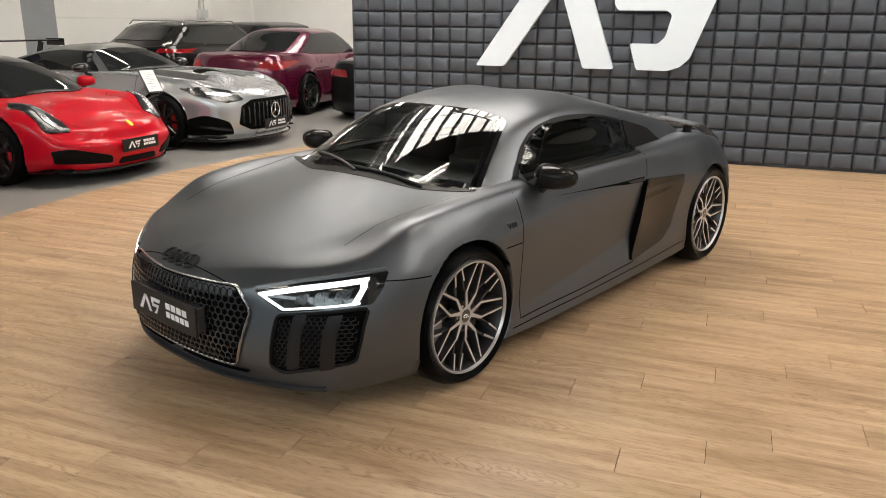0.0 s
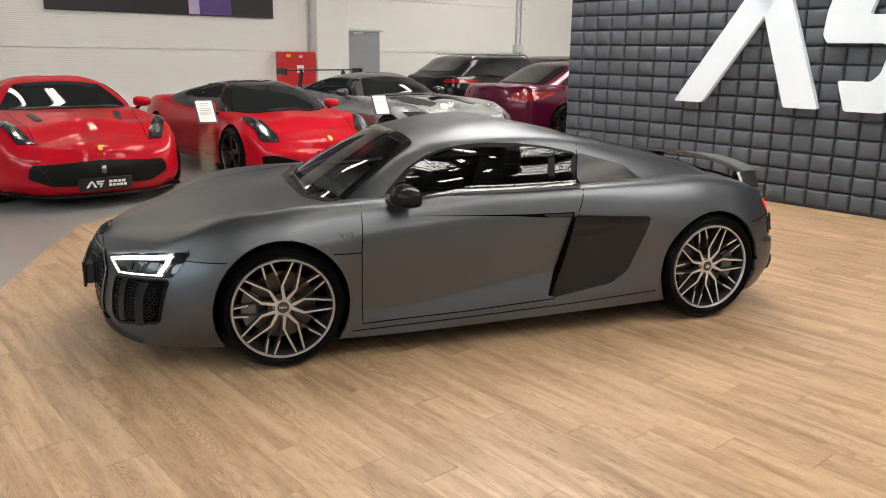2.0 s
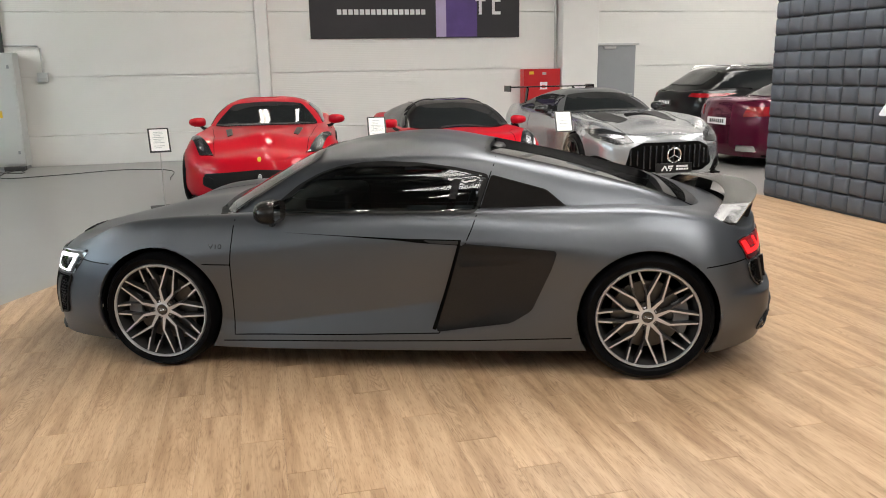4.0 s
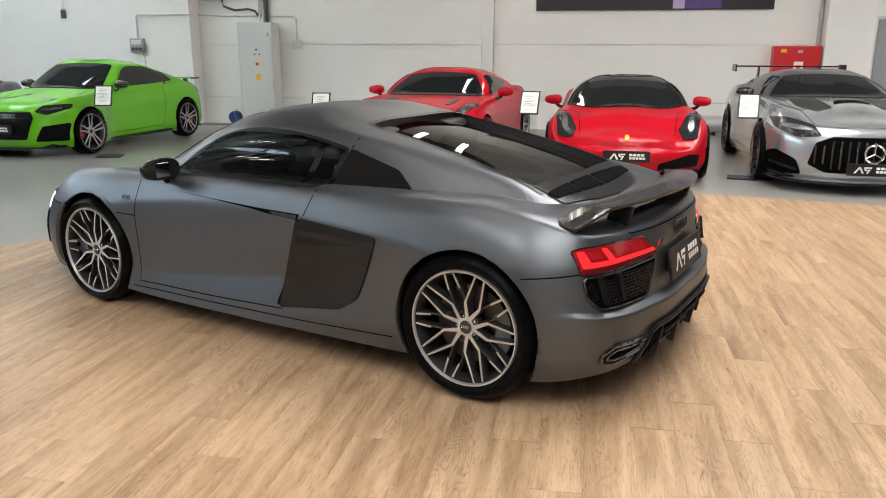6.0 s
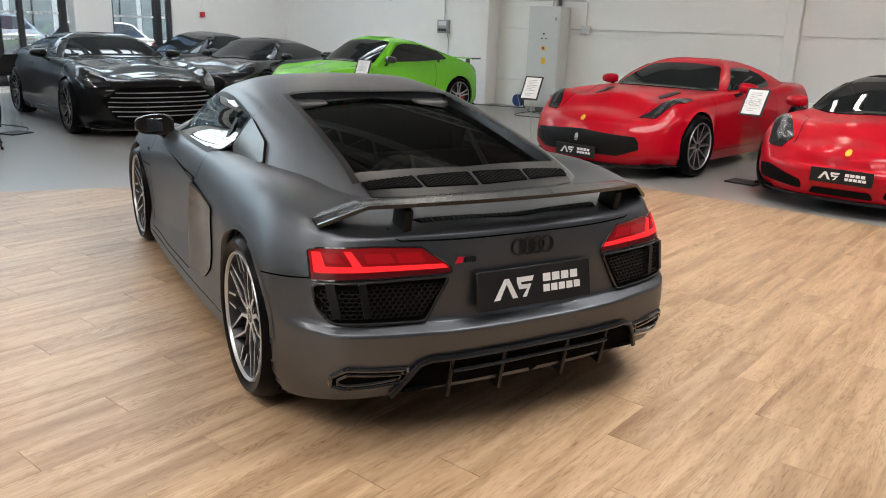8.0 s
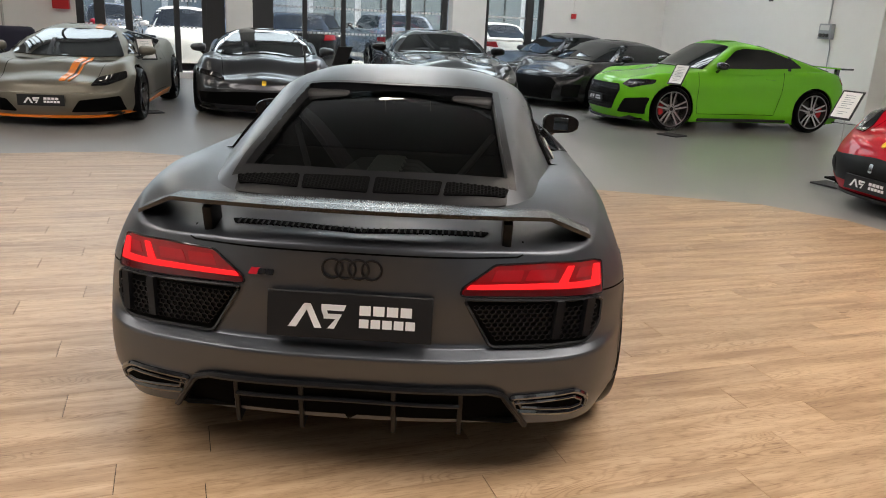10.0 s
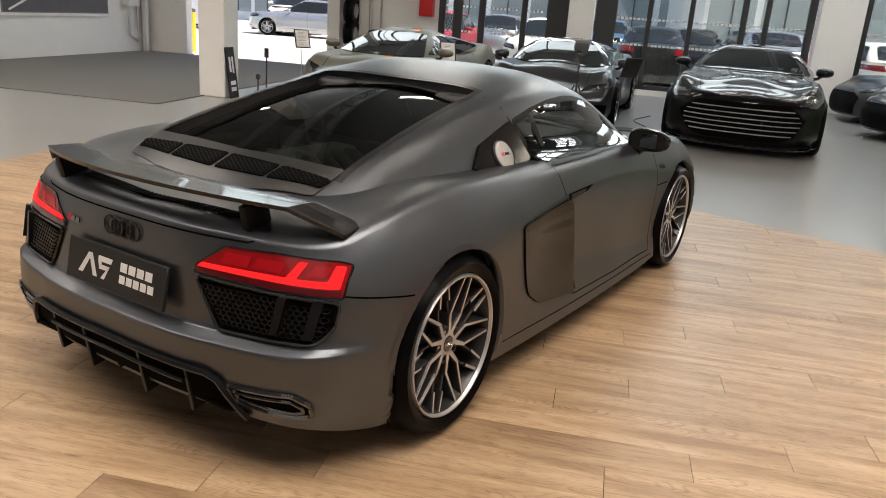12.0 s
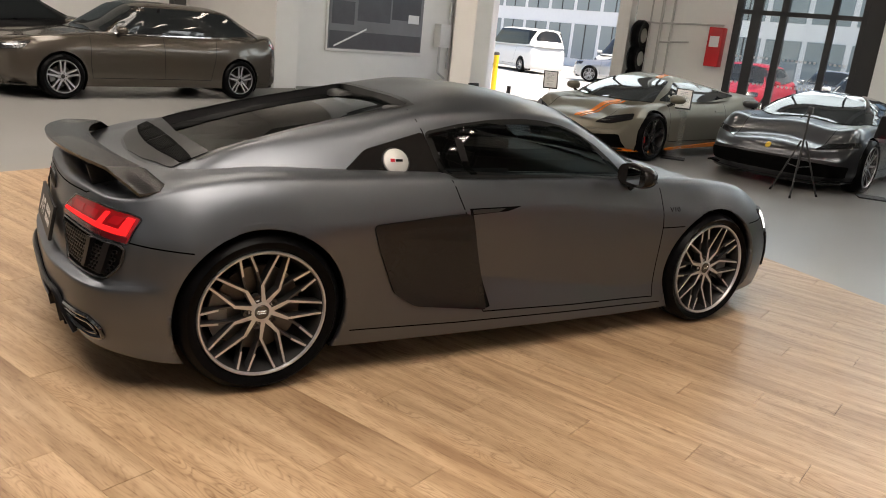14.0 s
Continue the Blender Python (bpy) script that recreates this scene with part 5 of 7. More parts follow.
    def open_up(poly, axis, margin):
        small = shrunk(poly, margin)
        gone = []
        for f in cabin.faces:
            c = f.calc_center_median()
            if axis == "top":
                hit = f.normal.z > 0.05 and inside(small, c.x, c.y)
            else:
                hit = abs(c.y) > 0.3 and inside(small, c.x, c.z)
            if hit:
                gone.append(f)
        bmesh.ops.delete(cabin, geom=gone, context="FACES")
    cabin.normal_update()
    open_up(WIN, "side", .03)
    open_up(SCREEN, "top", .04)
    open_up(BACKLIGHT, "top", .0)
    hole = [f for f in body.faces if f.calc_center_median().z > .76 and abs(f.calc_center_median().y) < (.66 if f.calc_center_median().x > -1.0 else .48) and -1.55 < f.calc_center_median().x < .9]
    bmesh.ops.delete(body, geom=hole, context="FACES")
    part("cabin_shell", cabin, SATIN, car)

    DOOR = [(.90, .86), (.90, .60), (.91, .20), (-.24, .235), (-.38, .72), (-.50, .90)]
    finish_body(body, [
        ("door", lambda c: c.y > .6 and inside(DOOR, c.x, c.z)),
        ("door", lambda c: c.y < -.6 and inside(DOOR, c.x, c.z)),
        ("bonnet", lambda c: c.x > .9 and abs(c.y) < .46 + (1.9 - c.x) * .22 and c.z > .62),
        ("front_bumper", lambda c: c.x > 1.55 and c.z < .60),
        ("rear_bumper", lambda c: c.x < -1.6 and c.z < .64),
    ], "body", SATIN, car)

    for s in ("left", "right"):
        for line in ([(.89, .83), (.895, .72), (.905, .60), (.905, .40), (.905, .20), (.3, .215), (-.24, .237)],
                     [(-.24, .237), (-.31, .46), (-.38, .72), (-.415, .80), (-.437, .862), (-.497, 1.05), (-.515, 1.10), (-.52, 1.135)],
                     [(.905, .595), (1.0, .597), (1.07, .60)], [(1.58, .595), (1.72, .60), (1.80, .605)],
                     [(-1.60, .615), (-1.75, .63), (-1.86, .645)], [(.97, .165), (.3, .18), (-.4, .20), (-.94, .225)]):
            part("panel_gap", gaps(skin, [(s, line)], .006), GAP, car)
    for line in ([(1.80, .62), (1.5, .64), (1.2, .68), (.98, .72)], [(1.80, -.62), (1.5, -.64), (1.2, -.68), (.98, -.72)],
                 [(2.19, -.40), (2.225, 0), (2.19, .40)]):
        part("panel_gap", gaps(skin, [("top", line)], .005), GAP, car)
    part("panel_gap", gaps(skin, [("rear", [(-.54, .80), (-.538, .775), (-.52, .768), (0, .770), (.52, .768), (.538, .775), (.54, .80)])], .006), GAP, car)

    for s, axis in ((1, "left"), (-1, "right")):
        part("side_window", faired(pane(skin, shrunk(WIN, .012), axis, .006, 0, .035), 1), GLASS, car)
        bm = bmesh.new()
        ribbon(bm, skin, shrunk(WIN, .012), axis, .030, .0045, .03, True)
        part("window_seal", bm, MESH_BLACK, car)
        bm = bmesh.new()
        ribbon(bm, skin, [(-.285, .864), (-.325, 1.075)], axis, .040, .0055)
        part("window_pillar", bm, MESH_BLACK, car)
        quarter = pane(skin, QUARTER, axis, .006, .012, .03, 1)
        p0, p1, p2 = (skin.at(axis, a, b)[0] for a, b in ((-.50, .885), (-.82, .895), (-.55, 1.02)))
        flat = (p1 - p0).cross(p2 - p0)
        lie = lambda x, z: p0.y - (flat.x * (x - p0.x) + flat.z * (z - p0.z)) / flat.y  # noqa: E731
        front = [v for v in quarter.verts if any(f.material_index == 0 for f in v.link_faces)]
        lift = .011
        for v in front:
            v.co.y = lie(v.co.x, v.co.z) + s * lift
        cap_p = Vector((-.664, lie(-.664, .924) + s * lift + s * .003, .924))
        cap_n = flat.normalized() * (1 if flat.y * s > 0 else -1)
        part("quarter_panel", quarter, (QUARTER_BLACK, GAP), car, "glossy carbon fibre panel")
        BLADE = rounded([(-.36, .725), (-.86, .695), (-.83, .60), (-.73, .37), (-.62, .30), (-.22, .243), (-.30, .50)], .03)
        bm = pane(skin, BLADE, axis, .006, .05, .035, 1)
        for v in bm.verts:
            if any(f.material_index == 0 for f in v.link_faces):
                k = min(1, max(0, (v.co.x + .70) / .40))
                v.co.y = s * (abs(v.co.y) + .002 + k * max(0, .924 + .008 * k - .05 * abs(v.co.z - .62) ** 1.5 - abs(v.co.y)))
        # The near-black blade edge stands in for shade inside the intake.
        part("side_blade", bm, (CARBON, GAP), car, "glossy carbon fibre side blade")
        FIN = rounded([(-.372, .714), (-.852, .693), (-.80, .655), (-.60, .615), (-.345, .602)], .025)
        bm = pane(skin, FIN, axis, .006, .003, .03, 1)
        for v in bm.verts:
            if any(f.material_index == 0 for f in v.link_faces):
                k = min(1, max(0, (v.co.x + .70) / .40))
                rise = min(1, max(0, (v.co.z - .60) / .11))
                v.co.y = s * (abs(v.co.y) + .0045 - .003 * math.sin(math.pi * rise) + k * max(0, .924 + .008 * k - .05 * abs(v.co.z - .62) ** 1.5 - abs(v.co.y)))
        part("blade_top", bm, (QUARTER_BLACK, GAP), car)
        bm = bmesh.new()
        # Near-black strip paints the shaded intake mouth ahead of the blade.
        ribbon(bm, skin, [(-.352, .715), (-.285, .48), (-.212, .255)], axis, .022, .003)
        part("intake_slot", bm, GAP, car)
        # Handle hollow; on the left it also paints the shadow along the door crease.
        part("handle_recess", pane(skin, [(-.06, .744), (-.36, .742), (-.355, .712), (-.14, .722)] if s < 0 else [(.60, .769), (.30, .757), (-.06, .744), (-.36, .742), (-.355, .712), (-.14, .722), (.0, .736), (.30, .753)], axis, .002, .006, .03), GAP, car)
        part("door_handle", pane(skin, rounded([(-.16, .737), (-.345, .736), (-.34, .718), (-.20, .722)], .006), axis, .009, .008, .03), TRIM, car)
        door_mirror(car, .665, s * .915, .885, s, QUARTER_BLACK, 1.0)
        p, n = skin.at(axis, .985, .692, .003)
        m = Matrix.Translation(p) @ n.to_track_quat("Z", "Y").to_matrix().to_4x4()
        up = m.to_3x3() @ Vector((0, 1, 0))
        if up.z < 0.5:
            m = m @ pose(0, 0, 0, 0, 0, 90 if abs(up.z) < 0.5 and (m.to_3x3() @ Vector((1, 0, 0))).z < 0 else -90 if abs(up.z) < 0.5 else 180)
        written("V10", .038, m @ Matrix.Diagonal((1.25, 1, 1, 1)), MIRROR_SHELL, car)

    m = Matrix.Translation(cap_p) @ cap_n.to_track_quat("Z", "Y").to_matrix().to_4x4()
    cap = part("fuel_cap", moved(lathe([(0, .012), (.054, .012), (.060, .009), (.063, 0)], 36, "z"), m), ALLOY, car, "round brushed alloy fuel cap")
    part("cap_ring", moved(lathe([(.063, 0), (.066, .008), (.069, 0)], 36, "z"), m), TRIM, cap)
    part("cap_mark", moved(box((-.030, -.006, .0122), (-.008, .010, .0132)), m), RED_BADGE, cap)
    part("cap_mark", moved(box((-.004, -.004, .0122), (.030, .008, .0132)), m), GLOSS_BLACK, cap)

    part("windscreen", faired(pane(skin, shrunk(SCREEN, .012), "top", .005, 0, .05), 2), WINDSCREEN, car)
    bm = bmesh.new()
    ribbon(bm, skin, shrunk(SCREEN, .016), "top", .055, .0045, .03, True)
    part("windscreen_edge", bm, FRIT, car)
    glass = pane(skin, BACKLIGHT, "top", .004, 0, .05)
    for v in glass.verts:
        v.co.z = rear_pane(v.co.x, v.co.y)
    part("rear_window", glass, GLASS_DARK, car)
    wall = bmesh.new()
    rows = []
    for x, y in dense(BACKLIGHT, .03):
        out = Vector((x + 1.0, y)).normalized() * .006
        p, _ = skin.at("top", x + out.x, y + out.y, .003)
        low = rear_pane(x, y) - .004
        rows.append([wall.verts.new((p.x, p.y, max(p.z, low + .004))), wall.verts.new((x - out.x, y - out.y, low))])
    for a, b in zip(rows, rows[1:] + rows[:1]):
        wall.faces.new((a[0], a[1], b[1], b[0]))
    bmesh.ops.recalc_face_normals(wall, faces=wall.faces)
    part("rear_window_surround", wall, MIRROR_SHELL, car)
    for line, w in (([(-.475, -.455), (-.455, -.2), (-.45, 0), (-.455, .2), (-.475, .455)], .03), ([(-.46, .456), (-1.10, .487), (-1.50, .514)], .030), ([(-.46, -.456), (-1.10, -.487), (-1.50, -.514)], .030)):
        bm = bmesh.new()
        ribbon(bm, skin, line, "top", w, .0025, .03)
        part("rear_window_edge", bm, MIRROR_SHELL, car)
    part("cowl_panel", pane(skin, rounded([(1.165, 0), (1.135, .41), (1.02, .705), (.975, .67), (1.075, .40), (1.10, 0), (1.075, -.40), (.975, -.67), (1.02, -.705), (1.135, -.41)], .015), "top", .003, .006, .05), MESH_BLACK, car)
    for a, b in (((1.10, .42), (1.10, -.10)), ((1.12, -.04), (.97, -.52))):
        path = [skin.at("top", a[0] + (b[0] - a[0]) * k / 8, a[1] + (b[1] - a[1]) * k / 8, .012)[0] for k in range(9)]
        part("wiper", tube(path, .008, 6), TRIM, car)

    # nose: grille, lamps, inlets, splitter
    GR = rounded([(-.40, .572), (.40, .572), (.468, .485), (.405, .238), (-.405, .238), (-.468, .485)], .03)
    # Dark sheet on the skin paints the shaded depth behind the mesh.
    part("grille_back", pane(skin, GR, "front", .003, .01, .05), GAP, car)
    part("grille_mesh", honeycomb(skin, shrunk(GR, .012), "front", .031, .22, .014), GRILLE_BLACK, car, "black honeycomb grille")
    part("grille_frame", bead(skin, GR, "front", .006, .010, .03, True), CHROME_DARK, car)
    for k in range(4):
        p, n = skin.at("front", -.0855 + k * .057, .616, .006)
        q = n.to_track_quat("Z", "Y").to_matrix().to_4x4()
        part("emblem_ring", torus(Matrix.Translation(p) @ q, .038, .0052), MIRROR_SHELL, car)
    gx = skin.at("front", 0, .41)[0].x
    dealer_plate(car, (gx + .042, .012, .415), .53, .14, 0)
    part("plate_holder", box((gx - .01, -.235, .36), (gx + .033, .26, .47), .004), TRIM, car)
    for s in (1, -1):
        f = lambda pts: [(a * s, b) for a, b in pts][::s]  # noqa: E731
        HL = rounded(f([(.462, .566), (.62, .602), (.80, .634), (.850, .641), (.860, .585), (.850, .520), (.585, .490)]), .012)
        lamp = part("headlight", pane(skin, HL, "front", .004, .012, .03), FRIT, car, "clear headlamp with white light band")
        part("light_band", pane(skin, rounded(f([(.484, .558), (.62, .589), (.80, .619), (.816, .621), (.816, .603), (.80, .600), (.63, .572), (.512, .547)]), .006), "front", .009, .004, .02), WHITE_GLOW, lamp)
        part("light_band", pane(skin, rounded(f([(.816, .606), (.821, .585), (.815, .527), (.798, .524), (.806, .580), (.800, .604)]), .006), "front", .009, .004, .02), WHITE_GLOW, lamp)
        part("light_band", pane(skin, rounded(f([(.485, .556), (.590, .497), (.82, .523), (.82, .531), (.594, .506), (.500, .558)]), .004), "front", .009, .004, .02), WHITE_GLOW, lamp)
        part("bonnet_lip", bead(skin, f([(.47, .573), (.62, .609), (.80, .641), (.84, .646)]), "front", .009, .006, .03), SATIN, car)
        for k in range(3):
            a = .625 + k * .060
            part("projector", pane(skin, rounded(f([(a, .522 + k * .007), (a + .044, .527 + k * .007), (a + .042, .566 + k * .010), (a + .003, .558 + k * .010)]), .008), "front", .008, .006, .02), HEADLAMP, lamp)
        INLET = rounded(f([(.572, .478), (.70, .492), (.846, .508), (.842, .38), (.826, .285), (.60, .232), (.552, .258)]), .02)
        # No opening is cut: a near-black sheet paints the inlet's depth.
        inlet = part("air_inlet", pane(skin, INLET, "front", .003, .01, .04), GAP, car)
        part("inlet_mesh", honeycomb(skin, shrunk(INLET, .02), "front", .019, .18, .008), INLET_MESH, inlet)
        part("inlet_frame", bead(skin, INLET, "front", .007, .006, .03, True), MESH_BLACK, inlet)
        for a in (.615, .725):
            part("inlet_fin", pane(skin, rounded(f([(a + .02, .48), (a + .062, .486), (a + .045, .262), (a, .252)]), .008), "front", .014, .012, .03), MIRROR_SHELL, inlet)
    lip = bmesh.new()
    rows = []
    for k in range(25):
        y = -.74 + 1.48 * k / 24
        x = skin.at("front", y, .20)[0].x
        rows.append([lip.verts.new((x + dx, y, z)) for dx, z in ((-.12, .176), (.000, .172), (.012, .166), (.010, .154), (-.12, .148))])
    for a, b in zip(rows, rows[1:]):
        for k in range(4):
            lip.faces.new((a[k], a[k + 1], b[k + 1], b[k]))
    bmesh.ops.recalc_face_normals(lip, faces=lip.faces)
    part("front_splitter", lip, TRIM, car)

    # tail: lamps, outlets, plate, diffuser, wing
    for s in (1, -1):
        f = lambda pts: [(a * s, b) for a, b in pts][::s]  # noqa: E731
        TL = rounded(f([(.346, .650), (.350, .674), (.452, .746), (.62, .750), (.78, .740), (.814, .728), (.820, .632), (.60, .642)]), .010)
        lamp = part("tail_light", pane(skin, TL, "rear", .004, .012, .025), RED_LENS, car, "red tail lamp with lit light guides")
        part("lamp_base", pane(skin, rounded(f([(.352, .652), (.60, .645), (.812, .637), (.812, .656), (.60, .664), (.356, .668)]), .004), "rear", .0065, .004, .02), LAMP_BASE, lamp)
        part("light_guide", pane(skin, rounded(f([(.362, .671), (.60, .667), (.806, .660), (.806, .680), (.60, .685), (.376, .685)]), .004), "rear", .008, .004, .02), RED_GLOW, lamp)
        part("light_guide", pane(skin, rounded(f([(.660, .682), (.690, .681), (.712, .732), (.690, .733)]), .004), "rear", .008, .004, .02), RED_GLOW, lamp)
        part("light_guide", pane(skin, rounded(f([(.774, .680), (.806, .679), (.802, .724), (.780, .727)]), .004), "rear", .008, .004, .02), RED_GLOW, lamp)
        for a, w in ((.44, .095), (.548, .095), (.716, .05)):
            part("lamp_cell", pane(skin, rounded(f([(a, .694), (a + w, .693), (a + w + .010, .728 - (a - .43) * .02), (a + .016, .730 - (a - .43) * .02)]), .006), "rear", .006, .003, .02), TAIL_RED, lamp)
        part("lamp_edge", bead(skin, TL, "rear", .004, .003, .03, True), FRIT, lamp)
        VENT = rounded(f([(.356, .640), (.60, .631), (.816, .622), (.812, .54), (.772, .486), (.452, .476)]), .022)
        # Near-black sheet laid on the bumper as the outlet's shaded inside.
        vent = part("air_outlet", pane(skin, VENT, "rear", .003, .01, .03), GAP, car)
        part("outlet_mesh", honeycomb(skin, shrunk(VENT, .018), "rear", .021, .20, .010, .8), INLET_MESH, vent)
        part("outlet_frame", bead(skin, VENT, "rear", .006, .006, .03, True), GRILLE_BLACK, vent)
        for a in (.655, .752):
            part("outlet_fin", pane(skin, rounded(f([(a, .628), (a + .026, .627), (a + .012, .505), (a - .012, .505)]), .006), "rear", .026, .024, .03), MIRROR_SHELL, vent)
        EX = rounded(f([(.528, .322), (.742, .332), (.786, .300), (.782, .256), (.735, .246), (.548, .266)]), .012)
        # The pipe's dark mouth is a flat sheet coloured as shade.
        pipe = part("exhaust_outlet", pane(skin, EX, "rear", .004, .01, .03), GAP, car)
        part("exhaust_rim", bead(skin, EX, "rear", .010, .004, .03, True), GLOSS_BLACK, pipe)
        part("exhaust_sleeve", bead(skin, shrunk(EX, .020), "rear", .006, .006, .03, True), GLOSS_BLACK, pipe)
    dealer_plate(car, (-2.030, 0, .573), .525, .148, 180, 11)
    for k in range(4):
        p, n = skin.at("rear", -.0625 + k * .0417, .719, .006)
        q = n.to_track_quat("Z", "Y").to_matrix().to_4x4()
        part("emblem_ring", torus(Matrix.Translation(p) @ q, .0315, .0042), MIRROR_SHELL, car)
    part("model_badge", pane(skin, [(.305, .682), (.333, .682), (.322, .704), (.294, .704)], "rear", .006, .004, .03), RED_BADGE, car)
    for a in (.278, .250):
        part("model_badge", pane(skin, rounded([(a, .683), (a + .024, .683), (a + .020, .702), (a - .002, .702)], .004), "rear", .006, .004, .03), GLOSS_BLACK, car)

    DF = rounded([(-.575, .215), (-.49, .345), (-.44, .352), (.44, .352), (.49, .345), (.575, .215)], .012)
    # Near-black sheet stands in for the shade under the diffuser.
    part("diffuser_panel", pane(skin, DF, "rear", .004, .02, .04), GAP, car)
    edge = [(-.580, .212), (-.53, .29), (-.495, .338), (-.45, .352), (.45, .352), (.495, .338), (.53, .29), (.580, .212)]
    part("diffuser_frame", bead(skin, edge, "rear", .011, .014), MIRROR_SHELL, car)
    part("diffuser_bar", bead(skin, [(-.36, .300), (0, .303), (.36, .300)], "rear", .008, .016), MIRROR_SHELL, car)
    for y in (-.365, -.150, .150, .365):
        part("diffuser_fin", moved(box((-.012, -.008, -.150), (.22, .008, .02), .003), pose(-2.072 + abs(y) * .09, y, .325, 0, -10, 0)), MIRROR_SHELL, car)
    part("diffuser_floor", moved(box((0, -.54, -.008), (.45, .54, .008), .003), pose(-2.02, 0, .235, 0, 8, 0)), WELL, car)

    def wing_rows(bm, ys):
        rows = []
        for y in ys:
            e = max(0.0, (abs(y) - .622) / .150)
            f = min(abs(y), .622)
            z = .912 - .026 * (f / .622) ** 2 - .066 * e
            x0 = -1.838 + .128 * (f / .64) ** 2 + .080 * e
            x1 = -2.022 + .143 * (f / .60) ** 2 + .098 * e
            up = .004 - .010 * e
            prof = [(x0, z - .006), (x0 - .02, z), ((x0 + x1) / 2, z + .003), (x1 + .02, z + up), (x1, z + up + .002), (x1 + .003, z + up - .012), ((x0 + x1) / 2, z - .013), (x0 - .02, z - .014)]
            rows.append([bm.verts.new((x, y, h)) for x, h in prof])
        for a, b in zip(rows, rows[1:]):
            for k in range(8):
                bm.faces.new((a[k], a[(k + 1) % 8], b[(k + 1) % 8], b[k]))
        bm.faces.new(rows[0])
        bm.faces.new(rows[-1][::-1])
        bmesh.ops.recalc_face_normals(bm, faces=bm.faces)
        return bm

    spoiler = part("rear_wing", wing_rows(bmesh.new(), [-.622 + 1.244 * k / 36 for k in range(37)]), WING_CARBON, car, "glossy carbon fibre rear wing")
    for s in (1, -1):
        part("wing_end", wing_rows(bmesh.new(), [s * (.622 + .150 * k / 3) for k in range(4)]), WING_CARBON, spoiler, smooth=False)
    for y in (-.485, .485):
        part("wing_strut", moved(box((-.05, -.016, -.075), (.05, .016, .018), .008, 2), pose(-1.865, y, .868, 0, -14, 0)), MESH_BLACK, car)
    DECK = rounded([(-1.44, -.50), (-1.60, -.49), (-1.665, -.25), (-1.685, 0), (-1.665, .25), (-1.60, .49), (-1.44, .50), (-1.47, 0)], .02)
    part("louvre_panel", pane(skin, DECK, "top", .006, .004, .02), MIRROR_SHELL, car)
    # Dark sheet paints shade between the deck slats.
    part("deck_vent", pane(skin, rounded([(-1.815, -.43), (-1.855, -.41), (-1.900, 0), (-1.855, .41), (-1.815, .43), (-1.858, 0)], .01), "top", .002, .004, .03), GAP, car)
    for k in range(40):
        y = -.40 + k * .0205
        k0 = -1.860 + .04 * (y / .42) ** 2
        p0, p1 = skin.at("top", k0, y, .005)[0], skin.at("top", k0 - .040, y, .005)[0]
        part("vent_slat", tube([p0, p1], .0035, 5), MESH_BLACK, car)
    for y0, y1 in ((-.50, -.27), (-.255, -.01), (.01, .255), (.27, .50)):
        LOUV = rounded([(-1.512, y0), (-1.512 - .095 * (1 - .5 * (y0 / .5) ** 2), y0 * .97), (-1.512 - .095 * (1 - .5 * (y1 / .5) ** 2), y1 * .97), (-1.512, y1)], .01)
        # Shade below the vent mesh is a near-black sheet.
        grid = part("engine_vent", pane(skin, LOUV, "top", .0095, .006, .02), GAP, car)
        part("vent_mesh", honeycomb(skin, shrunk(LOUV, .006), "top", .015, .22, .0115), VENT_BLACK, grid)

    # cabin
    part("cabin_tub", box((-.62, -.72, .30), (.95, .72, .34)), LEATHER, car)
    dash = bmesh.new()
    add_box(dash, (.46, -.70, .60), (1.0, .70, .84), .07, 3)
    part("dashboard", dash, LEATHER, car)
    part("instrument_hood", moved(box((-.16, -.20, -.02), (.10, .20, .07), .03, 3), pose(.48, .34, .84, 0, 6, 0)), LEATHER, car)
    seat(car, .36)
    seat(car, -.36)
    m = pose(.36, .36, .76, 0, -68, 0)
    part("steering_wheel", torus(m, .175, .016, 32, 8), LEATHER, car)
    part("wheel_boss", moved(box((-.06, -.14, -.02), (.04, .14, .01), .02, 2), m), LEATHER, car)
    part("centre_console", box((-.25, -.12, .34), (.55, .12, .60), .04, 2), LEATHER, car)
    for s in (1, -1):
        part("door_card", box((-.50, s * .72 - .015, .34), (.85, s * .72 + .015, .83), .01), LEATHER, car)
    part("bulkhead", moved(box((-.02, -.66, 0), (.02, .66, .52), .01), pose(-.60, 0, .34, 0, 4, 0)), LEATHER, car)
    part("bulkhead_window", moved(box((-.01, -.48, .52), (.01, .48, .755), .01), pose(-.60, 0, .34, 0, 4, 0)), CAR_GLASS, car)
    part("rear_view_mirror", box((.36, -.10, 1.06), (.40, .10, 1.12), .015, 2), TRIM, car)
    # engine bay
    part("engine_tray", box((-1.75, -.52, .55), (-.66, .52, .60)), WELL, car)
    for s in (1, -1):
        cover = bmesh.new()
        add_box(cover, (-1.30, s * .22 - .09, .66), (-.86, s * .22 + .09, .82), .04, 3)
        part("cylinder_bank", cover, DARK_METAL, car)
        for k in range(5):
            part("intake_runner", tube([(-1.28 + k * .09, s * .20, .80), (-1.28 + k * .09, s * .12, .86), (-1.28 + k * .09, s * .02, .86)], .026), DARK_METAL, car)
        part("bay_brace", tube([(-.75, s * .45, .98), (-1.2, s * .30, .86), (-1.55, s * .42, .84)], .014), DARK_METAL, car)
    part("intake_plenum", box((-1.32, -.075, .80), (-.84, .075, .89), .03, 3), ALLOY, car)

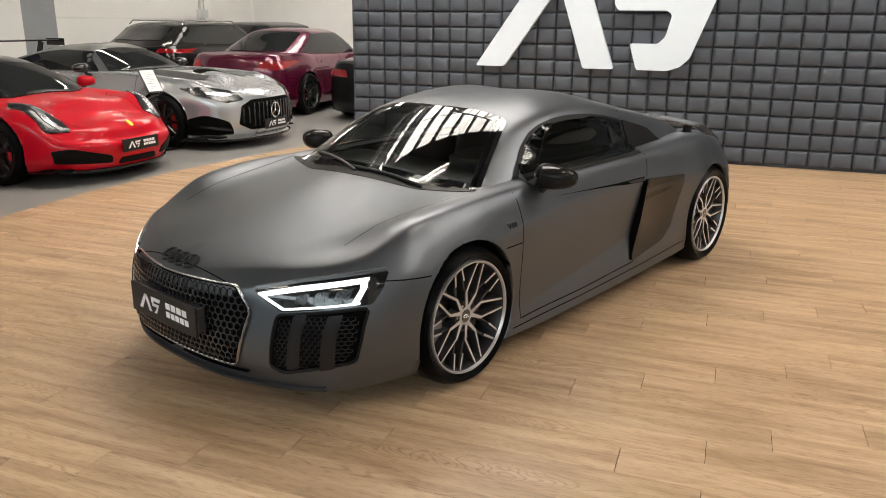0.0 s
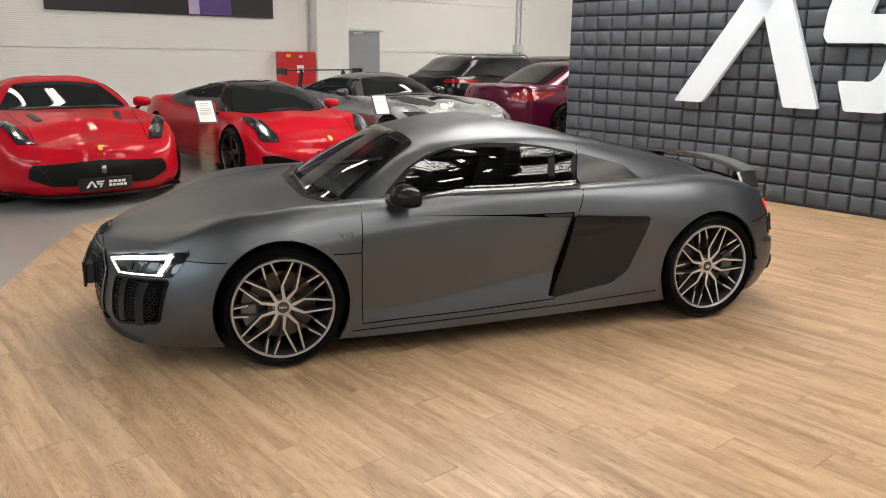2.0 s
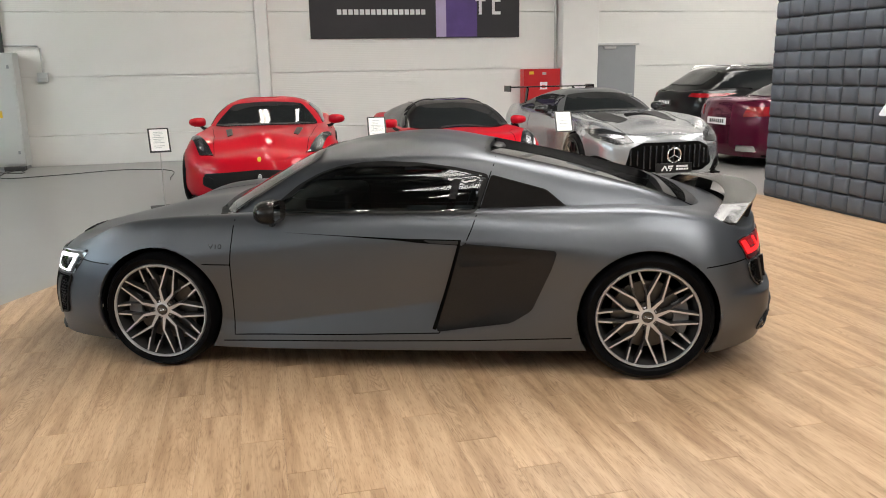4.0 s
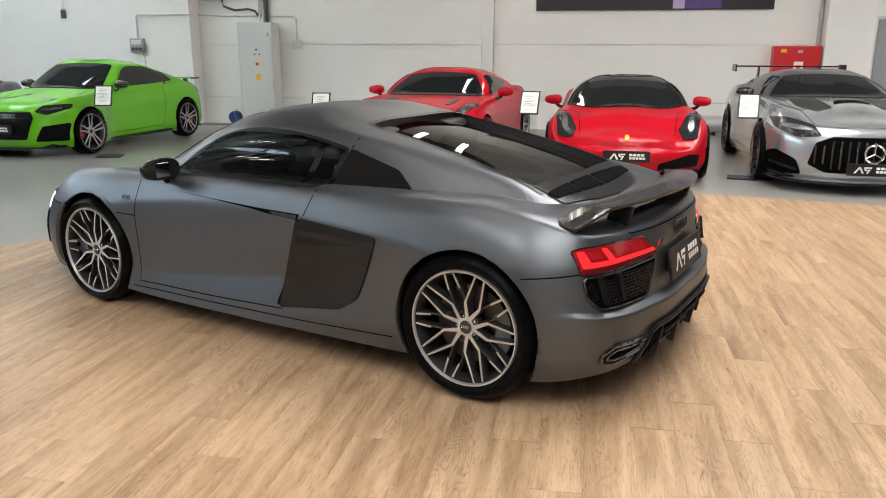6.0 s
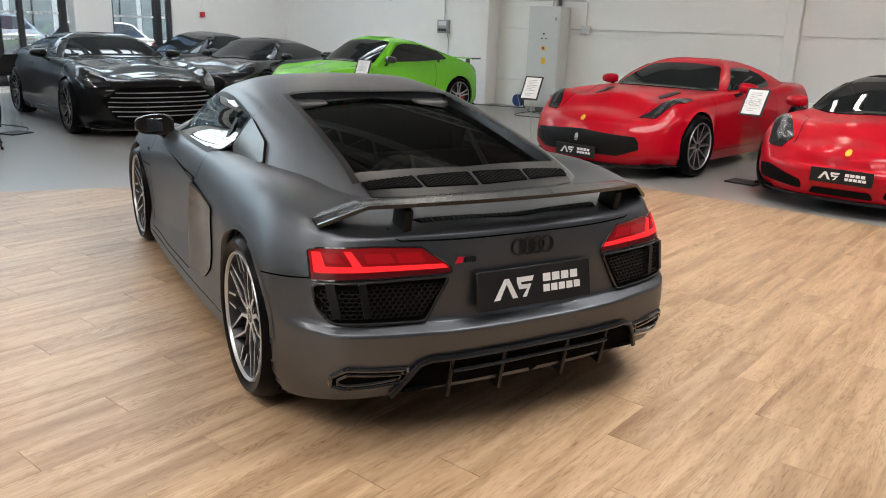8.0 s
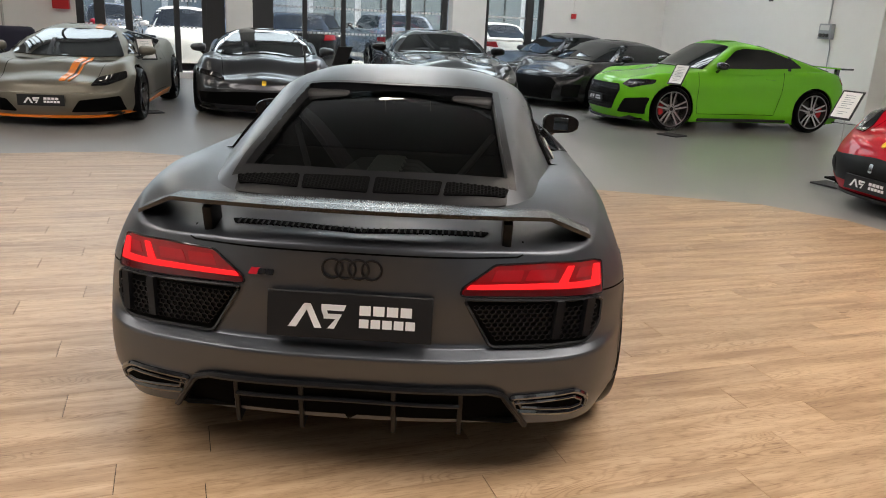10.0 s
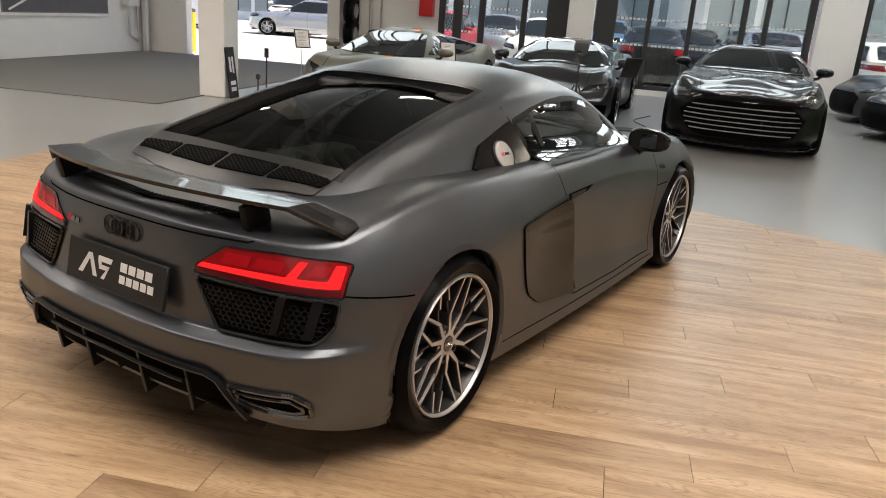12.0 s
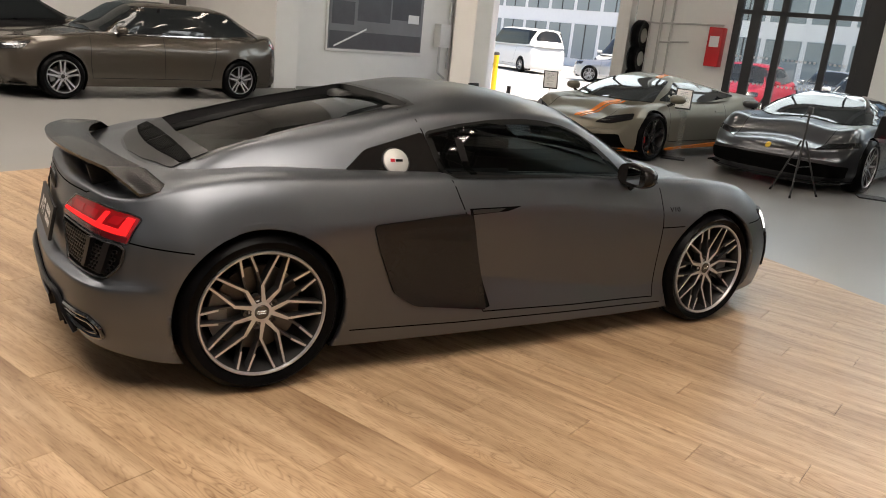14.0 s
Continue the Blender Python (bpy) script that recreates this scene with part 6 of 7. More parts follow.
    for x, z, r in ((1.325, .335, .364), (-1.325, .340, .371)):
        for axis in ("left", "right"):
            arc = [(x + r * math.cos(a), z + r * math.sin(a)) for a in (radians(6 + 168 * k / 40) for k in range(41))]
            bm = bmesh.new()
            ribbon(bm, skin, arc, axis, .022, .0025, .02)
            part("arch_lip", bm, SATIN, car)
    for x, y, r, w in ((1.325, .815, .330, .245), (-1.325, .79, .342, .30)):
        for s in (1, -1):
            wheel(car, x, s * y, r, .266, w, "lattice", s, RIM, CALIPER)
    wheel_wells(car, [(1.325, .335)], .360, .5, .89)
    wheel_wells(car, [(-1.325, .340)], .368, .5, .89)
    part("underbody", box((-1.80, -.70, .15), (2.0, .70, .17)), WELL, car)
    return car, skin


CHROME_DARK = node_material("black_chrome", (0.36, 0.36, 0.37), 0.2, 0.95)
DARK_METAL = node_material("cast_metal", (0.22, 0.22, 0.22), 0.45, 0.8)
LAMP_BASE = node_material("dark_red_lens", (0.10, 0.002, 0.004), 0.2, coat=0.3)
TAIL_RED = node_material("lit_red_cell", (0.34, 0.004, 0.008), 0.2, emit=0.10)
hero, hero_skin = coupe()


# ---- the other cars ----
def paint(name, colour, rough=0.25, metal=0.0, coat=0.55):
    return node_material(name, colour, rough if metal else 0.5, metal, spec=0.4 if metal else 0.1, coat=coat, vary=0.02, scale=3)


def plain_car(name, m, label, s, colour, extras=(), category="car", along=8, across=5, group=""):
    """A car built from its main sizes. s: see the calls; extras are pieces laid onto its skin."""
    g = dict(zn=.62, zs=.84, zb=.88, zs2=.92, zd=.95, zt=.86, zlow=.14, round=.26, wr=.345, ww=.26, rim=.262, style="five", rim_mat=RIM_BLACK, caliper=CALIPER_RED,
             roofw=.58, glass=CAR_GLASS, tub=0.83, roof_mat=None, mirrors=True, plate=None, rear_plate=False, flank=0.0, hump=0.02, dlo=None)
    g.update(s)
    car = base(name, m, label, category, group)
    xf, xr, hw, fa, ra = g["xf"], g["xr"], g["hw"], g["fa"], g["ra"]
    zn, zs, zb, zs2, zd, zt, zl, rd = (g[k] for k in ("zn", "zs", "zb", "zs2", "zd", "zt", "zlow", "round"))
    mid = (fa + ra) / 2
    X = [xf, xf - .07, xf - rd - .06, fa + .40, fa, fa - .42, mid + .3, mid - .35, ra + .42, ra, ra - .40, xr + .20, xr + .05, xr]
    Yf = [0, .50, .83, .95, 1.0, .965, .95, .955, .985, 1.0, .965, .86, .52, 0]

    def belt(zf, yk, dx, shift=0.0):
        return [(x + dx * (1 if i < 4 else -1 if i > 9 else 0), hw * y * yk, z) for i, (x, y, z) in enumerate(zip(X, Yf, zf))]
    c = lambda v: [v] * 14  # noqa: E731
    zm = zl + (zb - zl) * .42
    zu = zl + (zb - zl) * .70
    B = [
        belt(c(zl), .93, -.06),
        belt(c(zl + .12), .985, -.005),
        belt(c(zm), .985 - g["flank"], 0),
        belt([zn - .10, zn - .08, zn - .05, zu, zu, zu, zu + .02, zu + .02, zu, zu, zu, zt - .14, zt - .15, zt - .16], .975, -.02),
        belt([zn, zn + .02, zn + .06, zs - .03, zs, (zs + zb) / 2, zb, zb, zb + .01, zs2, zs2 - .01, zt + .03, zt, zt], .865, -.06),
        [(X[i] - (.10 if i < 4 else 0) + (.08 if i > 9 else 0), hw * y * .58, z) for i, (y, z) in enumerate(zip(Yf, [zn + .04, zn + .06, zn + .09, zs - .05, zs - .03, zb, zb + .01, zb + .01, zd - .01, zd, zd - .01, zt + .06, zt + .03, zt + .03]))],
        [(X[i] - (.17 if i < 4 else 0) + (.13 if i > 9 else 0), 0, z) for i, z in enumerate([zn + .07, zn + .09, zn + .13, zs - .03 + g["hump"], zs + g["hump"], zb + .02, zb + .02, zb + .02, zd, zd + .01, zd, zt + .07, zt + .05, zt + .05])],
    ]
    c0, c1, c2, c3, zr, rw = (g[k] for k in ("c0", "c1", "c2", "c3", "zr", "roofw"))
    tub = g["tub"] * hw
    def cab(fx, fy, z, y):
        out = []
        a0, b0 = fx
        n = 11
        for i in range(n):
            f = (0, .025, .09, .22, .38, .54, .70, .83, .92, .978, 1)[i]
            x = a0 + (b0 - a0) * f
            k = (0, .66, .955, .99, 1.0, 1.0, .995, .98, .94, .66, 0)[i]
            out.append((x, y * k, z[0] + (z[1] - z[0]) * f if len(z) == 2 else z[i]))
        return out
    lo = zb - .06
    zmid = lo + (zr - lo) * .52
    xm0, xm1 = c0 + (c1 - c0) * .55, c3 + (c2 - c3) * .55
    xk0, xk1 = c0 + (c1 - c0) * .93, c3 + (c2 - c3) * .93
    K = [
        cab((c0 + .05, c3 - .08), 0, (lo, lo + (zd - zb)), tub),
        cab((xm0, xm1), 0, (zmid, zmid + (zd - zb) * .4), tub * .55 + rw * .45),
        cab((xk0, xk1), 0, (zr - .085, zr - .075), rw),
        cab((c1 - .12, c2 + .16), 0, (zr - .022, zr - .022), rw * .72),
        [(x, 0, zr - .004 * abs(i - 5)) for i, (x, _, _) in enumerate(cab((c1 - .35, c2 + .40), 0, (zr, zr), 0))],
    ]
    body, cabin = bmesh.new(), bmesh.new()
    shell_mesh(body, belt_shell(B, along, across, (0, .3, 0, .3, .1, 0, 0)))
    shell_mesh(cabin, belt_shell(K, along, across, (0, 0, .3, 0, 0)))
    whole = bmesh.new()
    for some in (body, cabin):
        me = bpy.data.meshes.new("tmp")
        some.to_mesh(me)
        whole.from_mesh(me)
        bpy.data.meshes.remove(me)
    skin = Skin(whole)
    whole.free()
    wr = g["wr"]
    for ax in (fa, ra):
        cut_arch(body, ax, wr, wr + .035)
    part("body", body, colour, car)
    part("cabin_shell", cabin, g["roof_mat"] or colour, car)

    side = g["dlo"] or [(c0 - .32, zb + .015), (c0 + (c3 - c0) * .5, zb + .015), (c3 + .45, zb + .03 + (zd - zb) * .6), (c2 + .02, zr - .115), ((c1 + c2) / 2, zr - .085), (c1 + .06, zr - .10)]
    side = rounded(side, .05)
    for axis in ("left", "right"):
        part("side_window", pane(skin, side, axis, .009, .014, .06), g["glass"], car)
    if g.get("pillar"):
        for axis in ("left", "right"):
            bm = bmesh.new()
            for x in g["pillar"]:
                ribbon(bm, skin, [(x, zb + .02), (x - .05, zr - .10)], axis, .06, .007)
            part("window_pillar", bm, g.get("pillar_mat") or FRIT, car)
    wy = tub * .86
    part("windscreen", pane(skin, rounded([(c0 - .03, 0), (c0 - .07, wy * .6), (c0 - .22, wy), (c1 + .05, rw * .85), (c1 + .01, 0), (c1 + .05, -rw * .85), (c0 - .22, -wy), (c0 - .07, -wy * .6)], .05), "top", .012, .016, .06), g["glass"], car)
    part("rear_window", pane(skin, rounded([(c3 + .10, 0), (c3 + .14, wy * .6), (c3 + .22, wy * .82), (c2 - .06, rw * .8), (c2 - .03, 0), (c2 - .06, -rw * .8), (c3 + .22, -wy * .82), (c3 + .14, -wy * .6)], .05), "top", .012, .016, .06), g["glass"], car)
    gap = []
    for axis in ("left", "right"):
        d0, d1 = fa - .44, g.get("door_rear", ra + .62)
        gap += [(axis, [(d0, zb - .02), (d0 + .02, zm), (d0 + .0, zl + .13), (d1 + .08, zl + .13), (d1, zm + .1), (d1 - .06, zb)])]
        if g.get("door_mid"):
            gap += [(axis, [(g["door_mid"], zl + .13), (g["door_mid"], zb)])]
    gap += [("top", [(xf - .28, .55 * hw), (fa, .62 * hw), (c0 + .12, .70 * hw)]), ("top", [(xf - .28, -.55 * hw), (fa, -.62 * hw), (c0 + .12, -.70 * hw)])]
    part("panel_gap", gaps(skin, gap, .007), GAP, car)
    for axis in ("left", "right"):
        part("door_handle", pane(skin, rounded([(g.get("door_rear", ra + .62) + .10, zb - .10), (g.get("door_rear", ra + .62) + .27, zb - .10), (g.get("door_rear", ra + .62) + .27, zb - .12), (g.get("door_rear", ra + .62) + .10, zb - .125)], .008), axis, .012, .02, .05), g.get("handle_mat") or colour, car)
    # Inlets among these are near-black sheets that paint an opening's depth.
    for item in extras:
        nm, axis, poly, mat = item[:4]
        off = item[4] if len(item) > 4 else .006
        both = item[5] if len(item) > 5 else True
        if axis == "comb":
            part(nm, honeycomb(skin, poly, "front", .06, .22, .012), mat, car)
            continue
        jobs = [(axis, poly)]
        if both:
            if axis in ("left", "right"):
                jobs.append(("right" if axis == "left" else "left", poly))
            else:
                k = 1 if axis == "top" else 0
                jobs.append((axis, [((a, -b) if k else (-a, b)) for a, b in poly][::-1]))
        for ax, po in jobs:
            piece = part(nm, pane(skin, rounded(po, .02, 2), ax, off + .005, .018, .045), mat, car)
            if mat is HEADLAMP:
                ca, cb = sum(q[0] for q in po) / len(po), sum(q[1] for q in po) / len(po)
                part("reflector", pane(skin, rounded([(ca + (q[0] - ca) * .60, cb + (q[1] - cb) * .30) for q in po], .01, 2), ax, off + .009, .006, .045), REFLECTOR, piece)
    for x, y in ((fa, hw - g["ww"] / 2 - .005), (ra, hw - g["ww"] / 2 - .005)):
        for sd in (1, -1):
            wheel(car, x, sd * y, wr, g["rim"], g["ww"], g["style"], sd, g["rim_mat"], g["caliper"], g.get("rim_face"))
    wheel_wells(car, [(fa, wr), (ra, wr)], wr + .04, hw - .42, hw - .06)
    part("underbody", box((xr + .25, -hw * .86, zl + .02), (xf - .25, hw * .86, zl + .04)), WELL, car)
    if g["mirrors"]:
        for sd in (1, -1):
            door_mirror(car, c0 - .42, sd * (hw - .02), zb + .065, sd, g.get("mirror_mat") or colour, 1.0)
    if g["plate"]:
        x, z, tilt = g["plate"]
        dealer_plate(car, (x, 0, z), .52, .13, 0, tilt)
    if g["rear_plate"]:
        x, z = g["rear_plate"]
        plate = part("number_plate", box((x - .01, -.26, z - .055), (x, .26, z + .055), .003), g.get("rear_plate_mat") or PLATE, car)
        bm = bmesh.new()
        for k in range(7):
            add_box(bm, (x - .013, -.2 + k * .058, z - .03), (x - .0105, -.2 + k * .058 + .04, z + .03))
        tagged(part("plate_text", bm, WHITE_PRINT if not g.get("rear_plate_mat") else INK, plate), kind="stuff")
    return car, skin


def at(u, v, heading):
    return HALL @ pose(u, v, 0, 0, 0, heading)


RED = paint("red_car_paint", (0.45, 0.001, 0.012), 0.24, coat=0.5)
SILVER = paint("silver_car_paint", (0.42, 0.435, 0.455), 0.26, 0.7)
GREEN = paint("green_car_paint", (0.135, 0.50, 0.014), 0.22, coat=0.8)
BLACK = paint("black_car_paint", (0.002, 0.002, 0.0024), 0.16, 0.0, 0.6)
GREY = paint("grey_car_paint", (0.078, 0.081, 0.088), 0.28, 0.75, 0.35)
KHAKI = paint("matt_khaki_paint", (0.19, 0.175, 0.14), 0.42, 0.55, 0.0)
BROWN = paint("brown_car_paint", (0.075, 0.062, 0.050), 0.24, 0.5)
PURPLE = paint("plum_car_paint", (0.10, 0.006, 0.028), 0.22, 0.35)
DARK = paint("anthracite_car_paint", (0.022, 0.023, 0.026), 0.26, 0.4, 0.4)
ORANGE = paint("orange_stripe", (0.72, 0.19, 0.02), 0.35)

# red front-engined coupe
s812 = dict(xf=2.34, xr=-2.30, hw=.985, fa=1.36, ra=-1.36, zn=.60, zs=.86, zb=.90, zs2=.95, zd=.97, zt=.90, zr=1.275, c0=.72, c1=-.02, c2=-.70, c3=-1.65, roofw=.56,
            wr=.35, style="ten", rim_mat=RIM_SILVER, plate=(2.37, .27, 0), caliper=YELLOW_BADGE, hump=.05,
            dlo=[(.40, .925), (-.50, .935), (-.78, .955), (-.66, 1.08), (-.38, 1.175), (.0, 1.17)])
car812, sk = plain_car("sports_car", at(.74, -6.83, 85), "glossy red front-engined sports coupe with long bonnet", s812, RED, (
    ("grille", "front", [(-.68, .34), (-.64, .47), (0, .51), (.64, .47), (.68, .34), (.48, .26), (-.48, .26)], MESH_BLACK, .006, False),
    ("headlight", "top", [(2.02, .55), (1.82, .62), (1.42, .86), (1.60, .86), (1.95, .72)], HEADLAMP, .006),
    ("front_splitter", "front", [(-.90, .13), (-.90, .17), (.90, .17), (.90, .13)], CARBON, .02, False),
    ("badge", "front", [(-.022, .60), (.022, .60), (.022, .645), (-.022, .645)], YELLOW_BADGE, .008, False),
    ("emblem", "front", [(-.025, .38), (.025, .38), (.02, .455), (-.02, .455)], CHROME, .012, False),
    ("grille_fin", "front", [(.50, .30), (.54, .42), (.66, .44), (.67, .36)], MESH_BLACK, .012),
    ("bonnet_vent", "top", [(1.0, .42), (1.35, .38), (1.40, .44), (1.02, .50)], TRIM, .004)), along=9, across=6)

# red mid-engined coupe with a black roof
s458 = dict(xf=2.28, xr=-2.22, hw=.97, fa=1.325, ra=-1.325, zn=.53, zs=.80, zb=.83, zs2=.92, zd=.95, zt=.86, zr=1.205, c0=1.12, c1=.30, c2=-.38, c3=-1.6, roofw=.55,
            wr=.34, style="five", rim_mat=RIM_BLACK, roof_mat=QUARTER_BLACK, plate=(2.31, .37, 0), dlo=[(.78, .855), (-.05, .865), (-.46, .90), (-.34, 1.05), (.02, 1.105), (.30, 1.10)])
plain_car("sports_car", at(-1.85, -6.70, 89), "glossy red mid-engined sports coupe with black roof", s458, RED, (
    ("air_inlet", "front", [(.34, .215), (.80, .245), (.82, .37), (.70, .385), (.36, .29)], VENT_BLACK, .006),
    ("roof_panel", "top", [(.42, .47), (.36, .50), (-.36, .49), (-.46, .42), (-.46, -.42), (-.36, -.49), (.36, -.50), (.42, -.47)], GLOSS_BLACK, .002, False),
    ("lower_grille", "front", [(-.27, .19), (.27, .19), (.24, .25), (-.24, .25)], VENT_BLACK, .006, False),
    ("headlight", "top", [(2.02, .62), (1.85, .58), (1.42, .80), (1.50, .86), (1.88, .80)], HEADLAMP, .006),
    ("front_splitter", "front", [(-.88, .13), (-.88, .165), (.88, .165), (.88, .13)], CARBON, .02, False),
    ("badge", "front", [(-.025, .54), (.025, .54), (.025, .59), (-.025, .59)], YELLOW_BADGE, .008, False)) , along=9, across=6)

# silver long-bonnet coupe with a big wing
samg = dict(xf=2.36, xr=-2.38, hw=1.01, fa=1.315, ra=-1.315, zn=.68, zs=.90, zb=.93, zs2=1.0, zd=1.0, zt=.95, zr=1.285, c0=.50, c1=-.22, c2=-.92, c3=-1.95, roofw=.57,
            wr=.355, style="ten", rim_mat=RIM_BLACK, roof_mat=paint("grey_roof_paint", (.16, .165, .17), .3, .6), mirror_mat=GLOSS_BLACK, plate=(2.40, .30, 0), hump=.05, round=.22)
amg, sk = plain_car("sports_car", at(-4.41, -6.74, 89), "silver sports coupe with black bonnet stripes and a high rear wing", samg, SILVER, (
    ("grille", "front", [(-.62, .33), (-.56, .56), (-.40, .63), (.40, .63), (.56, .56), (.62, .33), (.45, .25), (-.45, .25)], GAP, .006, False),
    ("headlight", "front", [(.50, .635), (.57, .735), (.80, .80), (.925, .785), (.905, .685), (.72, .605)], HEADLAMP, .008),
    ("front_splitter", "front", [(-.96, .12), (-.96, .16), (.96, .16), (.96, .12)], CARBON, .05, False),
    ("air_inlet", "front", [(.66, .21), (.73, .37), (.90, .46), (.955, .40), (.95, .21)], GAP, .006),
    ("inlet_fin", "front", [(.70, .28), (.92, .33), (.92, .30), (.71, .255)], CARBON, .02),
    ("bonnet_stripe", "top", [(.75, .28), (1.55, .26), (1.62, .44), (1.1, .58), (.75, .58)], TRIM, .003),
    ("bonnet_vent", "top", [(1.20, -.16), (1.36, -.20), (1.36, .20), (1.20, .16)], GAP, .005, False)), along=9, across=6)
for k in range(15):
    y = -.56 + k * .08
    h = .15 - .0 if abs(y) < .42 else .10
    p, n = sk.at("front", y, .44)
    part("grille_bar", box((p.x - .01, y - .012, .44 - h), (p.x + .022, y + .012, .44 + h), .005), GLOSS_BLACK if k % 2 else DARK, amg)
star = lathe([(.085, .0), (.095, .006), (.105, 0)], 28, "y")
p, n = sk.at("front", 0, .47)
part("emblem_ring", moved(star, pose(p.x + .035, 0, .47, 0, 0, 90)), CHROME, amg)
for k in range(3):
    a = math.pi / 2 + k * 2 * math.pi / 3
    part("emblem_arm", tube([(p.x + .035, 0, .47), (p.x + .035, .09 * math.cos(a), .47 + .09 * math.sin(a))], .007), CHROME, amg)
wing = bmesh.new()
add_box(wing, (-2.42, -.80, 1.27), (-2.12, .80, 1.292), .01, 2)
part("rear_wing", wing, CARBON, amg)
for y in (-.45, .45):
    part("wing_strut", moved(box((-.05, -.012, -.28), (.05, .012, .06), .004), pose(-2.2, y, 1.21, 0, 20, 0)), CARBON, amg)
for y in (-.81, .81):
    part("wing_endplate", box((-2.45, y - .01, 1.20), (-2.08, y + .01, 1.31), .004), CARBON, amg)

# green compact coupe
stt = dict(xf=2.08, xr=-2.06, hw=.91, fa=1.2525, ra=-1.2525, zn=.70, zs=.86, zb=.93, zs2=.95, zd=.95, zt=.87, tub=.88, zr=1.37, c0=.92, c1=.14, c2=-.30, c3=-1.92, roofw=.62, wr=.335, dlo=[(.50, .955), (-.3, .965), (-1.02, 1.0), (-.85, 1.12), (-.40, 1.245), (0, 1.26), (.16, 1.22)],
           ww=.245, style="five_double", rim_mat=RIM_BLACK, rim_face=RIM_SILVER, mirror_mat=GLOSS_BLACK, plate=(2.12, .42, 0), round=.2, pillar=(-.78,), pillar_mat=FRIT)
tt, sk = plain_car("sports_car", at(6.74, -7.22, 85.5), "bright green compact sports coupe with small rear wing", stt, GREEN, (
    ("grille", "front", [(-.42, .28), (-.52, .58), (-.48, .66), (.48, .66), (.52, .58), (.42, .28)], VENT_BLACK, .006, False),
    ("headlight", "front", [(.52, .66), (.58, .74), (.84, .76), (.86, .70), (.68, .62)], HEADLAMP, .008),
    ("air_inlet", "front", [(.52, .25), (.84, .25), (.86, .50), (.62, .46)], VENT_BLACK, .006),
    ("front_splitter", "front", [(-.80, .13), (-.80, .17), (.80, .17), (.80, .13)], TRIM, .03, False),
    ("tail_lamp", "left", [(-1.78, .86), (-2.0, .86), (-1.98, .74), (-1.82, .76)], TAIL_LAMP, .006),
    ("sill_trim", "left", [(.78, .20), (-.80, .20), (-.80, .16), (.78, .16)], TRIM, .012)), along=9, across=6)
part("grille_mesh", honeycomb(sk, [(-.40, .30), (-.48, .58), (-.46, .64), (.46, .64), (.48, .58), (.40, .30)], "front", .05, .2, .012), GLOSS_BLACK, tt)
part("rear_wing", box((-2.10, -.56, .995), (-1.92, .56, 1.016), .01, 2), GREEN, tt)
for y in (-.59, .59):
    part("wing_tip", box((-2.13, y - .03, .99), (-1.92, y + .03, 1.022), .01, 2), GLOSS_BLACK, tt)
for y in (-.4, .4):
    part("wing_strut", box((-2.03, y - .03, .86), (-1.96, y + .03, 1.0), .006), GLOSS_BLACK, tt)

# black grand tourer
sdb = dict(xf=2.37, xr=-2.34, hw=.99, fa=1.40, ra=-1.40, zn=.70, zs=.90, zb=.94, zs2=.99, zd=1.0, zt=.93, zr=1.295, c0=.66, c1=-.06, c2=-.80, c3=-1.85, roofw=.56, wr=.36,
           style="ten", rim_mat=RIM_BLACK, plate=False, hump=.04)
db, sk = plain_car("sports_car", at(8.27, -2.87, 170), "glossy black grand tourer with a wide slatted grille", sdb, BLACK, (
    ("grille", "front", [(-.62, .28), (-.74, .50), (-.52, .66), (.52, .66), (.74, .50), (.62, .28), (.45, .22), (-.45, .22)], GAP, .006, False),
    ("headlight", "front", [(.62, .66), (.66, .76), (.84, .82), (.92, .74), (.84, .64)], HEADLAMP, .008),
    ("front_splitter", "front", [(-.92, .13), (-.92, .16), (.92, .16), (.92, .13)], GLOSS_BLACK, .05, False),
    ("bonnet_vent", "top", [(1.0, .30), (1.3, .27), (1.32, .34), (1.02, .40)], TRIM, .004)), along=9, across=6)
for k in range(6):
    z = .30 + k * .058
    w = .56 + .12 * math.sin((k + .5) / 6 * math.pi)
    line = [(y * w / 8, z) for y in range(-8, 9)]
    part("grille_slat", bead(sk, line, "front", .007, .016), RIM_SILVER, db)
part("number_plate", box((2.36, -.26, .33), (2.375, .26, .45), .003), PLATE, db)
part("badge", moved(box((-.004, -.09, -.012), (.004, .09, .012), .004), pose(sk.at("front", 0, .76)[0].x + .004, 0, .76)), CHROME, db)

# grey hybrid supercar
ssf = dict(xf=2.34, xr=-2.30, hw=.985, fa=1.325, ra=-1.325, zn=.50, zs=.82, zb=.83, zs2=.93, zd=.95, zt=.86, zr=1.19, c0=1.20, c1=.32, c2=-.30, c3=-1.55, roofw=.54, wr=.345,
           style="ten", rim_mat=RIM_SIDE, roof_mat=GLOSS_BLACK, rim_face=RIM_SILVER)
sf, sk = plain_car("sports_car", at(9.1, -.16, 174), "dark silver-grey low supercar with wide front intake", ssf, GREY, (
    ("air_inlet", "front", [(-.86, .22), (-.88, .36), (-.4, .40), (.4, .40), (.88, .36), (.86, .22)], GAP, .006, False),
    ("headlight", "front", [(.52, .53), (.60, .60), (.90, .66), (.92, .60)], FRIT, .008),
    ("front_splitter", "front", [(-.92, .13), (-.92, .17), (.92, .17), (.92, .13)], CARBON, .04, False),
    ("badge", "front", [(-.03, .48), (.03, .48), (.03, .54), (-.03, .54)], YELLOW_BADGE, .006, False)), along=9, across=6)

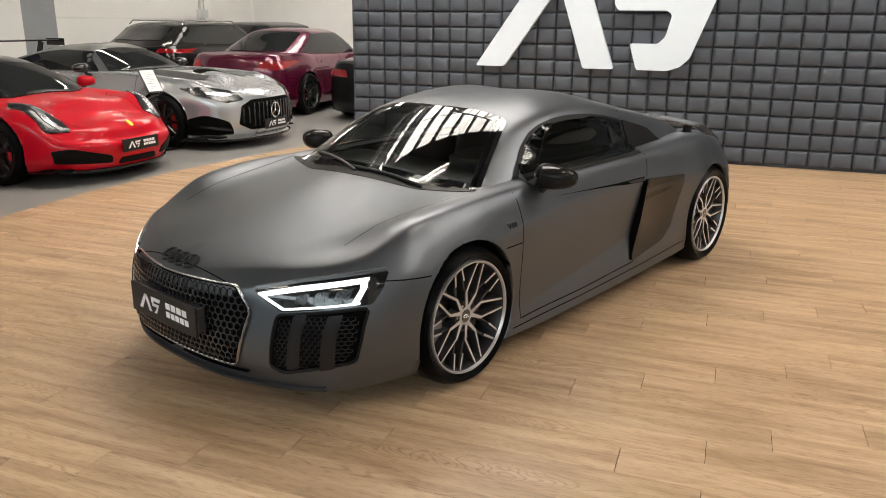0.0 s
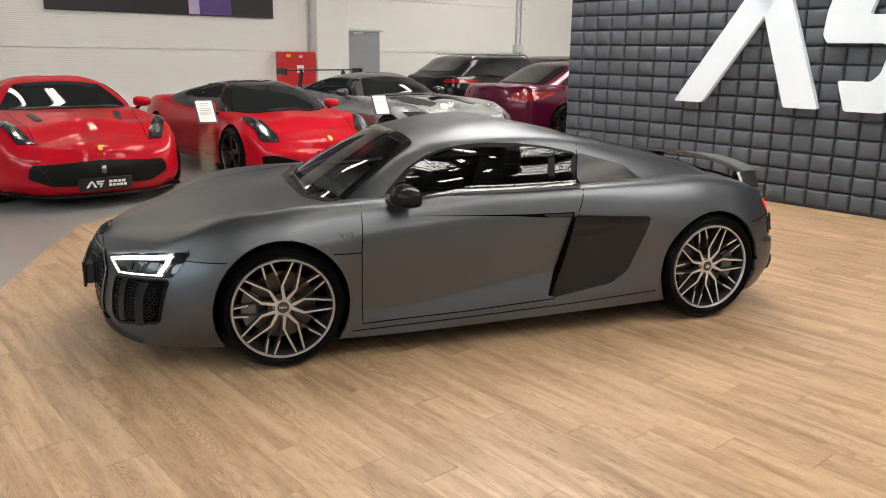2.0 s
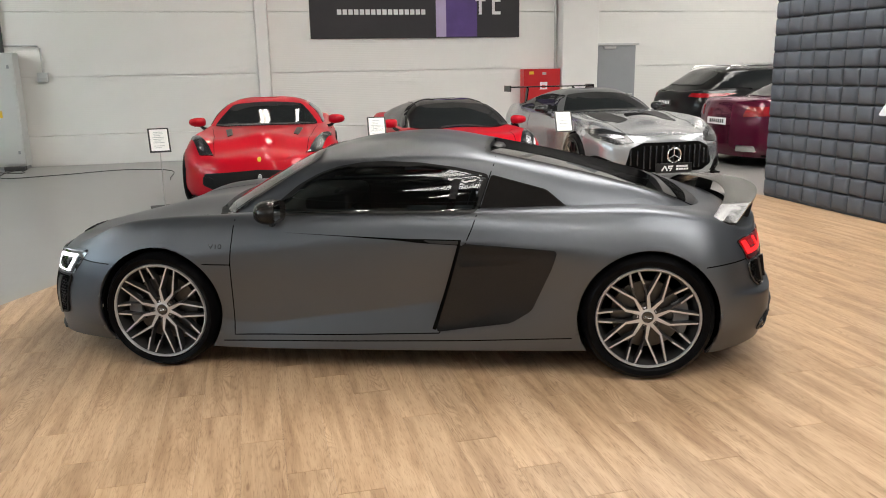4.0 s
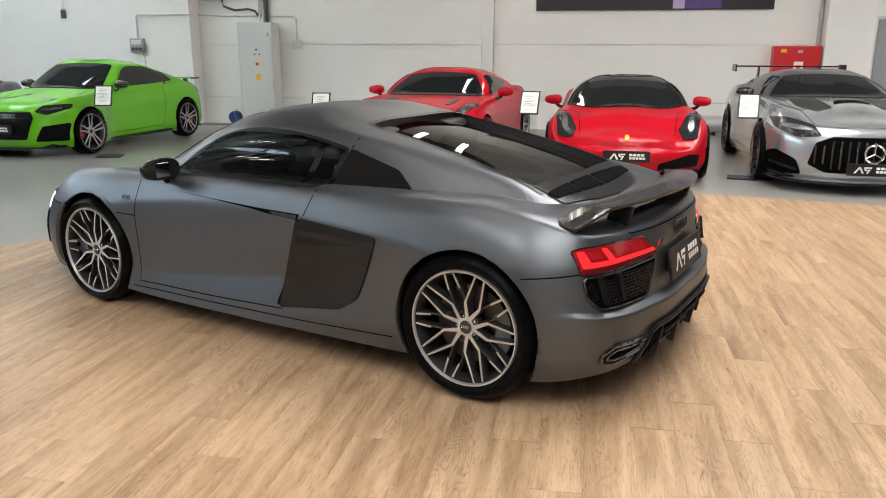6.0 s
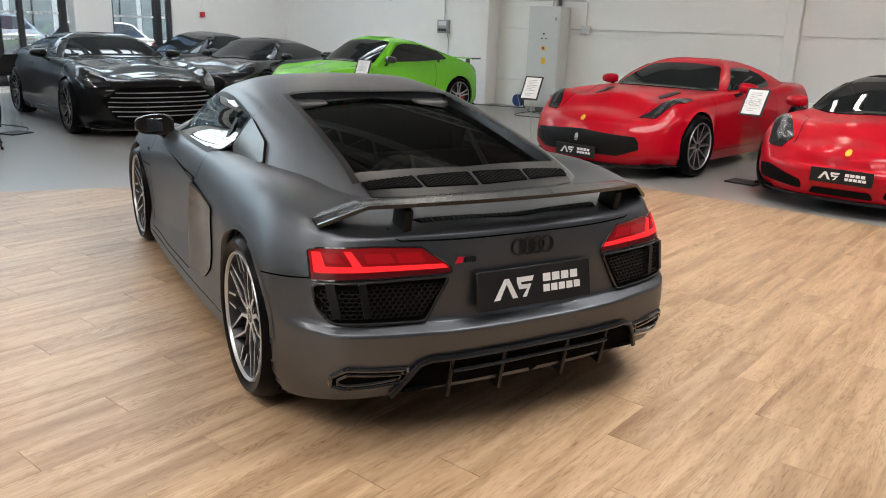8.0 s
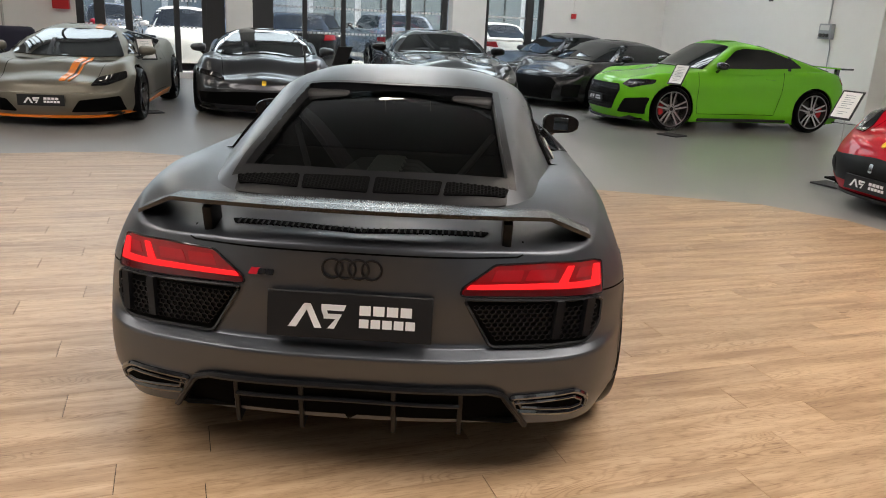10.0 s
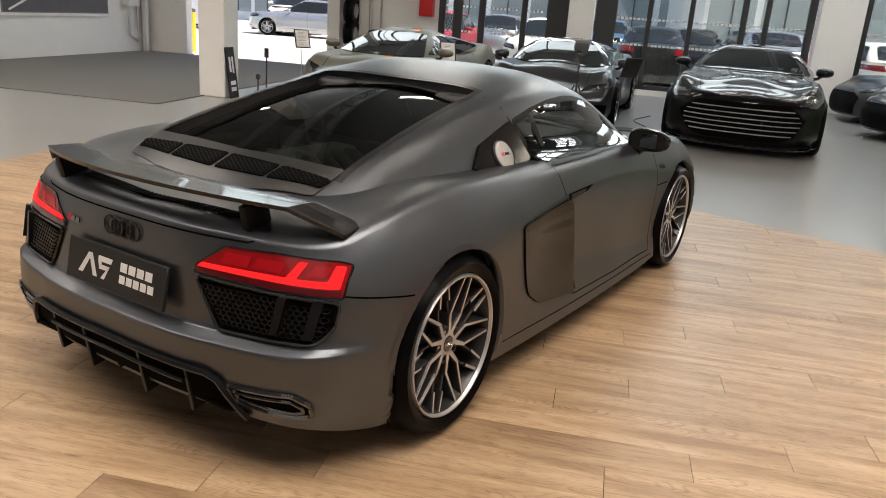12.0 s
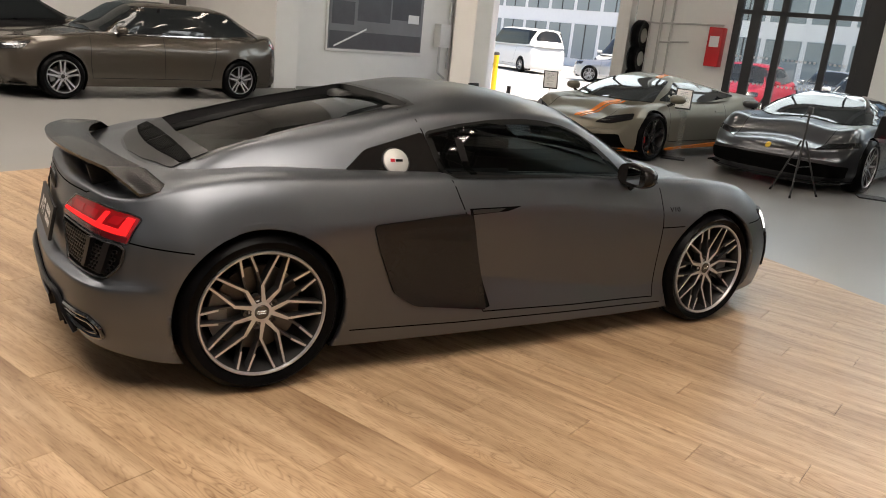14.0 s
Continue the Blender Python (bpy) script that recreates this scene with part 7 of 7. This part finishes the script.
# matt khaki supercar with orange stripes
shu = dict(xf=2.28, xr=-2.20, hw=.965, fa=1.31, ra=-1.31, zn=.50, zs=.76, zb=.81, zs2=.92, zd=.96, zt=.88, zr=1.17, c0=1.28, c1=.30, c2=-.25, c3=-1.6, roofw=.52, wr=.34,
           style="five", rim_mat=RIM_BLACK, plate=(2.33, .34, 0))
hu, sk = plain_car("sports_car", at(8.35, 2.37, 171), "matt khaki-grey wedge supercar with orange stripes", shu, KHAKI, (
    ("air_inlet", "front", [(.30, .20), (.84, .20), (.80, .38), (.40, .34)], GAP, .006),
    ("headlight", "front", [(.50, .50), (.56, .58), (.84, .66), (.86, .58), (.66, .50)], FRIT, .008),
    ("front_splitter", "front", [(-.90, .13), (-.90, .165), (.90, .165), (.90, .13)], ORANGE, .03, False),
    ("stripe", "top", [(2.16, .16), (1.25, .20), (1.25, .29), (2.14, .23)], ORANGE, .003, False),
    ("stripe", "top", [(2.15, .26), (1.25, .33), (1.25, .36), (2.13, .285)], ORANGE, .003, False),
    ("roof_stripe", "top", [(.28, .16), (-.25, .16), (-.25, .26), (.28, .26)], ORANGE, .003, False),
    ("sill_stripe", "left", [(.86, .17), (-.80, .24), (-.80, .17), (.86, .14)], ORANGE, .010)), along=9, across=6)

# brown saloon
sbm = dict(xf=2.40, xr=-2.46, hw=.93, fa=1.484, ra=-1.484, zn=.76, zs=.90, zb=.96, zs2=1.0, zd=1.06, zt=1.02, zr=1.475, c0=1.02, c1=.20, c2=-1.40, c3=-2.20, roofw=.60, wr=.325,
           ww=.235, rim=.235, style="five_double", rim_mat=RIM_SILVER, caliper=CALIPER, door_mid=-.12, door_rear=-1.0, pillar=(-.08, -1.05), zlow=.18, round=.22)
plain_car("saloon_car", at(3.58, 9.42, 176.4), "dark brown metallic four-door saloon on silver wheels", sbm, BROWN, (
    ("headlight", "left", [(2.28, .72), (2.0, .78), (1.86, .80), (1.98, .70), (2.24, .66)], HEADLAMP, .006),
    ("tail_lamp", "left", [(-2.12, .94), (-2.38, .96), (-2.38, .84), (-2.20, .86)], TAIL_LAMP, .006),
    ("window_trim", "left", [(.92, .965), (-1.35, 1.00), (-1.35, .985), (.92, .95)], CHROME, .007),
    ("grille", "front", [(.03, .42), (.03, .66), (.30, .68), (.34, .48)], TRIM, .008)))
sbl = dict(sbm, style="ten", rim_mat=RIM_BLACK)
plain_car("saloon_car", at(1.4, 11.75, 178), "glossy black saloon parked behind the brown one", sbl, BLACK, (
    ("headlight", "left", [(2.28, .72), (2.0, .78), (1.86, .80), (1.98, .70), (2.24, .66)], HEADLAMP, .006),))

# dark coupes in the corner
sr8 = dict(xf=2.24, xr=-2.06, hw=.965, fa=1.325, ra=-1.325, zn=.60, zs=.83, zb=.85, zs2=.90, zd=.93, zt=.86, zr=1.24, c0=1.10, c1=.34, c2=-.40, c3=-1.6, roofw=.58, wr=.335,
           style="five_double", rim_mat=RIM_SIDE)
plain_car("sports_car", at(9.85, -7.1, 108), "anthracite mid-engined coupe parked in the corner", sr8, DARK, (
    ("grille", "front", [(-.50, .18), (-.58, .48), (-.46, .56), (.46, .56), (.58, .48), (.50, .18)], VENT_BLACK, .006, False),
    ("headlight", "front", [(.52, .56), (.60, .66), (.86, .70), (.88, .62)], HEADLAMP, .008),
    ("air_inlet", "front", [(.66, .24), (.86, .24), (.88, .46), (.68, .44)], VENT_BLACK, .006)))
plain_car("sports_car", at(12.2, -7.3, 98), "dark grey coupe parked by the windows", dict(sr8, zr=1.30), GREY, (
    ("grille", "front", [(-.50, .18), (-.58, .48), (-.46, .56), (.46, .56), (.58, .48), (.50, .18)], VENT_BLACK, .006, False),
    ("headlight", "front", [(.52, .56), (.60, .66), (.86, .70), (.88, .62)], HEADLAMP, .008),))

# plum saloon and black off-roader behind the padded wall
sbe = dict(xf=2.62, xr=-2.66, hw=.985, fa=1.60, ra=-1.55, zn=.80, zs=.98, zb=1.02, zs2=1.06, zd=1.08, zt=1.02, zr=1.485, c0=1.0, c1=.15, c2=-.95, c3=-1.95, roofw=.62, wr=.365,
           style="ten", rim_mat=RIM_BLACK, door_mid=-.2, door_rear=-1.1, pillar=(-.10,), rear_plate=(-2.69, .72), rear_plate_mat=WHITE_PRINT, zlow=.17)
plain_car("saloon_car", at(-9.15, -6.62, 180), "plum-coloured luxury saloon seen from behind", sbe, PURPLE, (
    ("tail_lamp", "rear", [(.55, .80), (.60, .96), (.90, .96), (.90, .82)], TAIL_LAMP, .008),
    ("exhaust_trim", "rear", [(.45, .26), (.48, .36), (.78, .36), (.80, .27)], CHROME, .012)), along=9, across=6)
ssu = dict(xf=2.40, xr=-2.40, hw=.98, fa=1.45, ra=-1.45, zn=.95, zs=1.08, zb=1.13, zs2=1.16, zd=1.20, zt=1.10, zr=1.58, c0=1.15, c1=.35, c2=-1.55, c3=-2.20, roofw=.68, wr=.385,
           rim=.275, style="five", rim_mat=RIM_BLACK, door_mid=-.2, door_rear=-1.1, pillar=(-.05, -1.1), rear_plate=(-2.43, .92), zlow=.24, round=.2)
suv, sk = plain_car("off_road_car", at(-9.36, -9.15, 180), "glossy black off-road estate with silver roof rails", ssu, BLACK, (
    ("tail_lamp", "rear", [(.60, 1.03), (.64, 1.10), (.92, 1.08), (.92, 1.01)], TAIL_LAMP, .008),), along=9, across=6)
for y in (-.62, .62):
    part("roof_rail", tube([(.2, y, 1.52), (.1, y, 1.59), (-1.4, y, 1.595), (-1.5, y, 1.52)], .012), CHROME, suv)
plain_car("off_road_car", at(-13.2 + 1.2, -9.0, 180), "dark grey off-road estate at the far end", dict(ssu, rear_plate=False), DARK, ())
plain_car("sports_car", at(-9.3, -4.15, 180), "black coupe half hidden by the padded wall", dict(sdb, plate=False), BLACK, (
    ("tail_lamp", "rear", [(.45, .72), (.50, .84), (.86, .84), (.88, .74)], TAIL_LAMP, .008),))

# parked cars in the yard
LIME = paint("white_car_paint", (0.75, 0.75, 0.74), 0.3)
BLUE = paint("blue_car_paint", (0.10, 0.20, 0.34), 0.28, 0.4)
CRIMSON = paint("dark_red_car_paint", (0.33, 0.012, 0.03), 0.25)
for u, v, h, col, spec, lab in (
    (18.2, 1.0, 178, LIME, sbm, "white saloon parked in the yard"), (18.0, 4.0, 182, CRIMSON, sbm, "dark red saloon parked in the yard"),
    (17.8, -1.8, 0, DARK, sbm, "dark saloon parked in the yard"), (18.2, -4.6, 2, SILVER, ssu, "silver off-road estate parked in the yard"),
    (17.9, -7.4, 0, LIME, sbm, "white saloon parked in the yard"), (24.5, -0.5, 180, BLUE, ssu, "blue off-road estate parked in the yard"),
    (24.4, -3.6, 180, DARK, sbm, "dark saloon parked in the yard"), (24.6, 3.2, 180, SILVER, sbm, "silver saloon parked in the yard"), (27, 11.5, 100, SILVER, sbm, "silver saloon parked in the yard")):
    plain_car("parked_car", HALL @ pose(u, v, -.03, 0, 0, h), lab, dict(spec, rear_plate=False, mirrors=True), col, (
        ("tail_lamp", "rear", [(.45, .84), (.50, .98), (.88, .96), (.88, .86)], TAIL_LAMP, .008),
        ("headlight", "front", [(.50, .66), (.56, .78), (.84, .80), (.86, .70)], HEADLAMP, .008)), along=5, across=4, group="parked cars outside")
svan = dict(xf=2.55, xr=-2.45, hw=.97, fa=1.65, ra=-1.45, zn=.95, zs=1.10, zb=1.18, zs2=1.2, zd=1.24, zt=1.15, zr=1.95, c0=2.1, c1=1.05, c2=-2.05, c3=-2.42, roofw=.80, tub=.93, wr=.34, rim=.21,
            style="ten", rim_mat=RIM_SILVER, zlow=.2, round=.2, ww=.22, pillar=(.55, -.6))
for u, v, h in ((28.0, 17.5, 62), (30.0, 12.8, 178)):
    plain_car("van", HALL @ pose(u, v, -.03, 0, 0, h), "white delivery van parked in the yard", svan, LIME, (
        ("grille", "front", [(-.45, .62), (-.5, .82), (.5, .82), (.45, .62)], TRIM, .008, False),
        ("headlight", "front", [(.55, .70), (.58, .92), (.88, .98), (.90, .78)], HEADLAMP, .008)), "van", along=5, across=4, group="white vans outside")


# ---- small things on the floor ----
def info_stand(u, v, turn, h=0.88, acrylic=True):
    """A framed sheet on a post with a flat black foot; it faces +x turned by turn degrees."""
    st = base("info_stand", HALL @ pose(u, v, 0, 0, 0, turn), "framed price sheet on a clear acrylic stand" if acrylic else "framed price sheet on a thin wire stand", "sign stand", "price stands")
    part("foot", box((-.14, -.17, 0), (.14, .17, .018), .004), TRIM, st)
    m = pose(.02, 0, h, 0, 58, 0)
    frame_ob = part("frame", moved(box((-.166, -.123, -.006), (.166, .123, .006), .003), m), TRIM, st)
    part("sheet", moved(box((-.146, -.103, .0062), (.146, .103, .0075)), m), PAPER, frame_ob)
    bars = bmesh.new()
    for k in range(9):
        x = -.11 + k * .024 + (.02 if k > 6 else 0)
        w = .06 if k in (0,) else .075 - .02 * ((k * 7) % 3) / 2
        add_box(bars, (x, -w, .0076), (x + .006, w * (.3 if k % 3 == 2 else .8), .0082))
    moved(bars, m)
    tagged(part("printed_text", bars, METAL_GREY, frame_ob), kind="stuff")
    if acrylic:
        for x in (-.06, .06):
            p = part("post_sheet", box((x - .003, -.09, .018), (x + .003, .09, h - .02 + x)), ACRYLIC, st)
            p.visible_shadow = False
    else:
        part("post", tube([(-.05, 0, .01), (-.01, 0, h * .5), (.01, 0, h - .01)], .006), PIPE, st)
    return st


info_stand(-.62, -5.50, 85)
info_stand(-3.26, -5.45, 80)
info_stand(2.11, -5.30, 100, .84, False)
info_stand(5.53, -5.66, 110)
info_stand(7.42, -1.13, 20)
info_stand(7.66, 1.60, 200)
info_stand(8.1, 4.12, 215, .87, False)

tri = base("camera_tripod", HALL @ pose(6.45, -.42, 0), "slim black camera tripod standing on the concrete", "tripod")
for k in range(3):
    a = radians(70 + 120 * k)
    leg = part("leg", tube([(.30 * math.cos(a), .30 * math.sin(a), .01), (.03 * math.cos(a), .03 * math.sin(a), .66)], .011), FRAME, tri)
    part("rubber_foot", tube([(.31 * math.cos(a), .31 * math.sin(a), 0), (.295 * math.cos(a), .295 * math.sin(a), .03)], .014), RUBBER, leg)
    part("brace", tube([(.15 * math.cos(a), .15 * math.sin(a), .36), (0, 0, .34)], .005), FRAME, tri)
part("centre_column", tube([(0, 0, .30), (0, 0, 1.0)], .012), FRAME, tri)
part("head", box((-.035, -.03, .98), (.035, .03, 1.06), .01, 2), FRAME, tri)
part("pan_handle", tube([(0, 0, 1.02), (-.16, .05, .93)], .007), FRAME, tri)

board = base("leaning_sign", HALL @ pose(6.72, 4.62, 0, 0, 0, -90), "narrow dark sign board leaning on the column", "sign")
m = pose(0, 0, 0, 0, -7, 0)
part("panel", moved(box((-.012, -.13, 0), (.012, .13, .74), .004), m), PLATE, board)
bm = bmesh.new()
for a, b_, lo, hi in ((-.07, -.01, .38, .60), (.02, .07, .36, .60), (-.08, .08, .10, .16), (-.08, .08, .19, .25)):
    add_box(bm, (.0125, a, lo), (.0135, b_, hi))
tagged(part("dealer_mark", moved(bm, m), WHITE_PRINT, board), kind="stuff")

bol = base("bollard", HALL @ pose(14.3, 9.55, -.03), "yellow steel bollard with dark cap beside the gate", "bollard")
part("tube", moved(lathe([(.07, 0), (.07, 1.05)], 20, "z"), pose(0, 0, 0)), YELLOW_PAINT, bol)
part("cap", lathe([(.072, 1.0), (.074, 1.05), (.06, 1.08), (0, 1.09)], 20, "z"), INK, bol)

reel = base("cable_reel", HALL @ pose(5.95, BACK + .25, 0), "blue cable reel on a wire frame by the wall", "cable reel")
NAVY = node_material("blue_plastic", (0.03, 0.06, 0.22), 0.4)
for y in (-.07, .07):
    part("flange", moved(lathe([(0, -.006), (.12, -.006), (.125, 0), (.12, .006), (0, .006)], 28), pose(0, y, .15)), NAVY, reel)
part("wound_cable", moved(lathe([(.10, -.06), (.105, 0), (.10, .06)], 28), pose(0, 0, .15)), INK, reel)
part("frame", tube([(.10, -.09, .005), (.10, -.09, .02), (0, -.09, .30), (0, .09, .30), (-.10, .09, .02), (-.10, .09, .005)], .008), METAL_GREY, reel)
for u, v, w, h in ((5.66, BACK + .30, .10, .16), (5.13, BACK + .56, .17, .08)):
    ps = base("power_block", HALL @ pose(u, v, 0), "small black power block on the floor", "power supply", "power blocks")
    part("case", box((-w, -.07, 0), (w, .07, h), .012, 2), INK, ps)
    part("socket_face", box((-w * .7, -.075, h * .3), (w * .7, -.071, h * .8)), METAL_GREY, ps)


def floor_cable(pts, r=.007):
    P = np.array([[(u, v, .009)] for u, v in pts], float)
    line = hermite(P, 6)[:, 0]
    ob = part("floor_cable", tube([tuple(p) for p in line], r, 6), INK)
    ob.matrix_basis = HALL
    return tagged(ob, "thin black cable lying loose on the concrete", "cable", "floor cables")


floor_cable([(7.7, BACK + .5), (7.2, BACK + .75), (6.4, BACK + .55), (5.7, BACK + .35)])
floor_cable([(5.1, BACK + .5), (5.2, -9.9), (5.0, -9.2), (4.2, -9.35), (3.2, -9.7), (2.5, -9.4), (2.3, -8.0)])
floor_cable([(5.6, BACK + .35), (5.3, -10.1), (4.9, -9.9), (5.05, BACK + .56)])
floor_cable([(7.05, 4.45), (7.4, 4.55), (7.8, 4.4), (8.05, 4.5), (8.2, 4.2)])
floor_cable([(9.5, -1.6), (8.6, -1.3), (7.8, -1.45), (7.42, -1.25)])
hub = base("power_block", HALL @ pose(7.18, 4.42, 0), "small black power block on the floor", "power supply", "power blocks")
part("case", box((-.10, -.05, 0), (.10, .05, .09), .012, 2), INK, hub)
part("socket_face", box((-.07, -.055, .03), (.07, -.051, .07)), METAL_GREY, hub)
for u, v in ((7.1, 4.28), (6.95, 4.35)):
    pole = base("mini_tripod", HALL @ pose(u, v, 0), "small black light stand beside the column", "stand", "light stands")
    for k in range(3):
        a = 2.1 * k
        part("leg", tube([(.09 * math.cos(a), .09 * math.sin(a), .0), (0, 0, .12)], .007), FRAME, pole)
    part("stem", tube([(0, 0, .10), (0, 0, .62 if u > 7 else .3)], .012), FRAME, pole)
    part("head", box((-.02, -.03, .60 if u > 7 else .28), (.02, .03, .74 if u > 7 else .36), .006), FRAME, pole)

tank = base("air_tank", HALL @ pose(-3.4, BACK + 0.36, 0.0), "stainless steel air tank lying on the floor by the wall", "tank")
shell = lathe([(0.0, -0.42), (0.09, -0.41), (0.145, -0.37), (0.16, -0.32), (0.16, 0.32), (0.145, 0.37), (0.09, 0.41), (0.0, 0.42)], 28)
part("vessel", moved(shell, pose(0, 0, 0.19, 0, 0, 90)), PIPE, tank)
part("valve", tube([(0.41, 0, 0.19), (0.46, 0, 0.19)], 0.03), GLOSS_BLACK, tank)
for x in (-0.22, 0.22):
    part("foot", box((x - 0.03, -0.13, 0), (x + 0.03, 0.13, 0.07), 0.006), TRIM, tank)
